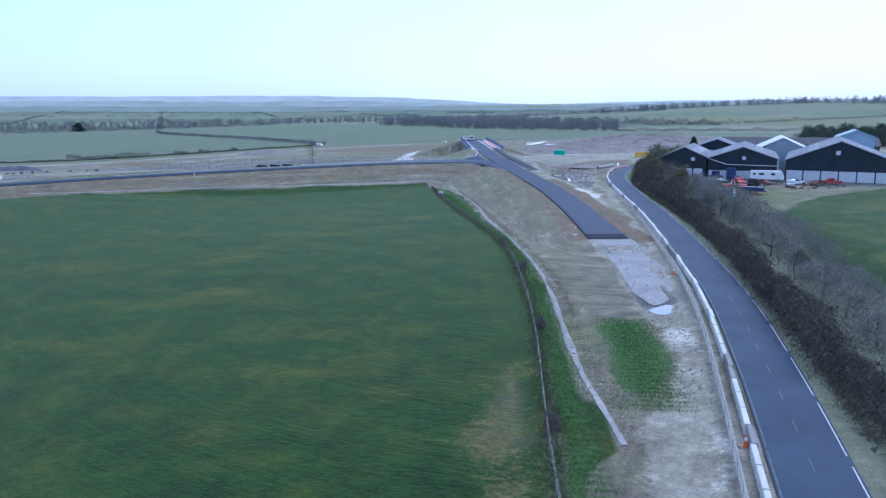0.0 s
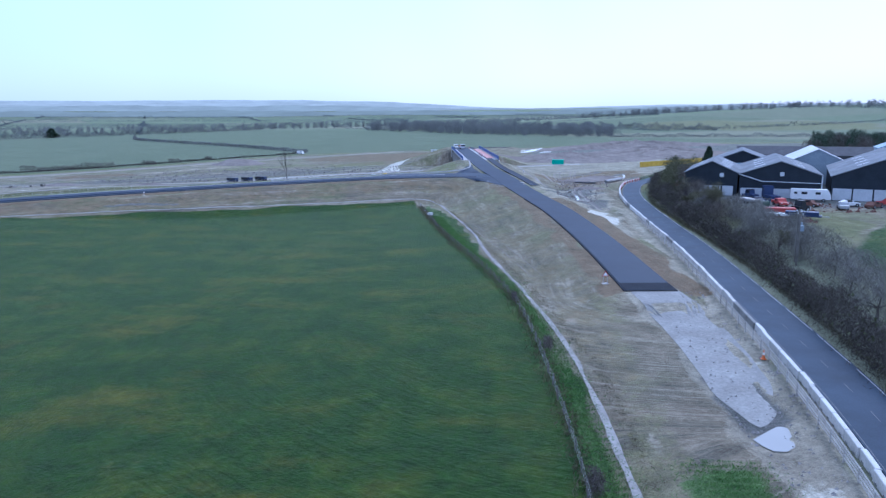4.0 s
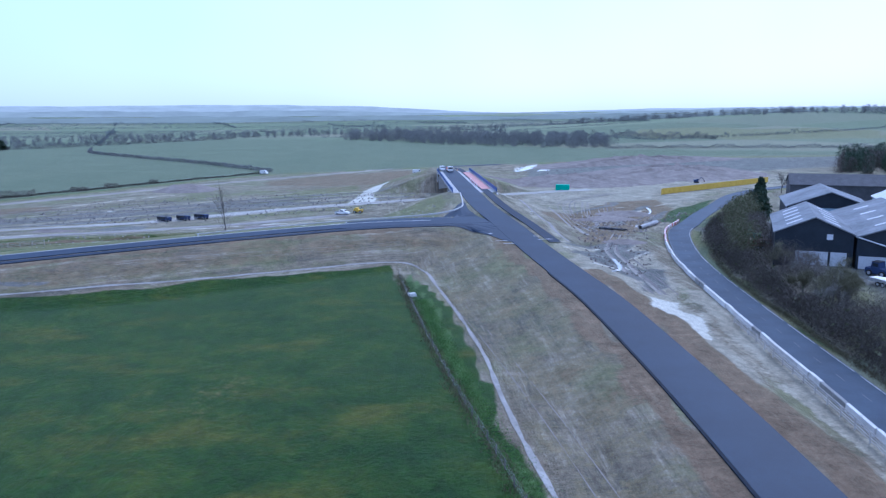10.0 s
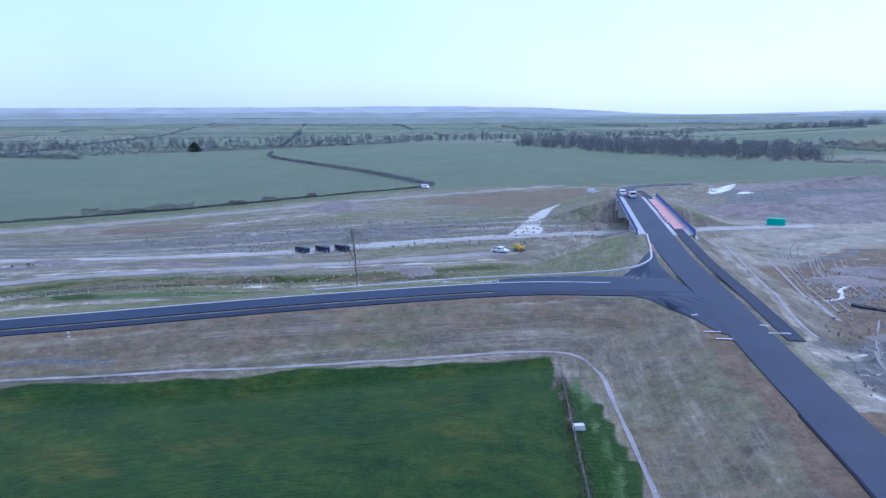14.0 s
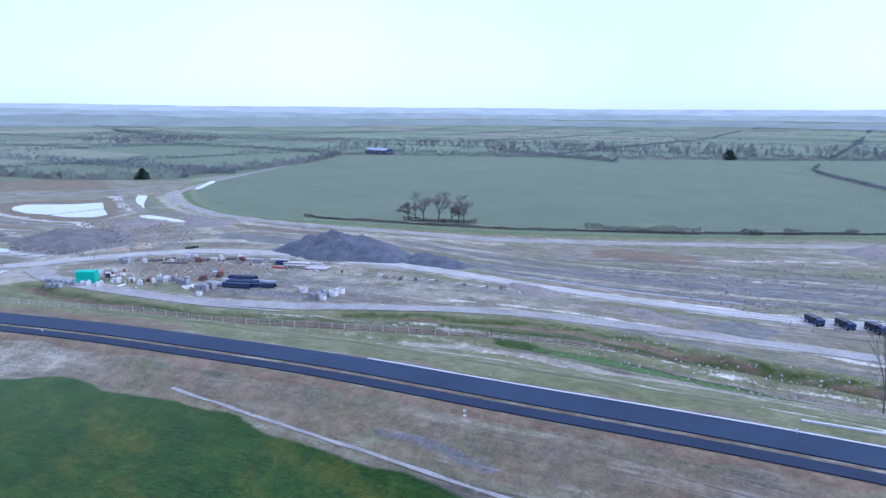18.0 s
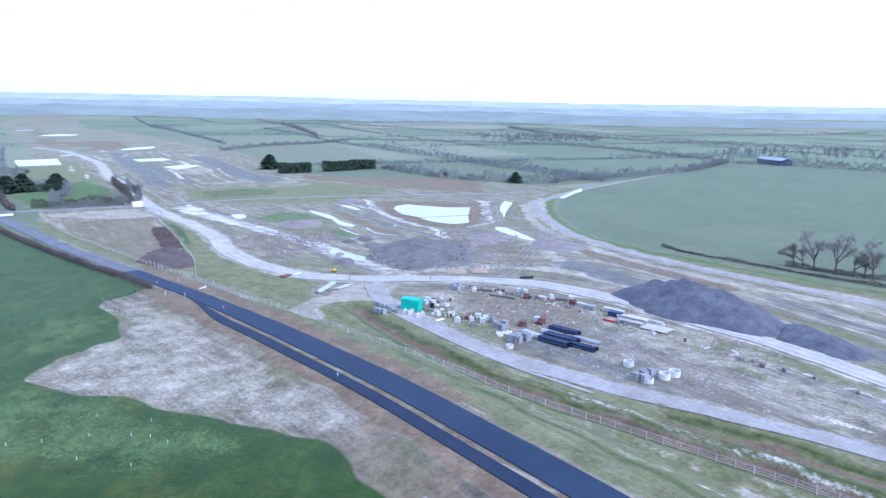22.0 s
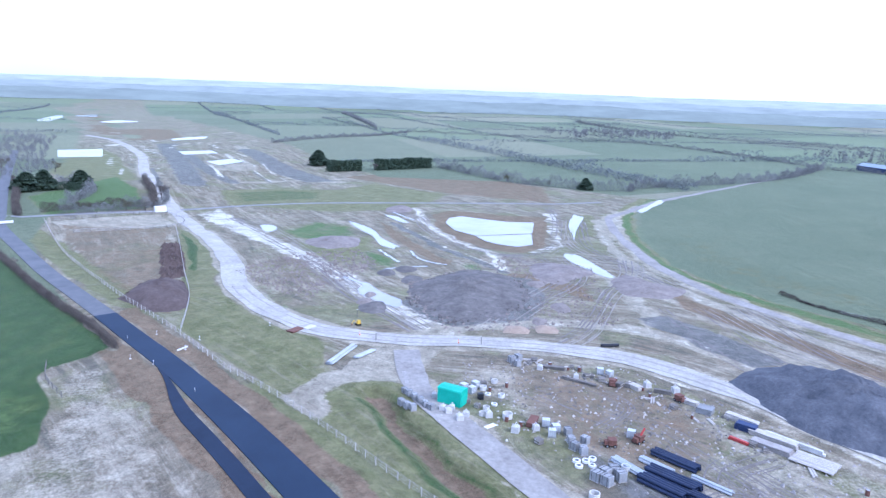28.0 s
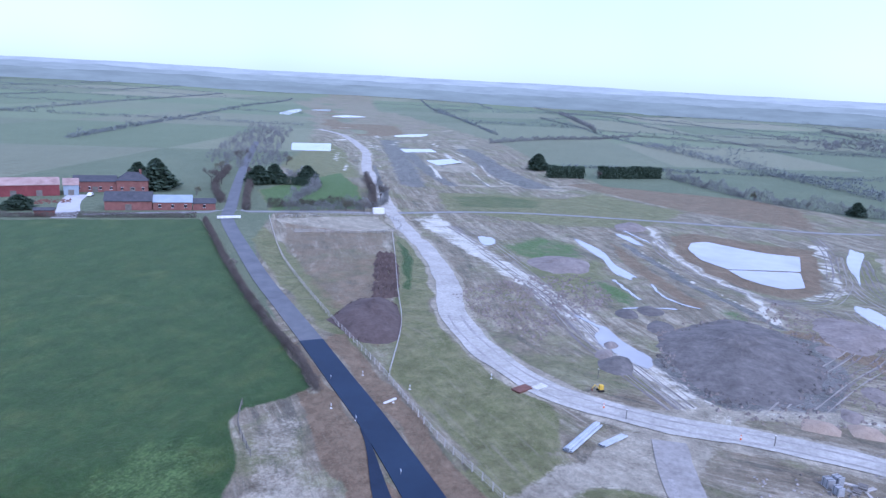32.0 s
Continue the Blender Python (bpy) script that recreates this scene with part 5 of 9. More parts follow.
def woods(name, outline, count, height, rng, label, mat=None, blades_per=70, blade=0.5):
    """A far wood of bare crowns, as one object of stuff."""
    p = np.array(outline, float)
    lo, hi = p.min(0), p.max(0)
    xy = rng.uniform(lo, hi, (count * 6, 2))
    xy = xy[inside(xy[:, 0], xy[:, 1], outline) > 0][:count]
    h = height * rng.uniform(0.65, 1.2, len(xy))
    c = np.repeat(xy, blades_per, 0)
    hh = np.repeat(h, blades_per)
    k = rng.uniform(0.02, 1, len(c))
    rad = hh * 0.36 * np.sqrt(np.clip(1.05 - (2 * k - 1.0) ** 2, 0.42, 1))
    a = rng.uniform(0, 6.283, len(c))
    r = rad * np.sqrt(rng.uniform(0, 1, len(c)))
    x, y = c[:, 0] + r * np.cos(a), c[:, 1] + r * np.sin(a)
    z = ground_z(x, y) + k * hh
    t = blades(rng, np.stack([x, y, z], 1), height * 0.28, blade, 0.7)
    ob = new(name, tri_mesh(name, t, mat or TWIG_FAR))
    return tagged(ob, label, "wood", kind="stuff")


rng = np.random.default_rng(11)
# ---- hedges and trees beside the old road ----
hedge("hedge", [(30, 50), (33.5, 80), (39, 112), (44.5, 150), (47.5, 185), (50, 220), (54, 250), (62, 280), (74, 300)], 3.6, 3.8, rng, 420, "tall tangled bare winter hedge beside the old road", TWIG_DARK, 1.1, 0.045, 0.28, leaf=0.03)
hedge("hedge", [(37, 62), (42, 90), (48.5, 122), (53, 150), (55, 180), (57, 205)], 3.4, 3.4, rng, 130, "pale bare scrub behind the roadside hedge", TWIG_PALE, 1.3, 0.045, 0.3)
hedge("hedge", [(42, 62), (47, 90), (53, 122), (57.5, 150), (60, 178), (62, 200)], 4.0, 2.6, rng, 110, "grey thicket of bare thorn behind the hedge", TWIG_PALE, 1.4, 0.045, 0.35)
hedge("hedge", [(54, 240), (61, 264), (71, 290), (82, 308), (92, 330), (103, 354)], 5.0, 6.4, rng, 170, "overgrown olive-green willow scrub at the road bend", TWIG_OLIVE, 1.3, 0.05, 0.3, leaf=0.22)
hedge("thicket", [(51, 190), (55, 212), (58, 235), (63, 258), (72, 278)], 5.0, 4.6, rng, 170, "tall bare thicket before the farm sheds", TWIG, 1.6, 0.04, 0.3, "thicket")
proto = [tree_thing("tree", rng, h, s, 1500, lab, mt) for h, s, lab, mt in (
    (9, 1.0, "bare hedgerow tree with olive-tinged twigs", TWIG_OLIVE), (7.5, 1.15, "spreading bare winter tree beside the hedge", TWIG_PALE), (11, 0.9, "tall bare winter tree", TWIG))]
spots = [(52.5, 206, 1, 1.05), (48, 128, 1, 0.9), (51, 140, 1, 0.8), (45, 104, 1, 0.85), (41, 84, 1, 0.75), (36, 66, 1, 0.7), (57, 232, 0, 0.9), (63, 268, 0, 0.8), (52, 165, 0, 0.7), (56, 218, 1, 0.9), (54.7, 208.6, 0, 1.0), (59, 214, 0, 0.95), (58, 225, 1, 1.0), (60, 238, 0, 0.8), (62, 246, 1, 0.9), (50, 176, 1, 0.7), (49, 190, 0, 0.6), (53, 148, 1, 0.75), (43, 94, 0, 0.55), (46.5, 116, 0, 0.6)]
used = set()
for k, (x, y, i, s) in enumerate(spots):
    m = placed(x, y, 67 * k)
    if i in used:
        ob = copy_thing(proto[i], m)
    else:
        ob = proto[i]
        ob.matrix_basis = m
        used.add(i)
    ob.scale = (s, s, s)
proto[2].matrix_basis = placed(-425, -26, 20)
lone = tree_thing("tree", rng, 13.5, 0.26, 320, "lone slender bare tree on the works edge", TWIG, None, 0.4, 0.010)
lone.matrix_basis = placed(-65, 296, 20)
con = conifer(rng, 13, 3.0, "dark ivy-clad conifer behind the sheds")
con.matrix_basis = placed(93, 326)
copy_thing(con, placed(-507, 900, 40)).scale = (2.4, 2.4, 0.85)

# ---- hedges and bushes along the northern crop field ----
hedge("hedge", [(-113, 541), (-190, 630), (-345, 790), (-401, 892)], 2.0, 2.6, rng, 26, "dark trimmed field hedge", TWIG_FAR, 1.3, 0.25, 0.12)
hedge("ditch_scrub", [(-300, 302), (-282, 309), (-252, 336), (-222, 388), (-193, 426), (-150, 490), (-116, 536)], 0.8, 0.9, rng, 75, "low dark scrub along the field ditch", TWIG_DARK, 0.8, 0.09, 0.4)
for nodes, w, h in (([(-224, 392), (-208, 408), (-192, 424)], 2.2, 2.6), ([(-183, 437), (-178, 444)], 2.0, 2.0), ([(-174, 452), (-170, 458)], 2.0, 2.0), ([(-161, 474), (-158, 478)], 1.6, 1.8)):
    hedge("bush", nodes, w, h, rng, 110, "bare bramble bush at the field edge", TWIG, 1.0, 0.08, 0.3, "bush")
hedge("bush", [(-268, 332), (-260, 343), (-252, 358)], 2.0, 1.6, rng, 110, "low bramble under the bare trees", TWIG, 1.0, 0.08, 0.3, "bush")
clump = [tree_thing("tree", rng, h_, 0.72, 1500, "spreading bare tree in a field-edge clump", m_, None, 0.3, 0.0205) for h_, m_ in ((14.5, TWIG_PALE), (12.5, TWIG))]
for k, (x, y, s) in enumerate(((-262.5, 338.7, 1.15), (-268, 334.8, 0.9), (-257.5, 342.5, 1.25), (-255, 347, 0.8), (-251.7, 351.4, 1.1), (-265.6, 336.6, 0.8), (-253.4, 349.6, 0.85))):
    if k < 2:
        clump[k].matrix_basis = placed(x, y, 50 * k)
    o = clump[k] if k < 2 else copy_thing(clump[k % 2], placed(x, y, 77 * k))
    o.scale = (s, s, s)

# bare trees in the farm hedge and behind the sheds
ash = tree_thing("tree", rng, 10.5, 0.9, 5200, "spreading olive-twigged bare tree before the farm sheds", TWIG_OLIVE, None, 0.22, 0.021)
ash.matrix_basis = placed(54.6, 206.5)
for k, (x, y, s) in enumerate(((53.4, 217, 0.72), (66, 279, 0.62), (79, 311, 0.7), (52.2, 176, 0.5))):
    copy_thing(ash, placed(x, y, 80 * k)).scale = (s, s, s)
for k, (x, y, s) in enumerate(((135, 402, 0.8), (146, 408, 0.75))):
    copy_thing(clump[k], placed(x, y, 130 * k)).scale = (s * 0.8, s * 0.8, s)

for x, y, r, h in ((51.8, 173, 2.4, 4.8), (56.4, 170, 2.2, 4.0), (55.4, 184, 2.6, 4.4), (58.6, 192, 2.0, 3.4), (53.6, 160, 2.2, 3.8), (57.2, 199, 2.2, 3.6)):
    hedge("bush", [(x - 0.4, y - r), (x, y), (x + 0.4, y + r)], r * 1.5, h, rng, 330, "pale bare bush between the hedge and the yard", TWIG_PALE, 1.3, 0.05, 0.4, "bush")

# ---- far woods, hedgerows and farms ----
woods("wood", [(-150, 1080), (-150, 1190), (-20, 1120), (176, 985), (158, 800), (120, 790), (60, 830), (0, 890)], 560, 11, rng, "long belt of bare winter woodland beyond the crop field", None, 190, 0.2)
woods("wood", [(-1100, 830), (-1000, 1000), (-600, 1300), (-300, 1500), (100, 1500), (100, 1300), (-300, 1200), (-560, 920), (-800, 780)], 560, 9, rng, "scattered bare winter woodland in the distance", None, 150, 0.24)
woods("wood", [(200, 1500), (260, 1650), (1100, 1500), (1200, 1300), (700, 1350)], 430, 11, rng, "tree line on the far rise", None, 150, 0.26)
woods("conifer_plantation", [(208, 492), (247, 562), (330, 600), (330, 500), (260, 480)], 90, 11, rng, "dark conifer plantation behind the sheds", EVERGREEN, 330, 0.26)
woods("wood", [(202, 488), (247, 566), (335, 606), (335, 496), (260, 476)], 120, 9.5, rng, "bare trees mixed among the conifers behind the sheds", TWIG, 260, 0.16)
woods("copse", [(-1040, 650), (-1100, 900), (-900, 760), (-880, 640)], 60, 9, rng, "bare farm copse round the barns", None, 40, 0.8)
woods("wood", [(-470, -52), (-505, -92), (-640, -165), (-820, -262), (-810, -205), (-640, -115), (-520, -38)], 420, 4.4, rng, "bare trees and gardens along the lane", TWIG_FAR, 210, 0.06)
woods("wood", [(-1500, 330), (-1500, 620), (-1300, 560), (-1280, 380)], 150, 10, rng, "dark distant wood", None, 40, 0.9)
far_lines = [([(-690, 185), (-600, 240), (-575, 280), (-570, 318), (-592, 335), (-683, 462), (-820, 570)], 6.0), ([(-1285, 122), (-1170, 467), (-830, 575)], 4.0), ([(-835, 7), (-1282, 122)], 4.0),
             ([(-820, 570), (-700, 700), (-505, 895), (-330, 1180)], 5.0), ([(-535, 750), (-800, 800)], 5.0), ([(-308, -34), (-348, 24)], 2.0), ([(-345, 30), (-300, 71), (-267, 102), (-243, 127), (-230, 139)], 1.7),
             ([(140, 778), (500, 740), (900, 880)], 3.0), ([(214, 1080), (260, 1005), (305, 938)], 6.0), ([(-1900, -100), (-1300, 60)], 6.0), ([(-2000, 500), (-1500, 600), (-1100, 900)], 6.0), ([(-370, 30), (-430, -8), (-470, -30)], 2.5),
             ([(-380, 42), (-412, 62)], 4.5), ([(-400, 34), (-450, 20), (-470, -10)], 5.0), ([(-412, 62), (-440, 62), (-480, 40)], 4.0)]
for nodes, h in far_lines:
    le = sum(math.dist(a, b) for a, b in zip(nodes, nodes[1:]))
    near_one = h < 2.6
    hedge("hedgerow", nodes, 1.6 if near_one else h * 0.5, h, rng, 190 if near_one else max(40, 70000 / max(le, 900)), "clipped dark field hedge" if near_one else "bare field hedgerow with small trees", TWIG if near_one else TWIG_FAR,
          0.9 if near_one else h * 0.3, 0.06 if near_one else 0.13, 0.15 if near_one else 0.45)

# ---- distant hills: plain layered backdrop round the horizon, haze painted into each tone ----
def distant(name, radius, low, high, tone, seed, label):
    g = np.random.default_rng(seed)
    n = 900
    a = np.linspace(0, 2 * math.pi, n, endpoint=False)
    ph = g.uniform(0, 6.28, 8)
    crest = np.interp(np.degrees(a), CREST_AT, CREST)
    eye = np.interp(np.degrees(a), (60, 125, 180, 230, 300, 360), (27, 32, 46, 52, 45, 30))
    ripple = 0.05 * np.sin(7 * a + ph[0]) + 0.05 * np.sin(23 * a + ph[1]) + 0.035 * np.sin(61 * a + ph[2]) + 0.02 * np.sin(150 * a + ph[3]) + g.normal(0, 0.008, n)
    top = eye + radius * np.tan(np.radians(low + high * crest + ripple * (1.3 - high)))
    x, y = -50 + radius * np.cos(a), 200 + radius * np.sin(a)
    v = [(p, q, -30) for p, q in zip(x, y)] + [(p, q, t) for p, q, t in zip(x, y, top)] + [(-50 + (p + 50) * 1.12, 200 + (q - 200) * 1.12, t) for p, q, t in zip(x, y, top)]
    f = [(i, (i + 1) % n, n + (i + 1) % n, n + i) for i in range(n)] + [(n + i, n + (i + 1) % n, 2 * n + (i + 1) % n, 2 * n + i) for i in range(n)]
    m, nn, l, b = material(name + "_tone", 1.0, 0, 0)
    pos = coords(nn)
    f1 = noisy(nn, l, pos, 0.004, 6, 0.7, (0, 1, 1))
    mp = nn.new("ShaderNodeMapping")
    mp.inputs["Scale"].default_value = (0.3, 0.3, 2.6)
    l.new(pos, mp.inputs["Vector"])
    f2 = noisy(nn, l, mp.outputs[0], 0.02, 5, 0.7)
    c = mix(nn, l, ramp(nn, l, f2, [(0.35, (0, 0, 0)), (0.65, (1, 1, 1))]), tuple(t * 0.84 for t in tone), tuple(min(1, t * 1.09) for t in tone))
    # the hazy tone glows by itself over a near-black base
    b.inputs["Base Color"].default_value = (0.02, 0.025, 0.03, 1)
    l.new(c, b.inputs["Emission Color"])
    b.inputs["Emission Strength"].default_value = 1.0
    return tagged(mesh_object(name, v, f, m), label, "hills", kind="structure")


# lie of the skyline round the compass, in degrees above the level
CREST_AT = (0, 61, 73, 80, 85, 90, 96, 103, 125, 145, 163, 180, 190, 199, 212, 223, 232, 270, 330, 360)
CREST = (0.3, 0.15, 0.2, 0.05, 0.0, 0.25, 0.6, 0.78, 0.78, 0.82, 0.74, 0.76, 0.8, 0.74, 0.6, 0.58, 0.48, 0.5, 0.35, 0.3)
distant("backdrop", 4250, 0.0, 1.0, (0.345, 0.395, 0.42), 3, "distant hills with pale blue-grey haze painted in")
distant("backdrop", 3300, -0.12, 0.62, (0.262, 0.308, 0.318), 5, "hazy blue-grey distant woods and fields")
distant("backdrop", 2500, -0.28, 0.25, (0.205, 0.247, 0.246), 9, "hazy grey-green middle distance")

# field hedgerows that cross the middle distance, and copses between them
g3 = np.random.default_rng(33)
cl = []
ct, st_ = math.cos(FIELD_TURN), math.sin(FIELD_TURN)
for iu in range(-10, 10):
    for iv in range(-14, 15):
        for across in (0, 1):
            u0, v0 = iu * FIELD_LONG, iv * FIELD_WIDE
            le = FIELD_WIDE if across else FIELD_LONG
            cu, cv = (u0, v0 + le / 2) if across else (u0 + le / 2, v0)
            x0, y0 = cu * ct - cv * st_, cu * st_ + cv * ct
            r, a = math.hypot(x0 + 80, y0 - 200), math.atan2(y0 - 200, x0 + 80)
            skip = g3.uniform() < 0.25
            thick = g3.uniform() < 0.2
            hgt = g3.uniform(1.6, 3.2) + 3.0 * thick
            n_ = int(le / (0.45 if thick else 0.8) * max(1, 1300 / max(r, 430)))
            t_ = g3.uniform(0, le, n_)
            clump = np.where(np.sin(t_ * 0.11 + iu) + np.sin(t_ * 0.047 + iv) > 1.1, 2.2, 1.0)
            off = g3.normal(0, 5.0 if thick else 0.8, n_)
            spot = np.array([x0]), np.array([y0])
            if skip or not 430 < r < 2450 or (r < 850 and x0 > -560) or (x0 > -600 and abs(y0 + 60) < 130) or inside(*spot, WORKS)[0] > -25 or inside(*spot, NEAR_CROP)[0] > -30:
                continue
            uu, vv = (u0 + off, v0 + t_) if across else (u0 + t_, v0 + off)
            x1, y1 = uu * ct - vv * st_, uu * st_ + vv * ct
            keep = (inside(x1, y1, NEAR_CROP) < -6) & (inside(x1, y1, WORKS) < -10)
            cl.append(np.stack([x1, y1, ground_z(x1, y1) + g3.uniform(0, 1, n_) * hgt * clump], 1)[keep])
far_c = np.concatenate(cl)
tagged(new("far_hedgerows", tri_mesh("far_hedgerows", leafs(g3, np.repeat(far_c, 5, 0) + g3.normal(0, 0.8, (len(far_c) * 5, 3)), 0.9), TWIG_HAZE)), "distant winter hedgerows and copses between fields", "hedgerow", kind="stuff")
# rough grass and weeds on the field edge, the verge and the green patch
GRASS_TUFT = plain("rough_grass_blades", (0.085, 0.19, 0.045), (0.15, 0.25, 0.07), 0.4, 0.95, bumps=0)
DRY_TUFT = plain("dry_grass_blades", (0.10, 0.095, 0.05), (0.17, 0.15, 0.09), 0.4, 0.95, bumps=0)


def tufts(nodes, width, per_m, size, mat, label):
    ln = spline([(*p, 0.0) for p in nodes], 2.0)
    sg = np.r_[0, np.cumsum(np.linalg.norm(np.diff(ln[:, :2], axis=0), axis=1))]
    n = int(sg[-1] * per_m)
    s = g3.uniform(0, sg[-1], n)
    sd_ = sides(ln)
    o = g3.normal(0, width * 0.45, n)
    clump = np.round(s / 0.9) * 0.9
    s = np.where(g3.uniform(0, 1, n) < 0.6, clump + g3.normal(0, 0.15, n), s)
    x, y = np.interp(s, sg, ln[:, 0]) + np.interp(s, sg, sd_[:, 0]) * o, np.interp(s, sg, ln[:, 1]) + np.interp(s, sg, sd_[:, 1]) * o
    c = np.stack([x, y, ground_z(x, y) + size * 0.35], 1)
    return tagged(new("rough_grass", tri_mesh("rough_grass", blades(g3, c, size, size * 0.16, 0.9), mat)), label, "grass", kind="stuff")


tufts([(6.2, 45), (6.6, 62), (7.4, 85), (7.5, 104), (6.0, 135), (1.8, 162), (-3, 185), (-8, 212), (-14.5, 250)], 1.2, 45, 0.55, DRY_TUFT, "dead grass along the old field fence")
tufts([(8.2, 45), (8.6, 70), (8.9, 95), (8.2, 118), (5.4, 146), (0.5, 172), (-3.4, 196), (-9, 230)], 2.0, 260, 0.3, GRASS_TUFT, "lush grass strip between fence and track")
tufts([(15.8, 68), (16.6, 80), (17.6, 93)], 3.6, 420, 0.3, GRASS_TUFT, "green weeds on a patch of bare ground")
tufts([(29, 62), (35, 90), (41, 130), (44, 160), (46.4, 200), (49, 235), (55, 262)], 0.9, 90, 0.35, DRY_TUFT, "rank grass verge under the hedge")
tufts([(12.6, 64), (11.8, 82), (12.2, 110), (9.2, 140), (5, 170), (1.2, 200), (-5.6, 240)], 1.0, 60, 0.18, DRY_TUFT, "dry grass beside the narrow track")
tufts([(-215, 195), (-196, 204), (-178, 215.5), (-163, 226), (-148, 241), (-131, 259), (-114, 276), (-83, 298), (-50, 316)], 2.0, 110, 0.3, DRY_TUFT, "rank dead grass along the ditch")

# ---- ponds, puddles and heaps ----
def water_material():
    m, n, l, b = material("silty_water", 0.08, 0, 0.5)
    pos = coords(n)
    f1 = noisy(n, l, pos, 0.05, 3)
    l.new(ramp(n, l, f1, [(0.3, (0.30, 0.295, 0.275)), (0.7, (0.40, 0.395, 0.37))]), b.inputs["Base Color"])
    bump(n, l, noisy(n, l, pos, 1.5, 2), b, 0.05, 0.02)
    return m


WATER = water_material()


def patch(name, outline, mat, lift=0.05, flat=False, rings=6, step=4.0, ragged=0.0, seed=1, dome=None, straight=False):
    """A filled, slightly uneven outline that lies on the ground, or level water. dome(u): height by the share of the way in."""
    if straight:
        o = np.array([*outline, outline[0]], float)
        p = np.concatenate([a + (b - a) * np.linspace(0, 1, max(2, int(np.linalg.norm(b - a) / step)), endpoint=False)[:, None] for a, b in zip(o, o[1:])])
        p = (np.roll(p, 1, 0) + 2 * p + np.roll(p, -1, 0)) / 4
        p = p + 0.5 * ragged * 10 * np.stack([wob(p[:, 0], p[:, 1], 9, seed), wob(p[:, 1], p[:, 0], 7, seed + 1)], 1)
    else:
        p = spline([*outline, outline[0]], step)[:-1]
    c = p.mean(0)
    if ragged and not straight:
        g = np.random.default_rng(seed)
        p = c + (p - c) * (1 + g.normal(0, ragged, (len(p), 1)))
    n = len(p)
    v, f = [], []
    g = np.random.default_rng(seed)
    for k in range(rings):
        u = k / rings
        q = p + (c - p) * u
        z = ground_z(q[:, 0], q[:, 1])
        if dome:
            z = z + dome(u) * (1 + 0.25 * wob(q[:, 0], q[:, 1], 13, seed) + 0.13 * wob(q[:, 0], q[:, 1], 4.5, seed + 3) + 0.05 * g.normal(0, 1, n))
        v += [(a, b, zz + lift) for (a, b), zz in zip(q[:, :2], z)]
    v.append((c[0], c[1], float(ground_z(c[0], c[1])) + lift + (dome(1.0) if dome else 0)))
    if flat:
        top = float(np.median([z for *_, z in v])) + 0.05
        v = [(a, b, top) for a, b, _ in v]
    for k in range(rings - 1):
        f += [(k * n + i, k * n + (i + 1) % n, (k + 1) * n + (i + 1) % n, (k + 1) * n + i) for i in range(n)]
    f += [((rings - 1) * n + i, (rings - 1) * n + (i + 1) % n, rings * n) for i in range(n)]
    return mesh_object(name, v, f, mat, smooth=bool(dome))


tagged(patch("road", FLARE, TARMAC_NEW, 0.135, step=2), "flared dark asphalt mouth of the new junction", "road", kind="structure")
PONDS = [[(-420, 200.6), (-434, 202), (-440.4, 208), (-434, 219), (-429, 230), (-430, 242.6), (-401.4, 239), (-395, 223), (-391, 214), (-402, 205)], [(-390.2, 213.9), (-393.8, 223.4), (-400, 238.6), (-376.5, 237), (-371, 230), (-374.6, 223), (-380, 218)],
         [(-664, -121), (-690, -97), (-625, -64), (-607, -88)], [(-693, -34), (-715, -13), (-691, 1), (-666, -18)], [(-619, 17), (-647, 28), (-627, 43), (-594, 35)]]
PUDDLES = [[(-461, 266), (-436, 260), (-418, 257.6), (-402, 256.7), (-389.4, 255.4), (-414, 260.2), (-436.6, 265.7), (-453, 269.6)], [(-354, 246.5), (-352, 251), (-330, 255), (-313.9, 256.6), (-316.4, 252.5), (-332, 248), (-345, 245.5)],
           [(-416, 156), (-405, 164.3), (-393, 170.7), (-375, 175.8), (-365, 179.5), (-354.4, 185.4), (-352.6, 181.4), (-359, 177), (-374.5, 174), (-384.5, 169), (-404.7, 159.8)], [(-437, 170.4), (-432.6, 177), (-417.5, 183.4), (-418, 180), (-430, 173)],
           [(-394.7, 121), (-395.8, 126.7), (-384, 131), (-378.6, 127.8)], [(-287.5, 180), (-293, 181), (-284.5, 185.6), (-279, 189.6), (-275, 193), (-268, 192.7), (-269.7, 190), (-275, 185), (-280, 181)], [(-481, 303), (-506, 316), (-534, 330), (-520, 328), (-500, 317), (-478, 306)],
           [(-1084, -373), (-1110, -405), (-1293, -479), (-1240, -440)], [(21, 96.4), (24.5, 98.9), (23.8, 95.3), (22, 94.6)], [(34, 532), (46, 566), (54, 580), (50, 556), (38, 528)],
           [(47, 527), (53, 541), (57, 534)], [(-1338, -468), (-1432, -487), (-1304, -420), (-1284, -444)], [(-1120, -300), (-1180, -290), (-1200, -330), (-1130, -325)], [(-820, -90), (-850, -100), (-900, -85), (-860, -75)]]
STREAMS = [[(-347, 178.3), (-337, 182.3), (-324.5, 187.5)], [(-347.5, 189.7), (-335, 192.8), (-326, 198.7), (-323.5, 203.5)], [(-312, 184), (-317, 191.4), (-319.6, 197.3)], [(-300, 172), (-294, 178), (-286, 184)], [(-447, 173), (-434, 180), (-424, 186)]]
for k, o in enumerate(PONDS):
    tagged(patch("pond", o, WATER, 0.08, True, 4, 1.5, 0.03, k, straight=True), "silty pale settlement pond reflecting the sky", "pond", kind="structure")
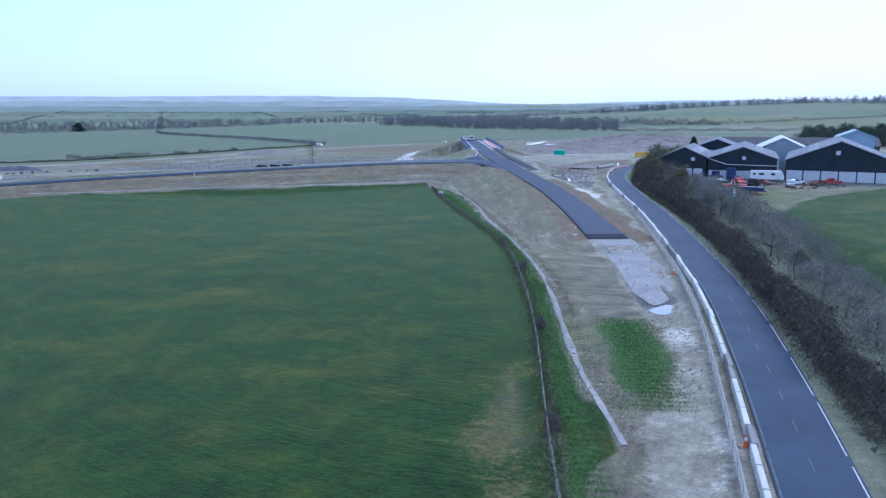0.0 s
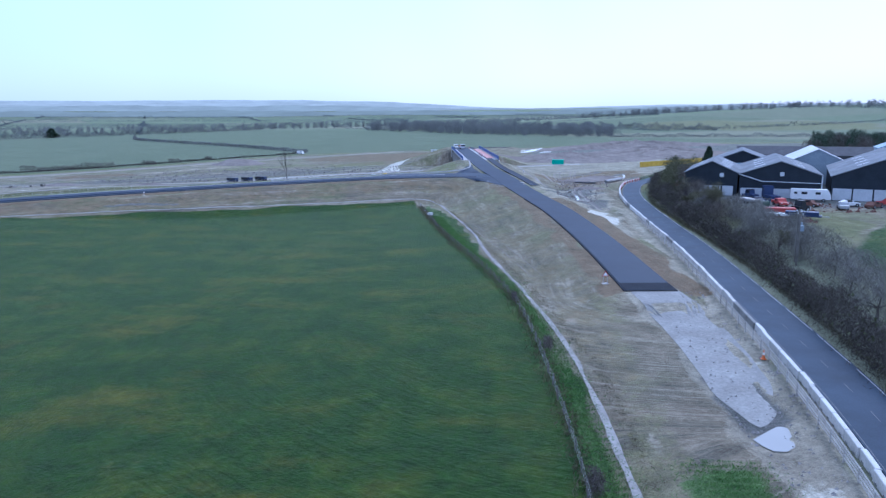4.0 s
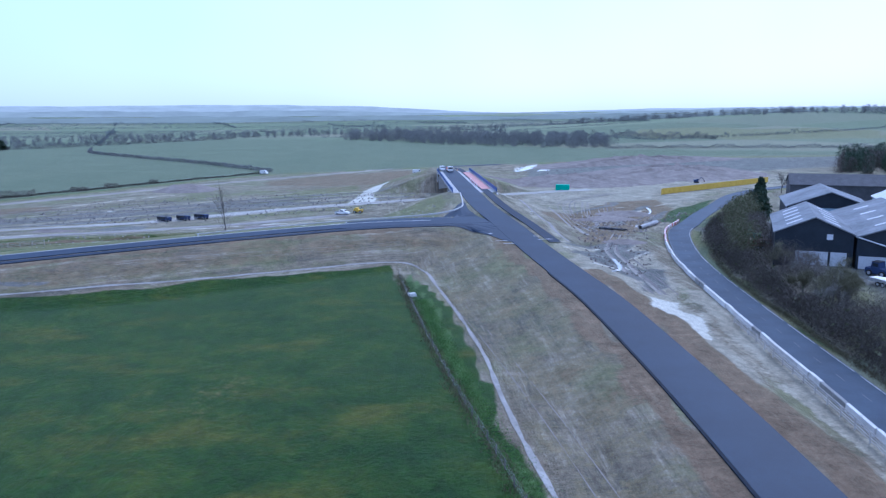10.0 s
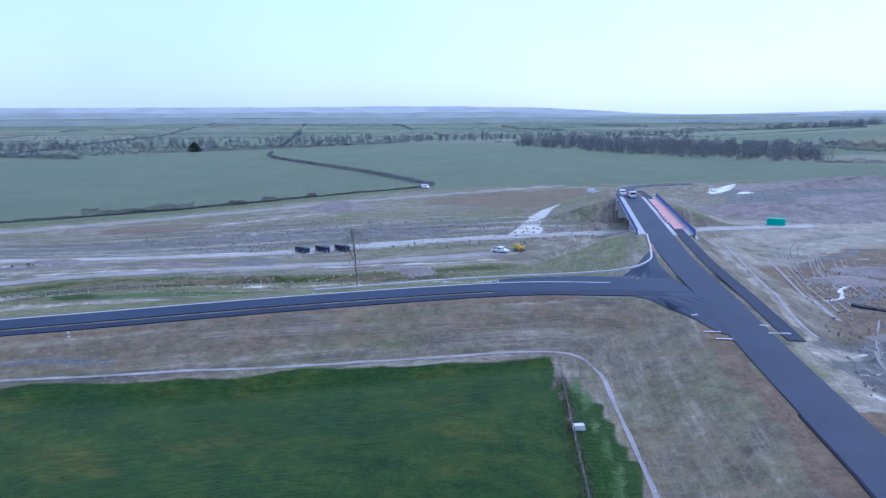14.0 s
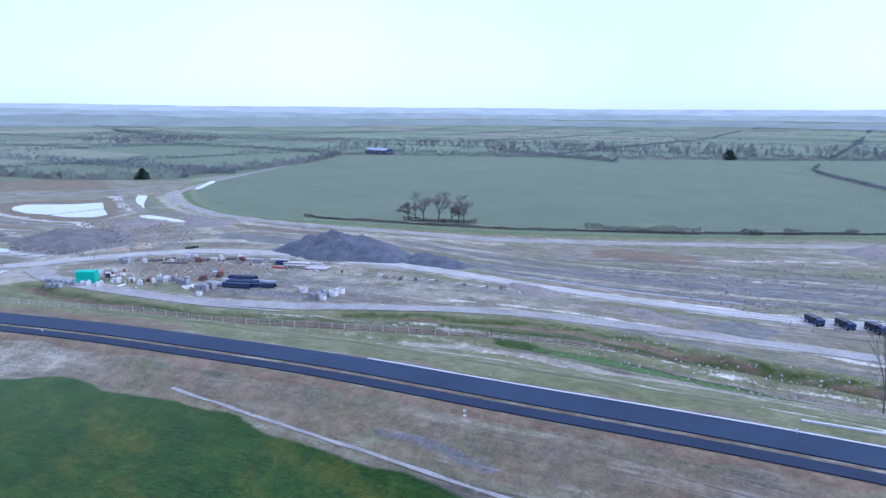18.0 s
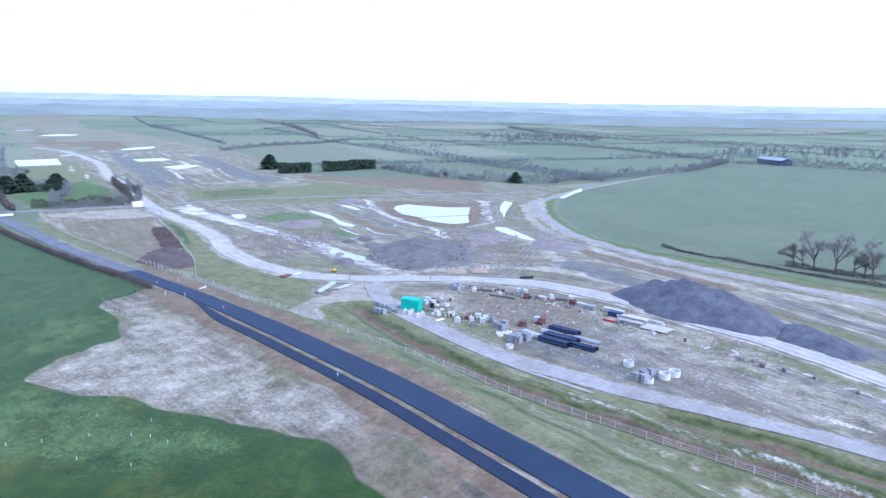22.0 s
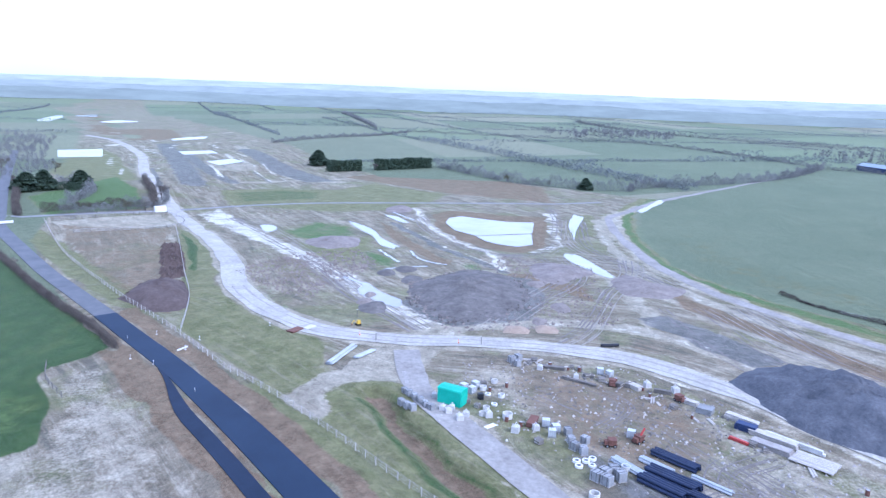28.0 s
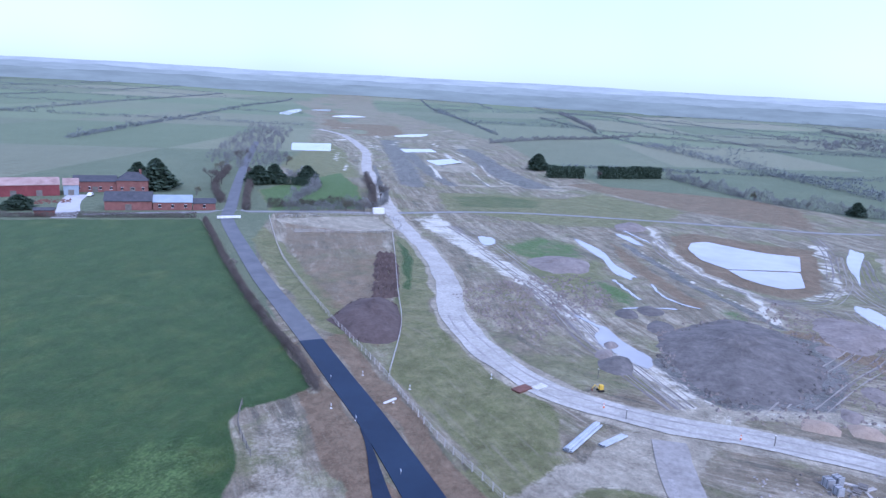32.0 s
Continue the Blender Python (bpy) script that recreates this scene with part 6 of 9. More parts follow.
for k, o in enumerate(PUDDLES):
    tagged(patch("puddle", o, WATER, 0.08, False, 4, 0.9, 0.05, k), "pale rainwater puddle on the mud", "puddle", kind="structure")
for k, o in enumerate(STREAMS):
    tagged(ribbon("wet_streak", spline([(*p, 0) for p in o], 1.0), -0.55, 0.55, WATER, 0.09, ragged=0.3, seed=150 + k, cross=3), "thin stream of rainwater running over the mud", "puddle", kind="structure")
GRAVEL = plain("rolled_grey_gravel", (0.235, 0.225, 0.205), (0.34, 0.33, 0.305), 0.25, 0.95, fine=3.0, bumps=0.6, dist=0.06)
tagged(patch("gravel_bed", [(21.4, 140.5), (28, 141.4), (28.8, 132), (28.7, 123.5), (27.9, 114), (26.9, 107), (25, 101), (22.4, 98), (21.2, 104.7), (21.7, 113), (22, 121), (21.8, 131)], GRAVEL, 0.04, False, 6, 1.2, 0.012, 31, straight=True), "rolled grey gravel bed for the road still to be laid", "gravel bed", kind="structure")
GREYSTONE = plain("crushed_grey_stone", (0.060, 0.066, 0.078), (0.125, 0.13, 0.142), 0.3, 0.95, fine=1.6, bumps=0.8, dist=0.3)
DARKSOIL = plain("dark_topsoil", (0.075, 0.055, 0.048), (0.125, 0.095, 0.082), 0.3, 0.95, fine=1.4, bumps=0.8, dist=0.3)
CLAY = plain("heaped_clay", (0.16, 0.135, 0.115), (0.27, 0.235, 0.205), 0.2, 0.95, fine=1.2, bumps=0.8, dist=0.3)


DARKCLAY = plain("damp_dark_clay", (0.085, 0.078, 0.070), (0.175, 0.16, 0.144), 0.22, 0.95, fine=1.0, bumps=0.8, dist=0.3)


def heap(outline, mat, h, label, seed, sharp=0.9):
    return tagged(patch("spoil_mound", outline, mat, -0.05, False, 9, 2.5, 0.03, seed, lambda u: h * (1 - (1 - u) ** 1.6) ** sharp), label, "mound")


heap([(-228, 261), (-208, 266), (-197, 277), (-191, 287), (-205, 297), (-222, 292), (-237, 282), (-237, 270)], GREYSTONE, 5.6, "long stockpile of crushed grey stone beside the haul road", 1)
heap([(-190, 287), (-178, 297), (-186, 305), (-204, 298)], GREYSTONE, 2.4, "low stockpile of grey stone beside the haul road", 2)
heap([(-266, 122), (-285, 121), (-285, 131), (-262, 141), (-256, 135)], DARKSOIL, 2.6, "dark brown topsoil heap inside the fence", 3)
for k, (x, y, r, h) in enumerate(((-318, 238, 13, 1.4), (-360, 160, 12, 1.6), (-130, 440, 14, 3.0), (-150, 300, 6, 1.0), (60, 460, 30, 4.0), (110, 500, 40, 5.0),
                                  (38, 272, 4, 0.7), (46, 330, 8, 1.4), (55, 345, 9, 1.2), (-62, 322, 6, 0.7), (-120, 308, 5, 0.8), (-300, 262, 12, 1.4), (-455, 176, 10, 1.4))):
    g = np.random.default_rng(k)
    heap([(x + r * math.cos(a) * g.uniform(0.7, 1.3) * 1.3, y + r * math.sin(a) * g.uniform(0.6, 1.1)) for a in np.linspace(0, 5.6, 8)], CLAY, h, "rounded mound of dug clay on the works", 20 + k, 1.1)
heap([(-266, 199), (-291, 193), (-310, 204), (-318, 214), (-306, 224), (-288, 228), (-268, 222), (-258, 209)], DARKCLAY, 2.6, "broad low mound of dark dug clay", 40, 1.2)
for k in range(14):
    # lumps and furrows on the broad mound and the churned ground beside it
    g = np.random.default_rng(70 + k)
    x, y, r = -300 + g.uniform(-28, 38), 205 + g.uniform(-22, 30), g.uniform(1.6, 4.0)
    heap([(x + r * math.cos(a) * 1.7 * g.uniform(0.8, 1.2), y + r * math.sin(a) * g.uniform(0.7, 1.2)) for a in np.linspace(0, 5.4, 7)], DARKCLAY if k % 2 else CLAY, g.uniform(0.5, 1.1), "small lump of tipped clay", 80 + k, 1.0)

# ---- loose rubble and clods, too many to count ----
STONE = plain("broken_stone", (0.22, 0.2, 0.18), (0.42, 0.39, 0.36), 0.4, 0.95)


STONE_DULL = plain("muddy_stone", (0.15, 0.135, 0.12), (0.28, 0.26, 0.24), 0.3, 0.95)


def rubble(name, outline, count, size, mat, label, seed):
    g = np.random.default_rng(seed)
    p = np.array(outline, float)
    xy = g.uniform(p.min(0), p.max(0), (count * 5, 2))
    xy = xy[inside(xy[:, 0], xy[:, 1], outline) > 0][:count]
    z = ground_z(xy[:, 0], xy[:, 1])
    s = size * g.uniform(0.4, 1.6, (len(xy), 1, 1)) * (1, 1, 0.7)
    o = np.array([(1, 0, -.2), (-.5, .85, -.2), (-.5, -.85, -.2), (0.1, 0, 1)])
    a = g.uniform(0, 6.28, len(xy))
    R = np.zeros((len(xy), 3, 3))
    R[:, 0, 0], R[:, 0, 1], R[:, 1, 0], R[:, 1, 1], R[:, 2, 2] = np.cos(a), -np.sin(a), np.sin(a), np.cos(a), 1
    q = np.einsum("nij,kj->nki", R, o) * s * g.uniform(0.6, 1.4, (len(xy), 4, 1)) + np.stack([xy[:, 0], xy[:, 1], z], 1)[:, None]
    t = np.concatenate([q[:, [0, 1, 3]], q[:, [1, 2, 3]], q[:, [2, 0, 3]]])
    return tagged(new(name, tri_mesh(name, t, mat)), label, "rubble", kind="stuff")


rubble("rubble", [(-338, 103), (-342, 107), (-318, 118), (-290, 129), (-287, 124), (-312, 113)], 620, 0.95, DARKSOIL, "long row of dark broken spoil along the fence", 7)
rubble("rubble", [(-266, 122), (-285, 121), (-285, 131), (-262, 141), (-256, 135)], 500, 0.6, DARKSOIL, "dark clods round the topsoil heap", 8)
rubble("rubble", [(-274, 193), (-295, 197), (-310, 205), (-314, 214), (-300, 228), (-270, 226), (-256, 206)], 900, 0.6, DARKCLAY, "clods of dug clay over the broad mound", 9)
rubble("rubble", [(-300, 140), (-330, 150), (-350, 170), (-320, 182), (-292, 174), (-270, 168)], 1100, 0.5, CLAY, "clods on the rough ground by the haul road", 10)
rubble("rubble", [(24, 240), (30, 300), (36, 340), (60, 350), (75, 330), (50, 296), (42, 265), (34, 235)], 700, 0.34, CLAY, "clods of brown clay strewn over churned mud", 1)
rubble("rubble", [(-100, 330), (-20, 380), (10, 420), (-60, 420), (-150, 400), (-170, 340)], 1200, 0.45, STONE_DULL, "clods and broken stone on the works floor", 2)
rubble("rubble", [(-250, 207), (-268, 196), (-300, 192), (-320, 212), (-345, 225), (-330, 252), (-262, 248)], 1500, 0.45, CLAY, "clods and broken stone on churned clay", 3)
rubble("rubble", [(20.6, 84), (21, 105), (22, 120), (28, 140), (31, 140), (29, 110), (24, 80), (18, 50)], 500, 0.16, STONE, "scattered stones beside the gravel", 4)
rubble("rubble", [(-232, 206), (-205, 215), (-170, 243), (-150, 266), (-180, 284), (-212, 262), (-234, 240)], 900, 0.3, STONE, "stones trodden into the storage yard", 5)
rubble("rubble", [(-60, 285), (-8, 302), (-8, 330), (-50, 325), (-110, 290), (-110, 272)], 900, 0.3, STONE, "stones beside the new bank", 6)

# ---- bridge ----
CONC = plain("bridge_concrete", (0.36, 0.355, 0.345), (0.5, 0.49, 0.475), 0.4, 0.85)
BLUE = plain("blue_painted_steel", (0.03, 0.08, 0.26), (0.05, 0.12, 0.34), 0.6, 0.5, 0.1)
bridge = thing("road_bridge", (0, 388), 0, "new concrete road bridge with blue steel parapets", "bridge", z=0)
dl = main_line[[i for i, p in enumerate(main_line) if 343 < p[1] < 436]]
dk = Geo()
sd = sides(dl)
for i in range(len(dl) - 1):
    for (o1, o2, z1, z2) in ((-6.2, 9.4, -0.05, -1.3),):
        q = [(dl[j, 0] + sd[j, 0] * o, dl[j, 1] + sd[j, 1] * o - 388, dl[j, 2] + z) for j in (i, i + 1) for o, z in ((o1, z1), (o2, z1), (o2 - 1.2, z2), (o1 + 1.2, z2))]
        dk.raw(q, [(0, 1, 5, 4), (1, 2, 6, 5), (2, 3, 7, 6), (3, 0, 4, 7)])
part("deck", dk, CONC, bridge)
ang = math.atan2(dl[-1, 1] - dl[0, 1], dl[-1, 0] - dl[0, 0]) - math.pi / 2
for y, w in ((352, 2.4), (422, 2.4)):
    x = float(np.interp(y, dl[:, 1], dl[:, 0]))
    part("abutment", Geo().box((x + 1.6, y - 388, -1.2), (15.4, w, 7.2), ang), CONC, bridge)
    for o in (-6.6, 9.8):
        part("wing_wall", Geo().extrude([(0, -4.6), (11, -1.0), (11, 3.3), (0, 3.4)] if y > 400 else [(0, -4.6), (0, 3.4), (-11, 3.2), (-11, -1.0)], 0.5, Matrix.Translation((x + o, y - 388, 0)) @ Euler((0, 0, math.pi / 2)).to_matrix().to_4x4()), CONC, bridge)
x = float(np.interp(387, dl[:, 1], dl[:, 0]))
for o in (-4, 1.5, 7):
    part("pier", Geo().bar((x + o, -1, -5), (x + o, -1, 2.3), 0.6, 0.6, 12), CONC, bridge)
part("crosshead", Geo().box((x + 1.5, -1, 1.9), (14.5, 1.6, 0.9), ang), CONC, bridge)
for o in (-5.9, 9.1):
    pl = Geo()
    for i in range(len(dl) - 1):
        q = [(dl[j, 0] + sd[j, 0] * (o + e), dl[j, 1] + sd[j, 1] * (o + e) - 388, dl[j, 2] + z) for j in (i, i + 1) for e, z in ((-0.28, 0.0), (0.28, 0.0), (0.28, 0.35), (-0.28, 0.35))]
        pl.raw(q, [(0, 1, 5, 4), (1, 2, 6, 5), (2, 3, 7, 6), (3, 0, 4, 7)])
    part("parapet_plinth", pl, CONC, bridge, "pale concrete parapet plinth")
    rail = part("parapet", Geo().box((0, 0, -30), (0.01, 0.01, 0.01)), BLUE, bridge, "solid blue steel parapet")
    pg = Geo()
    for i in range(len(dl) - 1):
        q = [(dl[j, 0] + sd[j, 0] * (o + e), dl[j, 1] + sd[j, 1] * (o + e) - 388, dl[j, 2] + z) for j in (i, i + 1) for e, z in ((-0.05, 0.35), (0.05, 0.35), (0.05, 1.5), (-0.05, 1.5))]
        pg.raw(q, [(0, 1, 5, 4), (1, 2, 6, 5), (2, 3, 7, 6), (3, 0, 4, 7)])
    rail.data = pg.mesh("parapet", BLUE)
    post = Geo().box((0, 0, 0.8), (0.16, 0.16, 1.6)).mesh("post", BLUE)
    for j in range(0, len(dl), 1):
        part("post", post, None, rail).location = (dl[j, 0] + sd[j, 0] * o, dl[j, 1] + sd[j, 1] * o - 388, dl[j, 2])
pk = main_line[[i for i, p in enumerate(main_line) if 352 < p[1] < 430]]
tagged(ribbon("footway", pk, 5.2, 8.4, PINK, 0.10, True), "pink-surfaced footway on the bridge", "footway", kind="structure")
# kerbs round the junction
kerb_line = spline([(-64, 271, 2.5), (-39, 286, 2.5), (-16, 296.5, 2.55), (-6, 302, 2.7), (-0.6, 311, 2.95), (0.2, 322, 3.2), (-0.2, 345, 3.5)], 2)
tagged(ribbon("kerb", kerb_line, -0.15, 0.25, KERB, 0.16, True, thick=0.35, cross=2), "pale new concrete kerb round the junction", "kerb", kind="structure")
tagged(ribbon("kerb", link_line[4:34], 3.0, 3.4, KERB, 0.10, True, thick=0.3, cross=2), "pale concrete kerb along the link road", "kerb", kind="structure")
for x, y, a, le in ((7.9, 262.6, 84, 2.6), (18.0, 264, 80, 3.4), (9.4, 259.5, 84, 2.6), (16.4, 267.5, 110, 1.6), (6.0, 271, 60, 1.2)):
    d = np.array([math.sin(math.radians(a)), math.cos(math.radians(a))])
    n_ = np.array([-d[1], d[0]])
    zz = float(ground_z(x, y)) + 0.19
    tagged(mesh_object("road_marking", [(*(np.array([x, y]) + d * le * i + n_ * 0.22 * j), zz) for i, j in ((-.5, -1), (.5, -1), (.5, 1), (-.5, 1))], [(0, 1, 2, 3)], MARK), "fresh white paint bar", "road marking", kind="structure")

# ---- barriers along the old road ----
BARRIER = plain("cast_concrete", (0.5, 0.49, 0.46), (0.66, 0.645, 0.61), 0.5, 0.9, per_piece=0.25)
BARRIER_DARK = plain("weathered_concrete", (0.2, 0.2, 0.19), (0.3, 0.295, 0.28), 0.5, 0.9)
RED = plain("red_plastic", (0.36, 0.05, 0.045), (0.46, 0.075, 0.06), 0.8, 0.5)
WHITE = plain("white_plastic", (0.68, 0.68, 0.67), (0.8, 0.8, 0.79), 0.8, 0.5)
prof = [(-0.22, 0.07), (-0.22, 0.0), (0.22, 0.0), (0.22, 0.07), (0.2, 0.8), (0.14, 0.84), (-0.14, 0.84), (-0.2, 0.8)]


def barrier_proto(mat, label, name, group, length=2.9):
    ob = new(name)
    part("body", Geo().extrude(prof, length), mat, ob)
    for y in (-0.8, 0.8):
        part("lifting_slot", Geo().box((0, y, 0.08), (0.5, 0.42, 0.15)), BARRIER_DARK, ob)
    return tagged(ob, label, "barrier", group)


cb = barrier_proto(BARRIER, "pale precast concrete road barrier unit", "concrete_barrier", "barriers along the old road")
db = barrier_proto(BARRIER_DARK, "dark weathered concrete barrier unit", "concrete_barrier", "barriers along the old road")
rb = barrier_proto(RED, "red water-filled plastic road barrier", "plastic_barrier", "barriers round the bend", 1.5)
wb = barrier_proto(WHITE, "white water-filled plastic road barrier", "plastic_barrier", "barriers round the bend", 1.5)
seg = np.r_[0, np.cumsum(np.linalg.norm(np.diff(old_line[:, :2], axis=0), axis=1))]
osd = sides(old_line)
fresh = {cb: True, db: True, rb: True, wb: True}
s, k = 62.0, 0
while s < 336:
    x, y = np.interp(s, seg, old_line[:, 0]), np.interp(s, seg, old_line[:, 1])
    ox, oy = np.interp(s, seg, osd[:, 0]), np.interp(s, seg, osd[:, 1])
    off = -3.5 + (0.12 if k % 5 == 2 else 0)
    bend = y > 268
    kind = (rb if k % 2 else wb) if bend else (db if (k % 17 in (11, 12) or k % 23 == 7) else cb)
    m = placed(x + ox * off, y + oy * off, math.degrees(math.atan2(oy, ox)))
    if fresh[kind]:
        kind.matrix_basis, fresh[kind] = m, False
    else:
        copy_thing(kind, m)
    s += 1.65 if bend else 3.05
    k += 1
# cones and a red lamp on the barrier line
ORANGE = plain("orange_plastic", (0.62, 0.14, 0.04), (0.7, 0.2, 0.06), 1, 0.5)
cone = new("traffic_cone")
part("base", Geo().box((0, 0, 0.03), (0.45, 0.45, 0.06)), ORANGE, cone)
cc = part("cone", Geo().bar((0, 0, 0.06), (0, 0, 0.98), 0.17, 0.03, 10), ORANGE, cone)
part("band", Geo().bar((0, 0, 0.45), (0, 0, 0.7), 0.118, 0.085, 10), WHITE, cc)
tagged(cone, "orange traffic cone with a white band", "cone", "cones")
cone.matrix_basis = placed(19.8, 61)
for x, y in ((28.6, 113), (-3, 440), (0, 443), (-246, 186), (-243.5, 208)):
    copy_thing(cone, placed(x, y))

# ---- fences ----
TIMBER = plain("pale_fence_timber", (0.36, 0.33, 0.29), (0.5, 0.47, 0.42), 0.8, 0.9, per_piece=0.2)
WIRE = plain("galvanised_wire", (0.4, 0.4, 0.4), (0.55, 0.55, 0.55), 1, 0.6, 0.4)
OLDWOOD = plain("grey_old_timber", (0.12, 0.11, 0.095), (0.2, 0.185, 0.165), 1, 0.9, per_piece=0.2)


def fence(nodes, spacing, height, rails, mat, railmat, label, rail_size=0.09, post_size=0.11, lean=0.0, seed=0):
    g = np.random.default_rng(seed)
    ln = spline([(*p, 0.0) for p in nodes], 2.0)
    sg = np.r_[0, np.cumsum(np.linalg.norm(np.diff(ln[:, :2], axis=0), axis=1))]
    n = int(sg[-1] / spacing) + 1
    x = np.interp(np.arange(n) * spacing, sg, ln[:, 0])
    y = np.interp(np.arange(n) * spacing, sg, ln[:, 1])
    z = ground_z(x, y)
    ob = thing("fence", (x[0], y[0]), 0, label, "fence")
    z0 = ob.location.z
    pm = Geo().box((0, 0, height / 2 - 0.1), (post_size, post_size, height + 0.2)).mesh("post", mat)
    for i in range(n):
        q = part("post", pm, None, ob)
        q.location = (x[i] - x[0], y[i] - y[0], z[i] - z0)
        q.rotation_euler = (g.normal(0, lean), g.normal(0, lean), math.atan2(y[min(i + 1, n - 1)] - y[max(i - 1, 0)], x[min(i + 1, n - 1)] - x[max(i - 1, 0)]))
    for h in rails:
        r = Geo()
        for i in range(n - 1):
            r.bar((x[i] - x[0], y[i] - y[0], z[i] - z0 + h), (x[i + 1] - x[0], y[i + 1] - y[0], z[i + 1] - z0 + h), rail_size / 2, None, 4)
        part("rail", r, railmat, ob)
    return ob


off_line = old_line.copy()
off_line[:, :2] += osd * -4.75
fence([tuple(p[:2]) for p in off_line[15:58:4]], 3.0, 1.15, (0.3, 0.58, 0.85, 1.1), TIMBER, TIMBER, "pale timber rail fence beside the barriers", 0.14, 0.14, 0.02)
fence([(6.0, 40), (6.3, 62), (7.2, 85), (7.3, 104), (5.9, 135), (1.7, 162), (-3, 185), (-8, 212), (-14.5, 250)], 3.2, 1.15, (0.35, 0.7, 1.05), OLDWOOD, WIRE, "old post and wire fence at the field edge", 0.014, 0.11, 0.06)
fence([(-366, 44), (-314.4, 81.3), (-274.5, 115.4), (-242.1, 146.1), (-222.3, 163.5), (-207, 180), (-178, 207), (-147.5, 236), (-121.6, 262), (-104, 277)], 2.6, 1.3, (0.35, 0.7, 1.05, 1.28), TIMBER, TIMBER, "long pale timber post and rail fence along the link road", 0.055, 0.12, 0.01)
fence([(-243, 147), (-270, 138.5), (-296, 127), (-340, 108), (-381, 90)], 3.0, 1.3, (0.4, 0.8, 1.2), TIMBER, WIRE, "pale post and wire fence round the grass plot", 0.05, 0.12, 0.01)
fence([(-221, 130), (-214, 134), (-206, 142)], 2.5, 1.2, (0.4, 0.8, 1.1), OLDWOOD, OLDWOOD, "short weathered rail fence at the field corner", 0.08)
fence([(-280, 309), (-252, 338), (-221, 390), (-193, 428), (-150, 492), (-116, 540)], 4.0, 1.2, (0.5, 1.0), OLDWOOD, WIRE, "thin field fence along the crop", 0.04)
fence([(-367, 47), (-409, 73), (-384, 90), (-349, 63)], 3.0, 1.4, (0.5, 1.0, 1.35), OLDWOOD, WIRE, "dark fence round the pale yard", 0.06)


# ---- wheel tracks pressed into the mud ----
RUT_DARK = plain("wet_rut_mud", (0.145, 0.128, 0.112), (0.21, 0.19, 0.17), 0.5, 0.8, fine=2.5)
RUT_PALE = plain("drying_rut_mud", (0.25, 0.23, 0.195), (0.32, 0.295, 0.255), 0.5, 0.9, fine=2.5)


def wheel_tracks(name, lines, mat, label, width=0.42, seed=1, lift=0.05):
    """Pairs of wheel marks along lines of (nodes, how many, spread), joined into one object; each mark fades out and comes back."""
    g = np.random.default_rng(seed)
    v, f = [], []
    for nodes, count, spread in lines:
        ln = spline([(*p, 0.0) for p in nodes], 1.6)
        sd_ = sides(ln)
        t = np.arange(len(ln))
        for c in range(count):
            up = lift + 0.003 * c + 0.02 * (nodes is not lines[0][0]) * (len(nodes) % 3)
            mid = g.uniform(-spread, spread) + 0.35 * spread * np.sin(t * g.uniform(0.01, 0.05) + g.uniform(0, 6))
            on = np.sin(t * g.uniform(0.03, 0.09) + g.uniform(0, 6)) > g.uniform(-0.9, 0.1)
            for side_ in (-0.95, 0.95):
                w = width * (0.75 + 0.35 * np.sin(t * 0.7 + g.uniform(0, 6))) / 2
                q = [ln[:, :2] + sd_ * (mid + side_ + k * w)[:, None] for k in (-1, 1)]
                z = [ground_z(a[:, 0], a[:, 1]) + up for a in q]
                for i in range(len(ln) - 1):
                    if on[i] and on[i + 1]:
                        n0 = len(v)
                        v += [(*q[0][i], z[0][i]), (*q[1][i], z[1][i]), (*q[1][i + 1], z[1][i + 1]), (*q[0][i + 1], z[0][i + 1])]
                        f.append((n0, n0 + 1, n0 + 2, n0 + 3))
    return tagged(mesh_object(name, v, f, mat), label, "tracks", kind="stuff")


YARD_WAYS = [([(-150, 268), (-168, 252), (-184, 250), (-196, 246), (-206, 240), (-212, 230), (-220, 222)], 5, 4.0), ([(-178, 268), (-176, 256), (-182, 246), (-192, 248), (-198, 256)], 5, 2.0), ([(-150, 276), (-172, 262), (-196, 250)], 4, 3.0),
             ([(-166, 262), (-160, 256), (-166, 246), (-178, 240), (-186, 246), (-180, 256)], 4, 1.8), ([(-205, 232), (-214, 238), (-222, 232), (-218, 222)], 3, 1.5), ([(-140, 290), (-158, 274), (-172, 258), (-178, 246)], 3, 3.5)]
MUD_WAYS = [([(-412, 107), (-380, 128), (-340, 151), (-306, 170), (-282, 182), (-266, 192), (-253, 201)], 6, 4.5), ([(-255, 214), (-280, 226), (-310, 240), (-345, 240)], 3, 9), ([(-447, 171), (-434, 187), (-406, 193), (-373, 205), (-347, 223), (-310, 238)], 3, 2.5),
            ([(-483, 256), (-444, 256), (-398, 251), (-374, 245), (-352, 236), (-345, 222)], 3, 3.0), ([(-240, 226), (-256, 238), (-290, 250), (-318, 262), (-345, 268)], 3, 3), ([(-300, 270), (-340, 262), (-380, 256), (-440, 262)], 4, 5),
            ([(-60, 392), (-110, 362), (-160, 330), (-200, 304), (-240, 282), (-280, 276)], 6, 12), ([(-20, 420), (-80, 400), (-140, 372), (-190, 340), (-226, 306)], 5, 10), ([(-110, 316), (-150, 288), (-172, 276)], 3, 3),
            ([(36, 290), (37, 320), (38, 350), (44, 385), (66, 410)], 3, 3), ([(44, 310), (47, 340), (54, 380)], 3, 4), ([(32.5, 222), (32.5, 240), (33.5, 262), (40, 284)], 3, 1.2)]
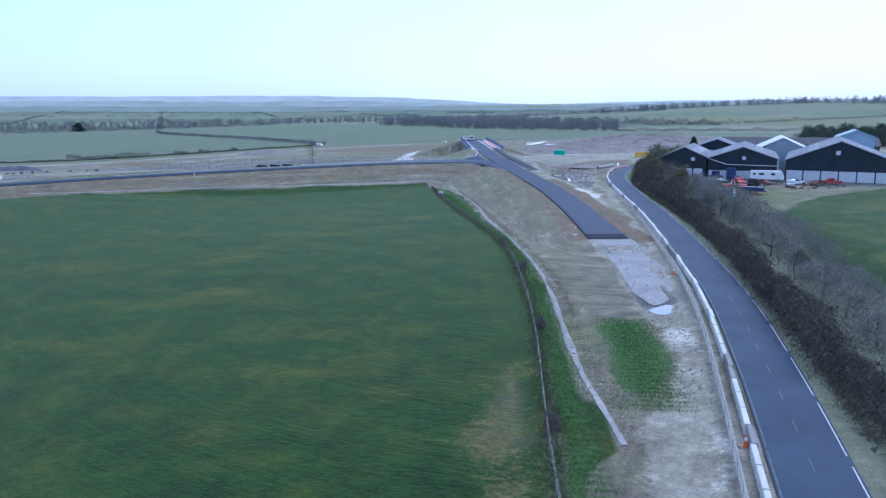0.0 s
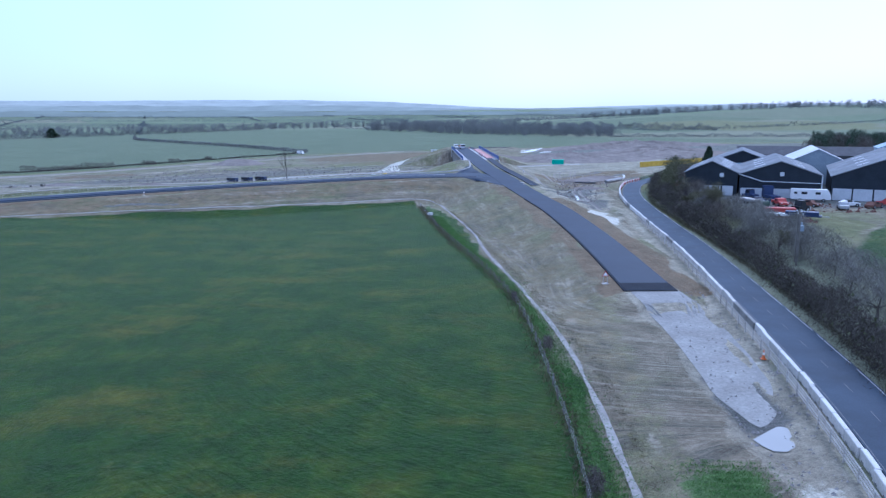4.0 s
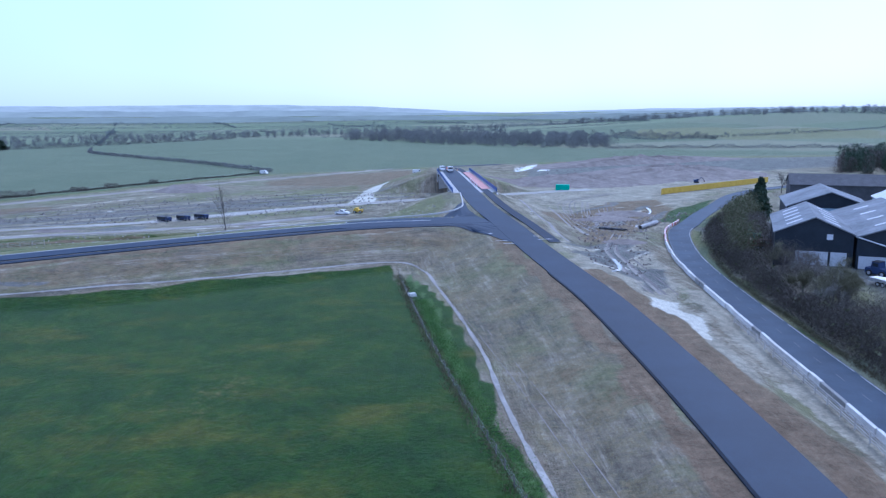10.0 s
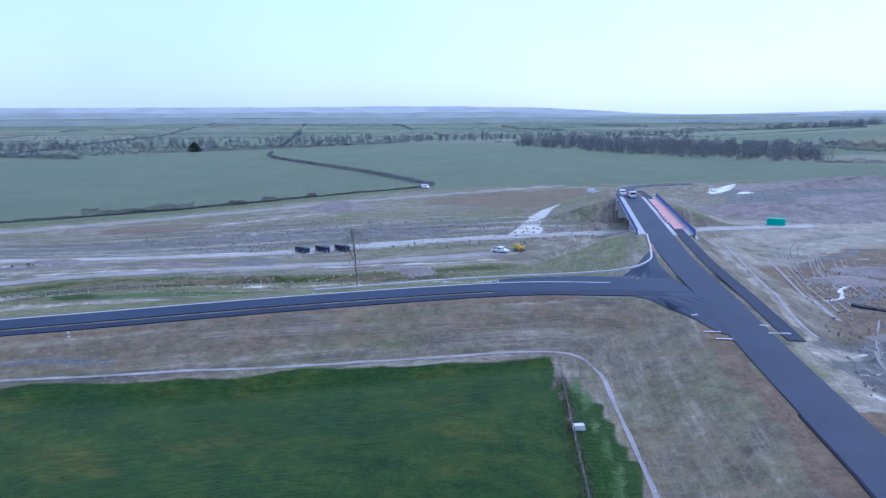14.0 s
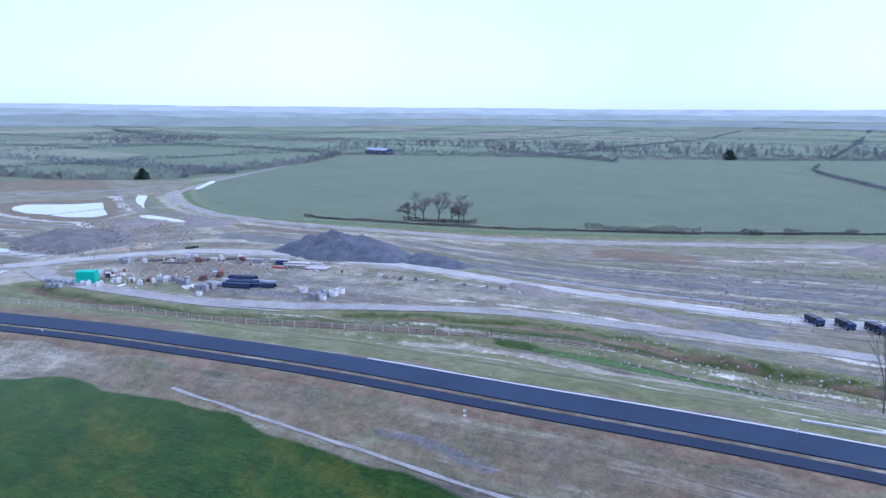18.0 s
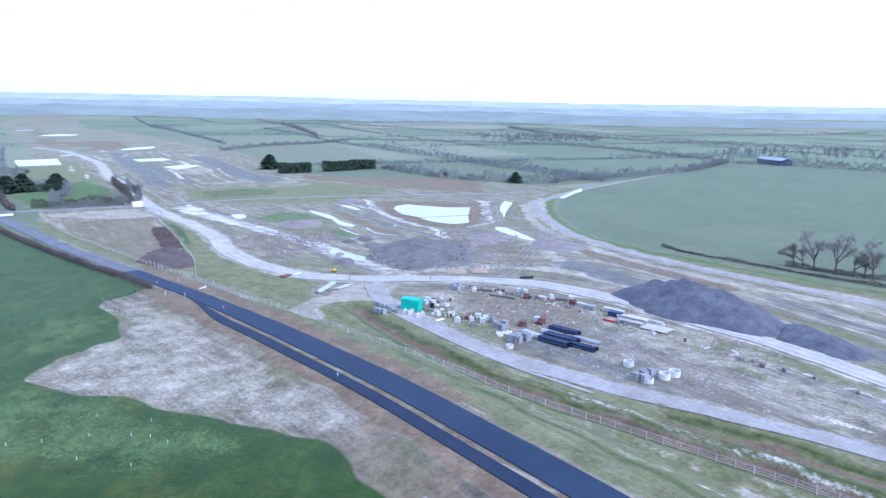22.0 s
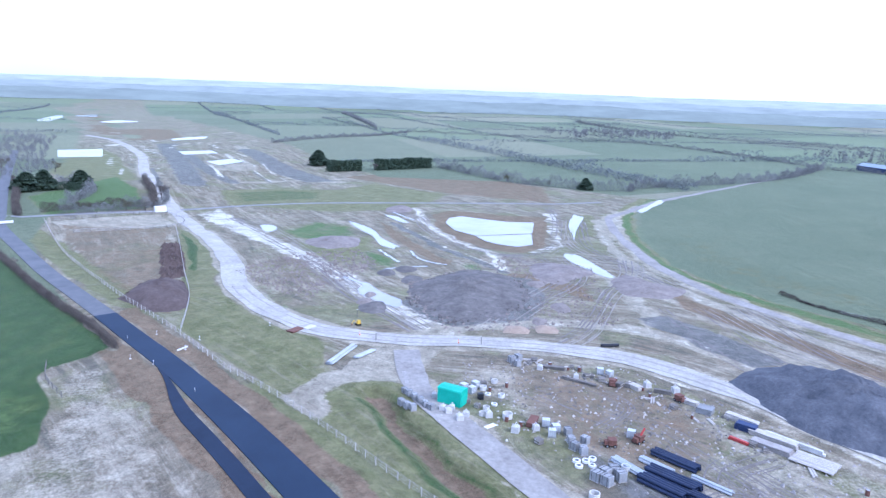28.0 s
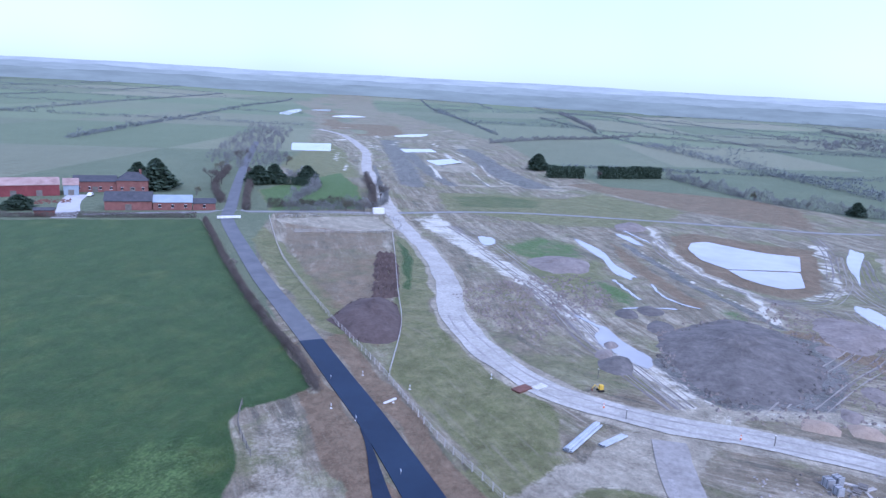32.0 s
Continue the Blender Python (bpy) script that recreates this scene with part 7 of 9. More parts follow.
wheel_tracks("wheel_tracks", YARD_WAYS, RUT_DARK, "curving wheel marks in the storage yard mud", 0.24, 1, 0.025)
wheel_tracks("wheel_tracks", MUD_WAYS, RUT_PALE, "pale wheel ruts winding over the churned clay", 0.36, 3, 0.04)
wheel_tracks("wheel_tracks", MUD_WAYS, RUT_DARK, "dark wet wheel ruts over the churned clay", 0.4, 4, 0.042)
RUT_DRY = plain("dry_scraped_soil", (0.20, 0.178, 0.145), (0.26, 0.235, 0.2), 0.5, 0.9, fine=2.5)
BANK_WAYS = [([(10, 150), (6, 180), (1, 210), (-6, 244)], 1, 2.0), ([(-12, 268), (-40, 256), (-70, 242), (-105, 224)], 1, 2.5)]
wheel_tracks("scrape_marks", BANK_WAYS, RUT_DRY, "thin pale scrape marks along the new bank", 0.14, 6)
for nodes in ([(14.5, 395), (19.5, 360.5), (22, 311.5), (22.9, 275), (24, 266)], [(30.6, 355), (31, 330.5), (30.7, 297), (31.3, 282)]):
    tagged(ribbon("bank_drain", spline(nodes, 2), -0.45, 0.45, CHALK, 0.1, ragged=0.15, seed=9, cross=3), "pale stone-filled drain down the bank", "drain", kind="structure")
rubble("rubble", [(28, 266), (36, 262), (46, 284), (60, 308), (74, 338), (60, 356), (40, 330), (32, 300)], 150, 0.42, STONE, "pale broken rock strewn over the brown mud", 16)
heap([(50, 538), (92, 560), (150, 584), (200, 608), (206, 630), (150, 622), (90, 602), (50, 572)], CLAY, 4.2, "long bank of brown dug clay at the field edge", 71, 1.2)
rubble("rubble", [(50, 470), (180, 520), (290, 560), (280, 620), (110, 590), (50, 545)], 500, 0.45, STONE_DULL, "tipped rock on the far works", 17)
for k, nodes in enumerate(([(33, 300), (38, 306), (41, 318), (46, 326)], [(48, 300), (52, 312), (58, 318)], [(27, 236), (30, 243), (31, 252)], [(60, 338), (66, 350), (68, 362)], [(64, 440), (90, 452), (118, 464), (150, 486)], [(-96, 352), (-70, 368), (-48, 380)], [(-170, 306), (-140, 326), (-118, 342)])):
    tagged(ribbon("wet_streak", spline([(*p, 0) for p in nodes], 1.5), -0.4, 0.4, WATER, 0.07, ragged=0.16, seed=50 + k, cross=3), "thin streak of standing water in a rut", "puddle", kind="structure")

# ---- buildings ----
NAVY = plain("dark_navy_cladding", (0.012, 0.018, 0.026), (0.022, 0.03, 0.042), 0.4, 0.6)
BLOCK = plain("pale_blockwork", (0.46, 0.48, 0.5), (0.58, 0.6, 0.62), 0.3, 0.9)
ROOFGREY = plain("weathered_fibre_cement", (0.13, 0.142, 0.155), (0.235, 0.248, 0.265), 0.18, 0.9, fine=1.5)
ROOFBLUE = plain("pale_blue_sheet", (0.26, 0.36, 0.44), (0.34, 0.44, 0.52), 0.2, 0.6)
ROOFWHITE = plain("white_sheet", (0.50, 0.52, 0.54), (0.62, 0.63, 0.65), 0.3, 0.6)
SLATE = plain("dark_slate", (0.05, 0.052, 0.06), (0.085, 0.087, 0.095), 0.5, 0.8, fine=3)
BRICK = plain("red_brick", (0.17, 0.078, 0.064), (0.25, 0.118, 0.098), 0.6, 0.9, fine=5)
REDSHEET = plain("red_painted_sheet", (0.15, 0.038, 0.04), (0.22, 0.062, 0.062), 0.3, 0.7)
PINKROOF = plain("faded_pink_roof", (0.26, 0.17, 0.145), (0.42, 0.31, 0.27), 0.25, 0.8)
GREYSHEET = plain("grey_blue_sheet", (0.24, 0.29, 0.33), (0.32, 0.37, 0.41), 0.3, 0.7)
TRIM = plain("white_trim", (0.6, 0.62, 0.63), (0.72, 0.73, 0.74), 1, 0.7)
GLASS = plain("dark_window_glass", (0.02, 0.025, 0.03), (0.035, 0.04, 0.05), 1, 0.1, 0, 0.6, bumps=0)
BLACK = plain("black_plastic", (0.012, 0.014, 0.018), (0.025, 0.028, 0.035), 0.6, 0.45)
RUBBER = plain("tyre_rubber", (0.015, 0.015, 0.015), (0.03, 0.03, 0.03), 2, 0.8)
STEEL = plain("galvanised_steel", (0.35, 0.36, 0.37), (0.48, 0.49, 0.5), 1, 0.5, 0.5)
RUST = plain("rusty_steel", (0.12, 0.06, 0.045), (0.19, 0.095, 0.07), 1.2, 0.85)
YELLOW = plain("yellow_paint", (0.55, 0.36, 0.04), (0.66, 0.45, 0.07), 0.5, 0.6)
GREEN = plain("sea_green_sheet", (0.03, 0.36, 0.24), (0.05, 0.46, 0.32), 0.3, 0.55)
NAVYPAINT = plain("navy_paint", (0.02, 0.035, 0.09), (0.035, 0.055, 0.13), 0.6, 0.5)
SAND = plain("orange_sand", (0.27, 0.205, 0.145), (0.36, 0.285, 0.21), 0.5, 0.95)


def gabled(name, at, rz, width, depth, eave, ridge, wallmat, roofmat, label, category, z=None, skirt=None, openings=(), hip=0.0, lights=0):
    """A building whose gable of that width faces its own -y; at: the middle of its front. openings: x, z, width, height, material, name."""
    ob = thing(name, at, rz, label, category, z=z)
    w, t = width / 2, 0.25
    g = Geo().extrude([(-w, -0.6), (w, -0.6), (w, eave), (0, ridge), (-w, eave)], depth, Matrix.Translation((0, depth / 2, 0)))
    part("wall", g, wallmat, ob)
    for s in (-1, 1):
        r = Geo().extrude([(0, ridge + 0.04), (s * (w + 0.35), eave - 0.12), (s * (w + 0.35), eave + 0.08), (0, ridge + 0.26)][::s], depth + 0.7, Matrix.Translation((0, depth / 2, 0)))
        rf = part("roof", r, roofmat, ob)
        for k in range(lights):
            u = 0.5
            x0, z0 = s * w * u, eave + (ridge - eave) * (1 - u) + 0.22
            part("rooflight", Geo().extrude([(x0 - 1.3, z0 + s * 1.3 * (ridge - eave) / w + 0.03), (x0 + 1.3, z0 - s * 1.3 * (ridge - eave) / w + 0.03), (x0 + 1.3, z0 - s * 1.3 * (ridge - eave) / w + 0.06), (x0 - 1.3, z0 + s * 1.3 * (ridge - eave) / w + 0.06)], 0.9,
                                            Matrix.Translation((0, depth * (k + 0.7) / (lights + 0.5), 0))), ROOFWHITE, rf, "pale rooflight sheet")
    if skirt:
        sk, h = skirt
        part("lower_wall", Geo().box((0, depth / 2, h / 2 - 0.3), (width + 0.12, depth + 0.12, h + 0.6)), sk, ob, "pale blockwork lower wall")
    for x, zz, ow, oh, m, nm in openings:
        o = part(nm, Geo().box((x, -0.1, zz + oh / 2), (ow, 0.14, oh)), m, ob)
        if nm == "window":
            part("frame", Geo().box((x, -0.14, zz + oh + 0.05), (ow + 0.2, 0.12, 0.1)).box((x, -0.14, zz - 0.05), (ow + 0.2, 0.14, 0.1)).box((x, -0.15, zz + oh / 2), (0.07, 0.12, oh)), TRIM, o)
    return ob


front = math.degrees(math.atan2(-6.6, 17.8))
panels = lambda n, w, h: [(-w / 2 + w * (k + 0.5) / n, 0.1, w / n - 0.35, h, BLOCK, "bay_panel") for k in range(n)]
sa = gabled("farm_shed", (78.6, 227.9), front, 19.0, 34, 5.9, 9.2, NAVY, ROOFGREY, "large dark navy farm shed with a grey sheet roof", "shed", 1.5, None, [*panels(3, 18.6, 2.3), (0.4, 5.6, 1.0, 1.0, ROOFWHITE, "gable_light")], 0, 4)
part("gutter", Geo().bar((-9.6, -0.2, 5.9), (-4.2, -0.2, 4.2), 0.12).bar((-4.2, -0.2, 4.2), (9.4, -0.2, 4.0), 0.1).bar((9.5, -0.2, 5.9), (9.5, -0.2, 0), 0.14), TRIM, sa)
gabled("farm_shed", (101.4, 217.5), front - 4, 27, 36, 5.9, 11.2, NAVY, ROOFGREY, "wide dark navy farm shed beside the first", "shed", 1.5, None, [*panels(6, 26.6, 2.9), (-0.5, 7.6, 1.1, 1.1, ROOFWHITE, "gable_light")], 0, 4)
gabled("farm_shed", (63.5, 234.5), front - 2, 13, 24, 6.0, 8.9, NAVY, ROOFGREY, "smaller dark farm shed behind the hedge", "shed", 1.5, None, [(2.6, 5.0, 1.0, 1.0, ROOFWHITE, "gable_light"), (-0.2, 0.1, 5.4, 2.6, BLOCK, "bay_panel"), (4.2, 0.1, 2.6, 2.6, BLOCK, "bay_panel")], 0, 5)
gabled("farm_shed", (84, 268), front, 18, 20, 6.2, 9.6, NAVY, ROOFGREY, "open-fronted shed with a pale blue fascia", "shed", 1.5, None, [(0, 0.2, 16, 4.6, BLACK, "open_front"), (0, 5.2, 17, 0.8, ROOFBLUE, "fascia")])
gabled("farm_shed", (104, 262), front, 16, 24, 6.4, 10.2, GREYSHEET, ROOFWHITE, "shed with a new white sheet roof", "shed", 1.5)
gabled("grain_tower", (128, 262), front, 11, 9, 10.4, 12.6, ROOFBLUE, ROOFBLUE, "tall pale blue grain tower", "tower", 1.5, None, [(0, 7, 3, 1.2, GREYSHEET, "louvre")])
gabled("long_shed", (113, 350), front - 90, 14, 62, 4.2, 7.2, SLATE, SLATE, "long low dark-roofed shed behind the others", "shed", 1.0)
# white motorhome, lorries, machines and clutter in the farm yard
wheelm = Geo().bar((-0.14, 0, 0), (0.14, 0, 0), 0.36, None, 14).mesh("tyre", RUBBER)
rimm = Geo().bar((-0.155, 0, 0), (0.155, 0, 0), 0.19, None, 10).mesh("rim", STEEL)


def wheels(ob, xs, ys, r=0.36):
    for x in xs:
        for y in ys:
            w = part("wheel", Geo().bar((-0.06, 0, 0), (0.06, 0, 0), 0.1, None, 8), STEEL, ob)
            w.location, w.scale = (x, y, r), (r / 0.36,) * 3
            part("tyre", wheelm, None, w)
            part("rim", rimm, None, w)


def vehicle(name, at, rz, outline, width, mat, wheel_y, r, label, category, windows=(), extra=(), group="", z=None):
    """A vehicle along its own y, nose to -y, from a side outline in y and z; windows and extra: y, z, length, height, material, name, width."""
    ob = thing(name, at, rz, label, category, group, z)
    body = Geo().extrude(outline, width, Matrix(((0, 1, 0, 0), (1, 0, 0, 0), (0, 0, 1, 0), (0, 0, 0, 1))))
    b = part("body", body, mat, ob)
    for y, zz, le, h, m, nm, w in (*windows, *extra):
        part(nm, Geo().box((0, y, zz), (w, le, h)), m, b if m is GLASS else ob)
    wheels(ob, (-width / 2 + 0.06, width / 2 - 0.06), wheel_y, r)
    for sx in (-1, 1):
        part("headlight", Geo().box((sx * width * 0.36, outline[0][0] - 0.02, outline[0][1] + 0.35), (0.28, 0.06, 0.16)), WHITE, b)
    return ob


PICKUP = [(-2.6, 0.45), (-2.65, 0.95), (-1.4, 1.1), (-0.8, 1.75), (0.7, 1.75), (0.85, 1.1), (2.6, 1.1), (2.6, 0.45)]
VANO = [(-2.6, 0.4), (-2.6, 1.1), (-1.9, 1.35), (-1.4, 2.2), (2.6, 2.25), (2.6, 0.4)]
CARO = [(-2.1, 0.35), (-2.1, 0.8), (-1.0, 0.95), (-0.4, 1.45), (1.1, 1.45), (1.8, 0.95), (2.1, 0.9), (2.1, 0.35)]
pick_w = [(-0.05, 1.45, 1.2, 0.4, GLASS, "side_window", 1.9), (-1.12, 1.43, 0.1, 0.45, GLASS, "windscreen", 1.6)]
vehicle("pickup_truck", (-41.5, 352), 70, PICKUP, 1.85, WHITE, (-1.7, 1.7), 0.38, "white pickup truck parked on the works", "truck", pick_w, [(1.75, 1.15, 1.5, 0.1, BLACK, "load_bed", 1.6)])
vehicle("van", (-7.2, 441), 8, VANO, 1.95, WHITE, (-1.7, 1.7), 0.36, "white van stopped at the bridge end", "van", [(-1.3, 1.7, 0.7, 0.5, GLASS, "side_window", 2.0), (-1.72, 1.75, 0.1, 0.6, GLASS, "windscreen", 1.7)])
vehicle("lorry", (-3.8, 433), 8, [(-3.6, 0.6), (-3.6, 2.6), (-1.9, 2.7), (-1.9, 1.2), (3.6, 1.2), (3.6, 0.6)], 2.3, WHITE, (-2.6, 1.8, 2.8), 0.48, "white flatbed lorry stopped on the bridge", "truck",
        [(-3.0, 2.1, 0.8, 0.6, GLASS, "side_window", 2.34), (-3.6, 2.0, 0.1, 0.8, GLASS, "windscreen", 2.0)], [(1.0, 1.6, 5, 0.7, ORANGE, "load", 2.1)])
vehicle("van", (-22, 505), 95, VANO, 1.95, WHITE, (-1.7, 1.7), 0.36, "white van on the far haul track", "van", [(-1.3, 1.7, 0.7, 0.5, GLASS, "side_window", 2.0)])
vehicle("van", (-115, 529), 60, VANO, 1.95, WHITE, (-1.7, 1.7), 0.36, "white van beside the field hedge", "van", [(-1.3, 1.7, 0.7, 0.5, GLASS, "side_window", 2.0)])
dump = vehicle("dump_truck", (-99.5, 339.5), 62, [(-4.2, 0.9), (-4.3, 2.6), (-2.4, 2.8), (-2.2, 1.5), (4.3, 1.5), (4.3, 0.9)], 2.6, NAVYPAINT, (-3.0, 1.6, 3.2), 0.75, "dark articulated dump truck parked on the haul road", "truck",
               [(-3.2, 2.3, 1.0, 0.6, GLASS, "side_window", 2.64)], [(1.3, 2.1, 5.6, 1.3, BLACK, "dump_body", 2.8)], "parked dump trucks")
dump.scale = (0.62, 0.62, 0.62)
for x, y, a in ((-94.2, 342.4, 60), (-89, 345, 63)):
    copy_thing(dump, placed(x, y, a)).scale = (0.62, 0.62, 0.62)
vehicle("dumper", (-36.5, 356), 80, [(-1.6, 0.6), (-1.7, 1.4), (-0.2, 1.2), (0, 1.9), (1.0, 1.9), (1.5, 1.2), (1.5, 0.6)], 1.8, YELLOW, (-1.0, 1.0), 0.5, "small yellow site dumper", "dumper")
vehicle("motorhome", (83.5, 221.5), front + 90, [(-4.4, 0.6), (-4.4, 1.6), (-3.6, 3.0), (4.4, 3.0), (4.4, 0.6)], 2.3, WHITE, (-2.8, 2.4), 0.4, "large white motorhome parked before the sheds", "motorhome",
        [(-1.5, 2.1, 1.1, 0.6, GLASS, "window", 2.34), (1.5, 2.1, 1.3, 0.6, GLASS, "window", 2.34), (3.4, 2.1, 0.7, 0.5, GLASS, "window", 2.34)], z=1.5)
vehicle("lorry", (75, 224), front + 200, [(-3.0, 0.6), (-3.0, 3.4), (-1.6, 3.4), (-1.4, 1.3), (3.0, 1.3), (3.0, 0.6)], 2.3, NAVYPAINT, (-2, 2), 0.45, "dark blue lorry cab beside the shed", "truck", [(-2.4, 2.6, 0.9, 0.6, GLASS, "side_window", 2.34)], z=1.5)
for k, (x, y, m, lab, o) in enumerate(((73, 214, RED, "old red trailer in the farm yard", PICKUP), (79, 212, RUST, "rusty farm implement in the yard", CARO), (88, 212, WHITE, "white car parked in the yard", CARO), (92, 209, RUST, "brown wheeled implement by the hedge", CARO),
                                       (84, 207, STEEL, "grey farm trailer in the yard", PICKUP), (69, 218, NAVYPAINT, "dark blue car parked in the yard", CARO), (97, 212, RED, "red farm machine before the shed", PICKUP))):
    vehicle("farm_vehicle", (x, y), 40 * k, o, 1.9, m, (-1.4, 1.4), 0.4, lab, "vehicle", [(0.2, 1.3, 1.0, 0.3, GLASS, "window", 1.94)], group="vehicles in the farm yard")
LOADER = [(-1.9, 0.5), (-1.9, 1.3), (-0.6, 1.5), (-0.4, 2.5), (0.8, 2.5), (1.0, 1.4), (1.9, 1.4), (1.9, 0.5)]
cab_w = [(0.2, 2.05, 0.9, 0.6, GLASS, "cab_window", 1.84)]
for x, y, a, m, lab in ((70.5, 225.5, 30, NAVYPAINT, "blue forklift with a tall mast by the shed wall"), (64, 262, 70, GREEN, "green farm loader among stored machines"), (73, 203.5, 120, BLACK, "dark farm tractor standing in the yard"), (66.5, 256, 10, NAVYPAINT, "dark blue loader beside the small shed")):
    vehicle("farm_loader", (x, y), a, LOADER, 1.8, m, (-1.1, 1.1), 0.55, lab, "loader", cab_w, [(-2.15, 0.7, 0.4, 0.6, STEEL, "bucket", 1.9), (0.2, 2.56, 1.3, 0.1, BLACK, "cab_roof", 1.7)], group="loaders in the farm yard")
FLAT = [(-3.4, 0.7), (-3.4, 0.95), (3.4, 0.95), (3.4, 0.7)]
for x, y, a, m, lab, side in ((63, 194.5, 60, WHITE, "long white flatbed trailer by the hedge", 0.2), (66.5, 198.5, 75, RED, "red box-sided farm trailer", 0.7), (68.5, 192.5, 65, NAVYPAINT, "blue box-sided farm trailer", 0.7), (67.5, 217, 20, STEEL, "grey flatbed trailer beside the shed", 0.3), (62, 251, 80, RUST, "rust-red trailer behind the hedge", 1.1)):
    tl = vehicle("farm_trailer", (x, y), a, FLAT, 2.1, m, (0.6, 1.5), 0.42, lab, "trailer", (), [(0.2, 0.97 + side / 2, 6.2, side, m, "side_boards", 2.05), (-4.1, 0.75, 1.5, 0.1, STEEL, "drawbar", 0.14)], group="trailers in the farm yard")
BOTTLE = plain("dark_green_paint", (0.022, 0.06, 0.045), (0.035, 0.085, 0.062), 0.5, 0.6)
tk = thing("fuel_tank", (67, 209), 15, "dark green oil tank on a low stand", "tank")
part("tank", Geo().bar((-1.3, 0, 1.0), (1.3, 0, 1.0), 0.7, None, 16), BOTTLE, tk)
part("stand", Geo().box((-0.8, 0, 0.15), (0.2, 1.3, 0.4)).box((0.8, 0, 0.15), (0.2, 1.3, 0.4)), CONC, tk)
drum = thing("oil_drum", (69.6, 219.8), 0, "blue plastic drum stacked by the shed", "drum", "blue drums")
part("body", Geo().bar((0, 0, 0), (0, 0, 0.9), 0.3, None, 14), NAVYPAINT, drum)
part("lid", Geo().bar((0, 0, 0.9), (0, 0, 0.93), 0.27, None, 14), BLACK, drum)
for k in range(1, 9):
    copy_thing(drum, placed(69.6 + 0.72 * (k % 5), 219.8 - 0.25 * (k % 5) + 0.7 * (k // 5), 20 * k))
rubble("yard_clutter", [(58, 200), (66, 214), (72, 208), (70, 188), (62, 188)], 240, 0.5, RUST, "rusty scrap and machine parts along the hedge", 21)
rubble("yard_clutter", [(66, 208), (72, 222), (92, 214), (100, 206), (84, 200)], 110, 0.45, RUST, "small rusty clutter lying round the yard", 9)
for x, y in ((51.0, 156.0), (51.8, 158.2)):
    tp = thing("utility_pole", (x, y), 10, "dark timber pole of a twin transformer mast", "pole", "transformer poles")
    part("pole", Geo().bar((0, 0, -0.5), (0, 0, 8.6), 0.17, 0.12, 10), OLDWOOD, tp)
    part("crossarm", Geo().box((0, 0, 8.1), (0.14, 1.6, 0.14)), OLDWOOD, tp)
    for k in (-0.6, 0, 0.6):
        part("insulator", Geo().bar((0, k, 8.17), (0, k, 8.45), 0.05, None, 8), WHITE, tp)
    part("transformer", Geo().box((0.35, 0, 6.0), (0.5, 0.6, 0.9)), GREYSHEET, tp)

# ---- western farm ----
wf = math.degrees(math.atan2(12, 9))
gabled("brick_barn", (-340, -9), 143, 8.5, 17, 3.4, 6.2, BRICK, SLATE, "long red brick barn with a slate roof", "barn")
fl_ = lambda p, q: ((p[0] + q[0]) / 2, (p[1] + q[1]) / 2)


def longhouse(name, a, b, depth, eave, ridge, wallmat, roofmat, label, category, wins=0, doors=0, hip=False):
    """A building whose long side runs from a to b and faces the right of that way."""
    d = math.dist(a, b)
    ob = thing(name, fl_(a, b), math.degrees(math.atan2(b[1] - a[1], b[0] - a[0])), label, category)
    w = depth / 2
    part("wall", Geo().extrude([(-w, -0.5), (w, -0.5), (w, eave), (0, ridge if not hip else eave + 0.01), (-w, eave)], d, Matrix(((0, 1, 0, 0), (1, 0, 0, w), (0, 0, 1, 0), (0, 0, 0, 1)))), wallmat, ob)
    if hip:
        v = [(-d / 2 - 0.4, -0.4, eave), (d / 2 + 0.4, -0.4, eave), (d / 2 + 0.4, depth + 0.4, eave), (-d / 2 - 0.4, depth + 0.4, eave), (-d / 6, w, ridge), (d / 6, w, ridge)]
        part("roof", Geo().raw(v, [(0, 1, 5, 4), (1, 2, 5), (2, 3, 4, 5), (3, 0, 4), (3, 2, 1, 0)]), roofmat, ob)
        part("chimney", Geo().box((d / 4, w, ridge), (0.9, 0.6, 2.4)), BRICK, ob)
    else:
        for s in (-1, 1):
            y0 = -0.35 if s < 0 else depth + 0.35
            part("roof", Geo().raw([(-d / 2 - 0.3, y0, eave - 0.1), (d / 2 + 0.3, y0, eave - 0.1), (d / 2 + 0.3, w, ridge + 0.05), (-d / 2 - 0.3, w, ridge + 0.05), (-d / 2 - 0.3, y0, eave + 0.1), (d / 2 + 0.3, y0, eave + 0.1), (d / 2 + 0.3, w, ridge + 0.25), (-d / 2 - 0.3, w, ridge + 0.25)],
                              [(3, 2, 1, 0), (4, 5, 6, 7), (0, 1, 5, 4), (1, 2, 6, 5), (2, 3, 7, 6), (3, 0, 4, 7)]), roofmat, ob)
    for k in range(wins):
        x = -d / 2 + d * (k + 0.5) / wins
        wd = part("window", Geo().box((x, -0.06, 1.7), (1.0, 0.12, 1.1)), GLASS, ob)
        part("frame", Geo().box((x, -0.1, 2.3), (1.2, 0.1, 0.1)).box((x, -0.1, 1.1), (1.2, 0.14, 0.1)), TRIM, wd)
    for k in range(doors):
        x = -d / 2 + d * (k + 0.8) / (doors + 0.6)
        part("door", Geo().box((x, -0.06, 1.2), (2.2, 0.12, 2.4)), OLDWOOD, ob)
    return ob


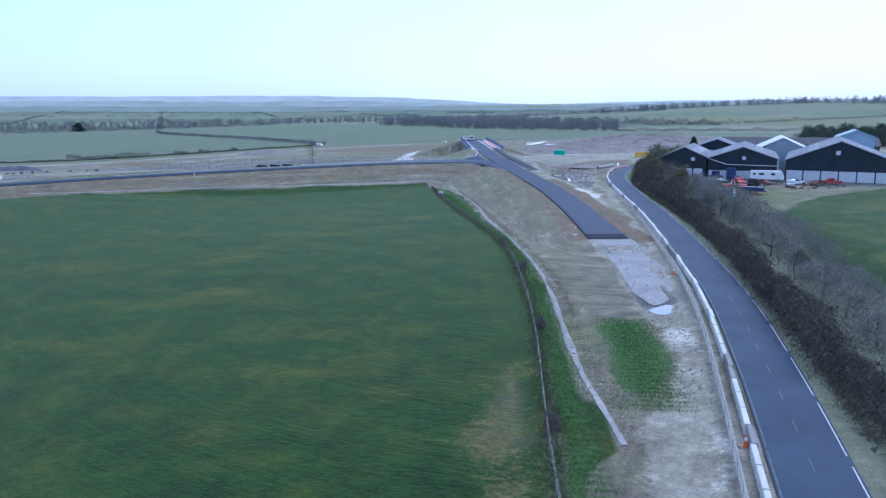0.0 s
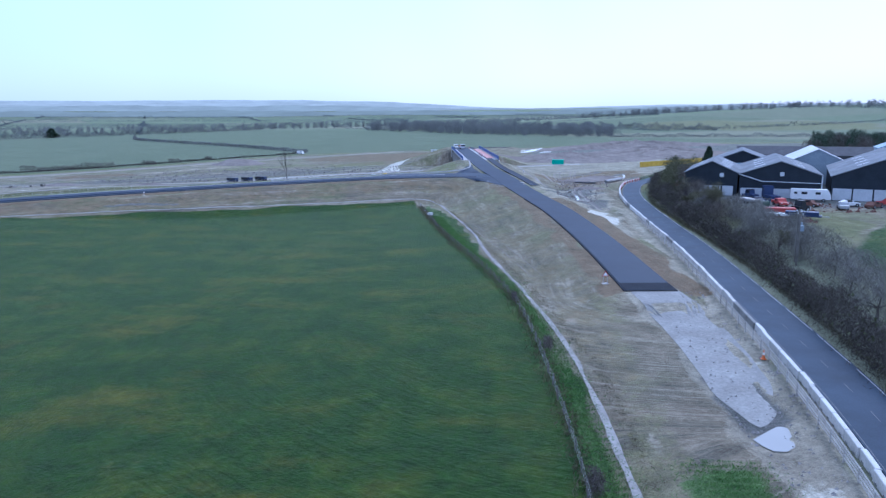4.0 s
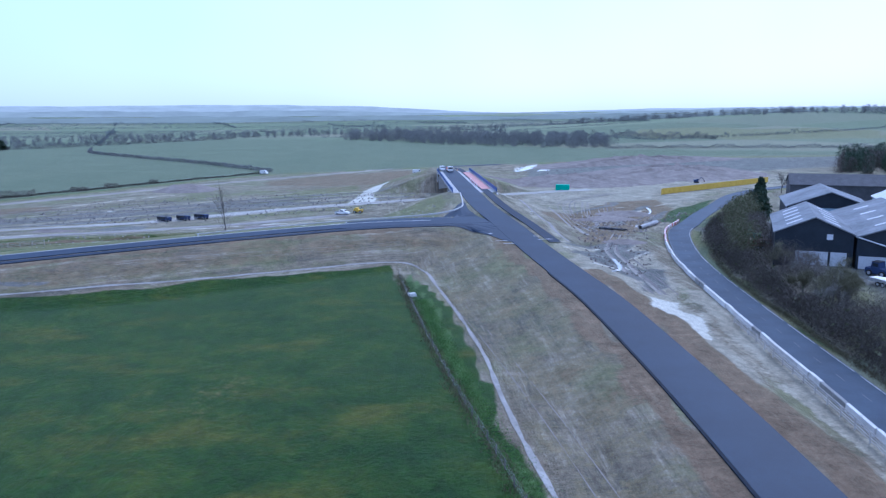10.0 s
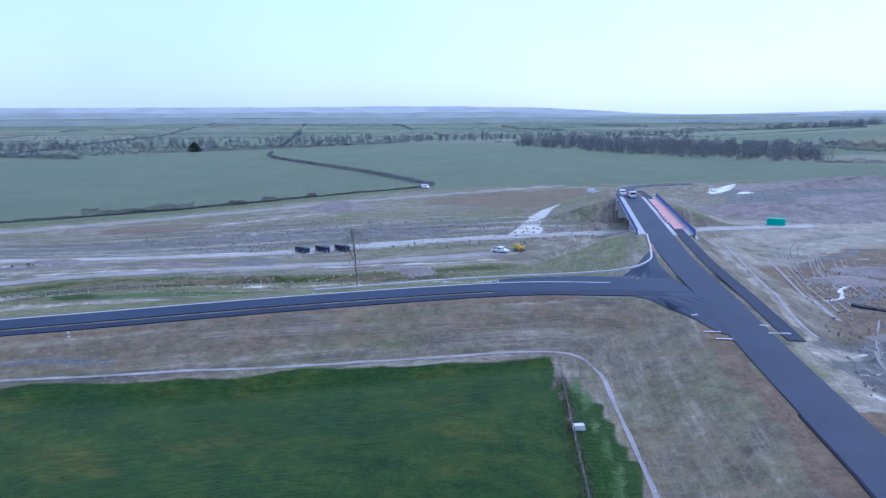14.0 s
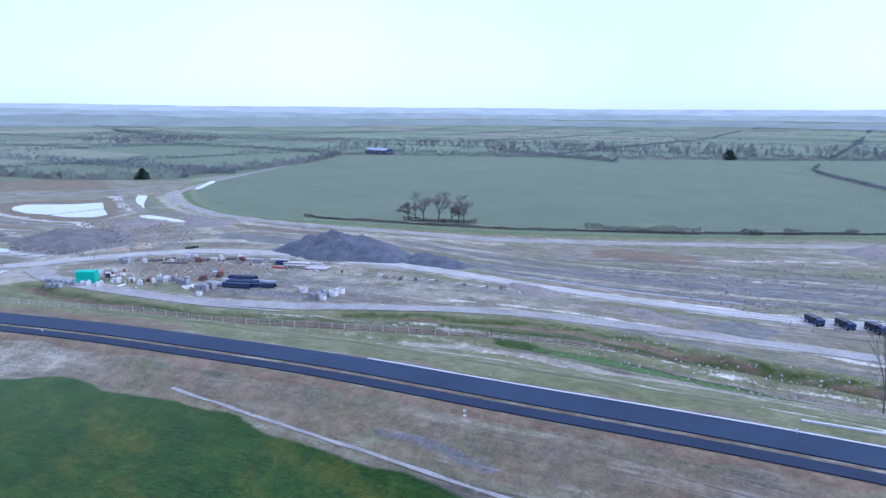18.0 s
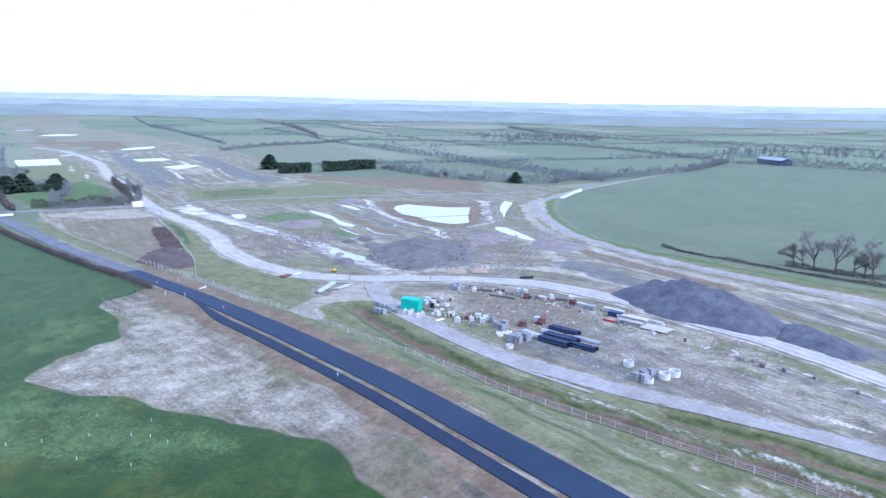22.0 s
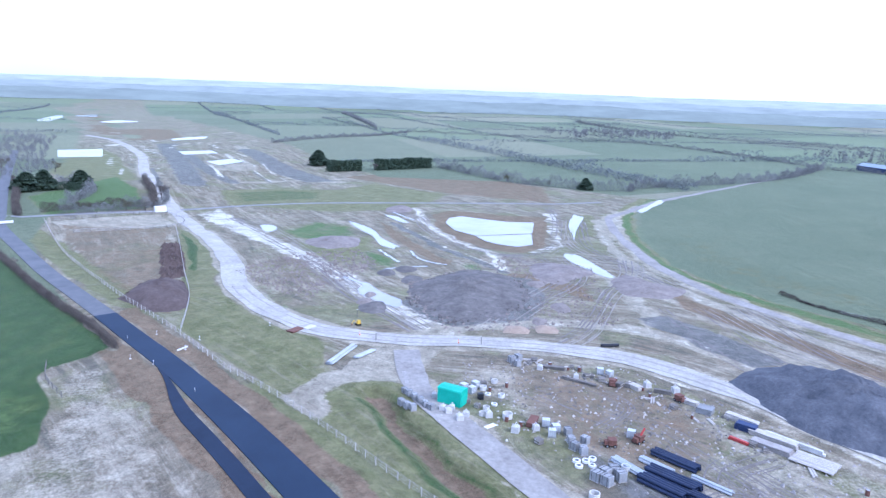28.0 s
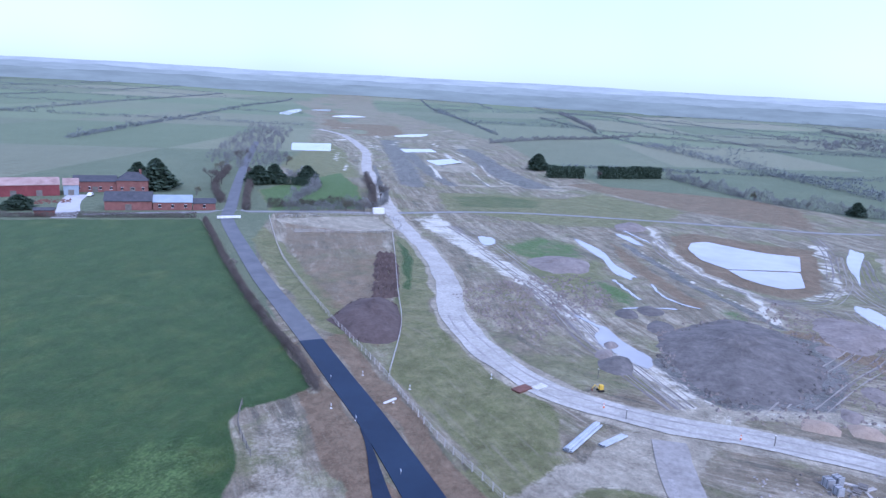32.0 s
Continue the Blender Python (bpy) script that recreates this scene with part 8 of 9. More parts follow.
for o in [o for o in scene.objects if o.name.startswith("brick_barn")]:
    for c in list(o.children_recursive):
        bpy.data.objects.remove(c)
    bpy.data.objects.remove(o)
longhouse("brick_barn", (-340.5, -12), (-350.6, 1.5), 8, 3.6, 6.6, BRICK, SLATE, "long red brick barn with a dark slate roof", "barn", 0, 1)
longhouse("brick_barn", (-350.8, 1.8), (-359.4, 13.2), 7, 3.2, 5.4, BRICK, GREYSHEET, "red brick byre with a pale grey roof", "barn", 3)
longhouse("brick_barn", (-359.6, 13.5), (-364.8, 20.2), 6, 2.8, 4.2, BRICK, SLATE, "low red brick outbuilding at the crossroads", "barn", 1)
longhouse("farmhouse", (-376, -39), (-384, -29), 9, 5.2, 8.6, BRICK, SLATE, "red brick farmhouse with a hipped slate roof", "house", 3, 1, True)
longhouse("red_shed", (-338, -66), (-356, -50), 12, 4.6, 6.8, REDSHEET, PINKROOF, "red sheeted farm shed with a faded pink roof", "shed", 0, 2)
longhouse("grey_shed", (-357, -49), (-361, -45), 10, 4.4, 6.4, GREYSHEET, PINKROOF, "grey end bay of the sheeted shed", "shed", 0, 1)
longhouse("brick_barn", (-366, -53), (-377, -40), 8, 4.6, 6.6, BRICK, SLATE, "two-storey red brick barn across the yard", "barn", 4, 1)
longhouse("brick_wall_shed", (-318, -22), (-322, -17), 3, 2.2, 2.8, BRICK, SLATE, "small red brick shed by the drive", "shed")
DRIVE = plain("farmyard_concrete", (0.4, 0.39, 0.38), (0.52, 0.51, 0.5), 0.2, 0.9)
tagged(ribbon("farm_drive", spline([(-321, -12), (-335, -24), (-348, -36), (-362, -46)], 3), -4, 4, DRIVE, 0.08, ragged=0.4), "pale concrete farm drive and yard", "drive", kind="structure")
LANE_GRIT = plain("gritty_lane", (0.2, 0.2, 0.2), (0.29, 0.285, 0.275), 0.2, 0.9)
tagged(ribbon("cross_lane", spline([(-330, -12), (-345, 4), (-364, 25), (-376, 39), (-396, 55), (-418, 72), (-424, 76), (-442, 92), (-458, 116), (-469, 142), (-483, 195), (-492, 234), (-497, 260), (-511, 289)], 3), -1.7, 1.7, LANE_GRIT, 0.08, ragged=0.1), "narrow grey lane crossing the country lane", "road", kind="structure")
tagged(mesh_object("road_closure", [(p[0], p[1], 0.62 + z) for z in (0, 0.9) for p in ((-346.0, 34.6), (-351.6, 41.0), (-351.9, 40.7), (-346.3, 34.3))], [(0, 1, 5, 4), (1, 2, 6, 5), (2, 3, 7, 6), (3, 0, 4, 7), (4, 5, 6, 7)], WHITE), "white plastic barrier closing the lane", "barrier")
for k, (x, y, m, lab) in enumerate(((-377, -45, NAVYPAINT, "dark car parked by the farmhouse"), (-370, -36, RED, "red car parked in the farmyard"), (-362, -40, WHITE, "white car parked in the farmyard"))):
    vehicle("car", (x, y), 60 * k, CARO, 1.8, m, (-1.3, 1.3), 0.33, lab, "car", [(0.3, 1.2, 1.2, 0.35, GLASS, "side_window", 1.84)], group="cars in the farmyard")
rubble("yard_clutter", [(-338, -50), (-352, -40), (-346, -34), (-332, -44)], 120, 0.7, RUST, "rusty machinery scraps in the farmyard", 12)
# evergreen and bare trees round the farm and the lane
for k, (x, y, sx, sz) in enumerate(((-396, -45, 2.0, 0.85), (-394, -32, 2.6, 0.95), (-400, -38, 2.2, 1.0), (-326, -38, 1.8, 0.4), (-439, -8, 2.2, 0.7), (-446, -3, 2.0, 0.75), (-457, 10, 2.0, 0.7), (-663, 92, 2.6, 0.95), (-570, 290, 1.6, 0.6))):
    copy_thing(con, placed(x, y, 33 * k)).scale = (sx, sx, sz)
for k, (x, y, s) in enumerate(((-390, -8, 0.7), (-411, 64, 1.2), (-438, 60, 1.1), (-405, 58, 0.9), (-372, 30, 0.6), (-425, -20, 1.0), (-460, -45, 1.1), (-475, -20, 1.2), (-500, -60, 1.2), (-520, -40, 1.1), (-296, 76, 0.5), (-640, 140, 0.8), (-600, 240, 0.9), (-585, 268, 0.8))):
    copy_thing(proto[k % 3], placed(x, y, 71 * k)).scale = (s, s, s)
for o in ([(-621, 107), (-637, 130)], [(-645, 140), (-660, 158), (-682, 181)]):
    hedge("conifer_hedge", o, 4.5, 8.5, rng, 160, "dense dark clipped conifer screen", EVERGREEN, 1.4, 0.9, 0.06)
gabled("farm_shed", (-789, 620), 100, 14, 40, 5, 7.5, NAVYPAINT, GREYSHEET, "dark blue open barn at the far farm", "barn", None, None, [(-4, 0, 3, 4, BLACK, "open_bay"), (4, 0, 3, 4, BLACK, "open_bay")])

# garden beside the crossroads
for nodes, w, h, mt, lab, nm in (([(-382, 33), (-397, 42), (-411, 52), (-418, 60)], 2.0, 3.2, TWIG_DARK, "row of dark bare shrubs along the garden", "hedge"), ([(-439, -7), (-446, 2), (-448, 20)], 4.0, 4.5, EVERGREEN, "dense evergreen shrubs in the garden", "shrubbery"),
                                 ([(-420, 64), (-455, 48), (-490, 28)], 3.0, 4.0, TWIG, "belt of bare trees beside the haul road", "thicket"), ([(-372, 30), (-402, 10), (-432, -8), (-470, -34)], 2.0, 2.4, TWIG, "bare hedge along the country lane", "hedge"),
                                 ([(-378, 14), (-420, -20), (-480, -54)], 2.5, 2.8, TWIG, "overgrown bare hedge across the lane", "hedge")):
    hedge(nm, nodes, w, h, rng, 150, lab, mt, 1.2, 0.16 if mt is EVERGREEN else 0.09, 0.35, nm)
for x, y, r in ((7.8, 89, 1.0), (6.8, 64.5, 0.7), (7.8, 117.6, 0.9), (5.6, 138, 0.6)):
    hedge("bush", [(x, y - r), (x + 0.2, y), (x, y + r)], 1.0, 1.1, rng, 320, "dead brown bramble clump at the fence", TWIG, 0.6, 0.04, 0.2, "bush")

# ---- storage yard beside the haul road ----
tent = thing("storage_shelter", (-212.7, 207.2), 152, "bright sea-green sheeted storage container", "container")
part("walls", Geo().box((0, 0, 1.35), (2.6, 4.6, 2.7)), GREEN, tent)
part("roof", Geo().extrude([(-1.38, 2.68), (1.38, 2.68), (1.25, 2.9), (0, 3.05), (-1.25, 2.9)], 4.75), GREEN, tent)
part("door", Geo().box((0, -2.33, 1.25), (2.2, 0.08, 2.3)), GREEN, tent)
part("skid", Geo().box((-1.1, 0, 0.06), (0.2, 4.7, 0.16)).box((1.1, 0, 0.06), (0.2, 4.7, 0.16)), STEEL, tent)


def container(at, rz, mat, label, z=None, le=6.06):
    ob = thing("shipping_container", at, rz, label, "container", z=z)
    g = Geo().box((0, 0, 1.3), (2.44, le, 2.5))
    part("body", g, mat, ob)
    rib = Geo().box((0, 0, 0), (0.05, 0.12, 2.3)).mesh("rib", mat)
    for s in (-1, 1):
        for k in range(int(le / 0.6)):
            part("rib", rib, None, ob).location = (s * 1.24, -le / 2 + 0.4 + 0.6 * k, 1.3)
    for s in (-0.6, 0.6):
        part("door", Geo().box((s, -le / 2 - 0.03, 1.3), (1.15, 0.05, 2.3)), mat, ob)
    return ob


container((47, 424), 80, GREEN, "green steel site container beside the track")
IBC_W = plain("white_poly_tank", (0.44, 0.46, 0.46), (0.58, 0.6, 0.6), 1, 0.4)
GREYBLOCK = plain("grey_wrapped_blocks", (0.22, 0.225, 0.225), (0.33, 0.335, 0.33), 0.8, 0.8, per_piece=0.3)
CAGE = plain("steel_cage", (0.3, 0.31, 0.32), (0.42, 0.43, 0.44), 1, 0.5, 0.5)
pal = new("block_pallet")
part("pallet", Geo().box((0, 0, 0.05), (1.2, 1.0, 0.04)).box((0, -0.42, 0.0), (1.2, 0.1, 0.12)).box((0, 0.42, 0.0), (1.2, 0.1, 0.12)).box((0, 0, 0.0), (1.2, 0.1, 0.12)), TIMBER, pal)
part("load", Geo().box((0, 0, 0.6), (1.12, 0.95, 1.05)), GREYBLOCK, pal)
part("strap", Geo().box((-0.3, 0, 0.61), (0.04, 0.99, 1.09)).box((0.3, 0, 0.61), (0.04, 0.99, 1.09)), BLACK, pal)
tagged(pal, "grey wrapped pallet of concrete blocks", "pallet", "pallets in the yard")
ibc = new("tank_cage")
part("tank", Geo().box((0, 0, 0.65), (1.0, 1.1, 0.95)).bar((0, 0, 1.1), (0, 0, 1.2), 0.12, None, 10), IBC_W, ibc)
cg = Geo()
for k in range(5):
    u = -0.52 + 0.26 * k
    cg.box((u, -0.58, 0.65), (0.03, 0.03, 1.05)).box((u, 0.58, 0.65), (0.03, 0.03, 1.05)).box((-0.53, u * 1.08, 0.65), (0.03, 0.03, 1.05)).box((0.53, u * 1.08, 0.65), (0.03, 0.03, 1.05))
part("cage", cg, CAGE, ibc)
part("base", Geo().box((0, 0, 0.08), (1.1, 1.2, 0.14)), CAGE, ibc)
tagged(ibc, "white plastic liquid tank in a steel cage", "tank", "tanks in the yard")
bag = new("bulk_bag")
bg = Geo()
bg.box((0, 0, 0.4), (1.0, 1.0, 0.8), 0, 0.9).box((0, 0, 0.86), (0.8, 0.8, 0.14), 0, 0.45)
SACK = plain("dirty_white_sacking", (0.40, 0.39, 0.37), (0.54, 0.53, 0.50), 1.2, 0.9)
part("sack", bg, SACK, bag)
for s in (-0.3, 0.3):
    part("loop", Geo().bar((s, -0.2, 0.8), (s, 0, 1.15), 0.03).bar((s, 0, 1.15), (s, 0.2, 0.8), 0.03), WHITE, bag)
tagged(bag, "white woven bulk bag", "bag", "bulk bags in the yard")
ring = new("concrete_ring")
part("ring", Geo().tube((0, 0, 0), (0, 0, 0.9), 0.85, 0.12, 18), BARRIER, ring)
part("step", Geo().box((0.66, 0, 0.5), (0.14, 0.3, 0.04)).box((0.66, 0, 0.25), (0.14, 0.3, 0.04)), BLACK, ring)
tagged(ring, "pale concrete manhole ring", "concrete ring", "manhole rings")
tyre = new("tyre")
part("carcass", Geo().tube((0, 0, 0), (0, 0, 0.3), 0.55, 0.22, 16), WHITE, tyre)
part("liner", Geo().tube((0, 0, 0.02), (0, 0, 0.31), 0.34, 0.06, 16), STEEL, tyre)
tagged(tyre, "pale hose coil lying flat", "coil", "coils in the yard")


def scatter(ob, spots):
    for k, (x, y, rz, s) in enumerate(spots):
        o = ob if k == 0 else copy_thing(ob, placed(x, y, rz))
        o.matrix_basis = placed(x, y, rz)
        o.scale = (s, s, s)


g6 = np.random.default_rng(6)
jit = lambda: float(g6.uniform(-20, 20))
scatter(pal, [(x, y, 30 + jit(), s) for x, y, s in ((-214.2, 199.5, 1), (-212.9, 200.6, 1), (-211.6, 201.6, 1.05), (-210.2, 202.6, 1), (-209.2, 203.6, 1), (-210.8, 198.4, 1), (-209.4, 199.5, 1), (-208.3, 200.6, 1), (-215.3, 198.6, 0.9),
                                             (-202.4, 226.0, 1.1), (-199.5, 226.1, 1.1), (-197.6, 226.3, 1.15), (-196.2, 227.5, 1.15), (-199.7, 228.3, 1.1), (-188.7, 228.1, 1.3), (-189.6, 229.5, 1.3), (-190.5, 230.9, 1.3), (-189.0, 231.6, 1.3), (-187.6, 229.4, 1.3),
                                             (-166.2, 247.7, 1.3), (-167.2, 249.5, 1.3), (-168.1, 251.3, 1.3), (-165.2, 249.0, 1.3), (-233.6, 219.0, 1.2), (-234.8, 220.4, 1.2), (-231.8, 220.0, 1.1))])
scatter(ibc, [(x, y, jit() * 3, 1.1) for x, y in ((-218.6, 209.2), (-217.4, 210.7), (-219.8, 211.4), (-201.6, 223.4), (-203.4, 224.2), (-202.6, 236.2), (-229.4, 236.2), (-228.2, 237.8), (-205.2, 222.8))])
scatter(bag, [(x, y, jit(), s) for x, y, s in ((-214.6, 204.0, 1), (-213.2, 205.2, 1.1), (-209.5, 205.6, 1.1), (-208.4, 206.6, 1.1), (-209.9, 207.2, 1), (-207.4, 209.6, 1.1), (-205.9, 208.6, 1.2), (-202.6, 217.6, 1.3), (-221.7, 248.8, 1.3), (-223.8, 244.1, 1.2), (-207.7, 213.4, 1.2), (-230.4, 224.4, 1.1), (-226.5, 231.0, 1.0), (-203.6, 221.0, 1.1))])
scatter(ring, [(x, y, jit(), s) for x, y, s in ((-173.5, 248.7, 1.2), (-166.7, 253.3, 1.3), (-167.9, 255.6, 1.3), (-164.8, 249.7, 1.0), (-219.0, 212.8, 0.8), (-210.5, 213.1, 0.7), (-208.2, 212.4, 0.7), (-207.6, 216.6, 1.0), (-222.5, 215.0, 0.7), (-192.0, 233.0, 0.8), (-216.0, 216.0, 0.7), (-184.0, 227.0, 0.9))])
scatter(tyre, [(x, y, jit(), s) for x, y, s in ((-193.7, 226.1, 1.1), (-192.2, 226.2, 1.1), (-193.8, 227.5, 1.1), (-194.6, 228.6, 1.1), (-192.6, 228.2, 1.0), (-212.5, 214.6, 1.0), (-216.8, 213.6, 1.0))])


def pipe_stack(a, b, r, rows, mat, label, name="pipe_stack", wall=0.03):
    """Pipes that lie side by side between a and b, stacked in rows."""
    le = math.dist(a, b)
    ob = thing(name, fl_(a, b), math.degrees(math.atan2(b[1] - a[1], b[0] - a[0])), label, "pipes", "pipe stacks in the yard")
    pm = Geo().tube((-le / 2, 0, 0), (le / 2, 0, 0), r, wall, 10).mesh("pipe", mat)
    for k, n in enumerate(rows):
        for i in range(n):
            part("pipe", pm, None, ob).location = ((0.25 if (i * 7 + k) % 3 == 0 else 0) * r * 4, (i - (n - 1) / 2) * r * 2.04, r + 0.1 + k * r * 1.75)
    for x in (-le * 0.3, le * 0.3):
        part("bearer", Geo().box((x, 0, 0.05), (0.15, rows[0] * r * 2.1, 0.1)), TIMBER, ob)
    return ob


PIPEBLUE = plain("dark_blue_pipe", (0.014, 0.022, 0.05), (0.024, 0.036, 0.075), 0.5, 0.45)
PIPEPALE = plain("pale_pipe", (0.34, 0.37, 0.39), (0.46, 0.49, 0.5), 0.5, 0.6)
pipe_stack((-197.6, 238.4), (-192.4, 243.6), 0.22, (5, 4), PIPEBLUE, "stack of dark blue drain pipes")
pipe_stack((-192.0, 236.2), (-186.5, 241.8), 0.28, (5, 4), PIPEBLUE, "stack of large dark blue pipes")
pipe_stack((-189.6, 234.4), (-184.4, 239.4), 0.28, (4, 3), PIPEBLUE, "stack of dark blue pipes on bearers")
pipe_stack((-185.6, 240.2), (-181.6, 244.4), 0.24, (4, 3), PIPEBLUE, "short stack of dark blue pipes")
pipe_stack((-194.9, 231.8), (-189.2, 235.8), 0.16, (5, 4), PIPEPALE, "stack of pale ducting pipes")
pipe_stack((-195.4, 236.0), (-191.4, 239.6), 0.16, (5, 3), PIPEPALE, "stack of pale ducting pipes beside blue ones")
pipe_stack((-190.6, 242.2), (-186.4, 246.4), 0.14, (4, 2), PIPEPALE, "low stack of pale ducting pipes")
pipe_stack((-227.5, 182.5), (-238.5, 185.8), 0.2, (4, 2), PIPEPALE, "stack of pale pipes beside the haul road")
pipe_stack((-231.5, 187.2), (-236.5, 190.2), 0.2, (3,), PIPEPALE, "loose pale pipes beside the haul road")
pipe_stack((-245.0, 239.0), (-245.8, 243.0), 0.35, (1,), BLACK, "single black pipe beside the haul road")
pipe_stack((47, 293), (54, 302), 0.6, (1,), CONC, "large pale concrete culvert pipe on the mud", "culvert_pipe", 0.1)
pipe_stack((37, 296), (43, 292), 0.2, (4,), BLACK, "dark pipes lying in the mud")


def stack(at, rz, size, n, mat, label, name, category="stack", gap=0.06):
    """Flat pieces laid on one another, each a little askew."""
    ob = thing(name, at, rz, label, category)
    m = Geo().box((0, 0, 0), size).mesh("piece", mat)
    for k in range(n):
        o = part("piece", m, None, ob)
        o.location = (float(g6.normal(0, size[0] * 0.03)), float(g6.normal(0, size[1] * 0.02)), size[2] / 2 + k * (size[2] + gap) + 0.04)
        o.rotation_euler = (0, 0, float(g6.normal(0, 0.03)))
    return ob


way = math.degrees(math.atan2(5.2, 5.0)) - 90
stack((-203.6, 259.4), way, (1.6, 7.5, 0.16), 4, TIMBER, "stack of long pale boards beside the haul road", "slab_stack")
stack((-200.6, 257.8), way, (1.8, 6.0, 0.16), 4, STONE, "stack of pale concrete slabs", "slab_stack")
stack((-202.2, 262.0), way, (0.5, 9.0, 0.4), 2, BARRIER, "pair of long pale concrete beams", "beam_stack")
stack((-210.0, 256.5), way, (1.2, 5.5, 0.3), 3, TIMBER, "pale timber stack beside the haul road", "timber_stack")
stack((-213.2, 251.5), way + 10, (2.2, 2.6, 0.3), 3, GREYBLOCK, "grey sheet stack under a tarpaulin", "sheet_stack")
stack((-216.6, 250.0), way, (1.2, 2.8, 0.2), 3, TIMBER, "timber pallets laid flat", "pallet_stack")
stack((-221.0, 246.2), way + 25, (0.8, 3.2, 0.2), 3, OLDWOOD, "short brown timber baulks in the row", "timber_stack")
stack((-222.6, 241.6), way - 10, (1.4, 2.4, 0.22), 3, TIMBER, "timber crate stack in the yard row", "crate_stack")
stack((-231.0, 227.2), way + 30, (1.0, 4.4, 0.15), 3, OLDWOOD, "brown timber beams in the yard", "timber_stack")
stack((-224.5, 231.2), way + 10, (0.6, 7.0, 0.2), 2, OLDWOOD, "long brown timber baulks lying flat", "timber_stack")
stack((-202.6, 253.4), way, (0.5, 3.2, 0.2), 2, RED, "red steel props laid flat", "prop_stack")
stack((-207.0, 256.2), way, (1.6, 3.2, 0.35), 3, NAVYPAINT, "navy steel formwork stack", "formwork_stack")
stack((-247.4, 171.2), 60, (2.0, 3.6, 0.12), 2, RUST, "rust-red steel road plates", "plate_stack")
stack((-249.6, 174.0), 60, (1.6, 3.0, 0.12), 2, BARRIER, "pale steel sheets beside the haul road", "plate_stack")
stack((-204.1, 213.6), 40, (0.9, 2.2, 0.08), 1, WHITE, "white steel frame lying flat", "frame")
stack((-231.4, 151.9), 63, (0.35, 2.8, 0.25), 1, BARRIER, "pale concrete lintel on the brown verge", "beam")
stack((-205.8, 220.6), 70, (1.4, 3.4, 0.35), 2, RUST, "dark rusty steel stack in the yard", "steel_stack")
stack((-214.8, 212.2), 20, (0.9, 0.9, 0.5), 2, BLACK, "black plastic crates on the ground", "crate_stack")
for k, (x, y, m, lab) in enumerate(((-199.2, 232.2, RUST, "rusty brown site machine with a hopper"), (-200.8, 236.9, RUST, "rusty red mixer with a tall feed"), (-223.6, 237.4, RUST, "small rusty towed site compressor"), (-217.6, 248.4, RUST, "rusty towed generator in the yard row"))):
    ob = thing("site_machine", (x, y), 40 * k, lab, "machine")
    part("chassis", Geo().box((0, 0, 0.55), (1.5, 2.6, 0.3)), m, ob)
    part("hopper", Geo().box((0, 0.3, 1.2), (1.4, 1.4, 1.0), 0, 1.25), m, ob)
    part("engine_cover", Geo().box((0, -0.9, 1.0), (1.1, 0.8, 0.7)), RUST, ob)
    if k == 1:
        part("chute", Geo().bar((0.2, 0.4, 1.6), (0.5, 1.2, 3.2), 0.25, 0.2, 8), RED, ob)
    wheels(ob, (-0.8, 0.8), (-0.8, 0.8), 0.34)
    ob.scale = (0.75, 0.75, 0.75)
rubble("yard_clutter", [(-236, 214), (-234, 236), (-214, 254), (-196, 258), (-196, 230), (-214, 214)], 220, 0.34, OLDWOOD, "brown timber scraps strewn over the yard", 30)
rubble("yard_clutter", [(-236, 214), (-234, 236), (-214, 254), (-196, 258), (-196, 230), (-214, 214)], 80, 0.3, TIMBER, "timber offcuts strewn over the yard", 31)
rubble("yard_clutter", [(-222, 206), (-206, 200), (-196, 222), (-186, 236), (-200, 232), (-216, 218)], 30, 0.28, SACK, "pale bags and sheets strewn over the yard", 32)
rubble("yard_clutter", [(-230, 215), (-240, 222), (-222, 246), (-205, 258), (-200, 254), (-218, 236)], 90, 0.3, STONE_DULL, "metal scraps along the yard edge", 33)
heap([(-252, 218), (-257, 219), (-257, 224), (-252, 224)], SAND, 1.0, "small heap of orange sand beside the haul road", 61)
heap([(-253, 226), (-258, 226), (-258, 231), (-253, 231)], SAND, 0.9, "second small heap of orange sand", 62)

plk = new("timber_baulk")
part("baulk", Geo().box((0, 0, 0.1), (0.28, 2.4, 0.18)).box((0.34, 0.15, 0.1), (0.26, 2.2, 0.18)), TIMBER, plk)
part("bearer", Geo().box((0.15, -0.7, 0.0), (0.8, 0.12, 0.08)).box((0.15, 0.7, 0.0), (0.8, 0.12, 0.08)), OLDWOOD, plk)
tagged(plk, "pair of weathered timber baulks on the ground", "timber", "timbers along the yard edge")
drm = new("steel_drum")
dg = Geo().bar((0, 0, 0), (0, 0, 0.88), 0.29, None, 12)
for z_ in (0.02, 0.3, 0.58, 0.86):
    dg.bar((0, 0, z_ - 0.02), (0, 0, z_ + 0.02), 0.31, None, 12)
part("drum", dg, RUST, drm)
part("lid", Geo().bar((0, 0, 0.885), (0, 0, 0.9), 0.26, None, 12), STEEL, drm)
tagged(drm, "rust-brown steel drum standing in the yard", "drum", "drums in the yard")
crt = new("wooden_crate")
part("crate", Geo().box((0, 0, 0.4), (1.1, 0.9, 0.72)), OLDWOOD, crt)
for y_ in (-0.46, 0.46):
    part("slat", Geo().box((0, y_, 0.2), (1.14, 0.03, 0.12)).box((0, y_, 0.6), (1.14, 0.03, 0.12)), TIMBER, crt)
part("skid", Geo().box((-0.4, 0, 0.02), (0.12, 0.9, 0.08)).box((0.4, 0, 0.02), (0.12, 0.9, 0.08)), TIMBER, crt)
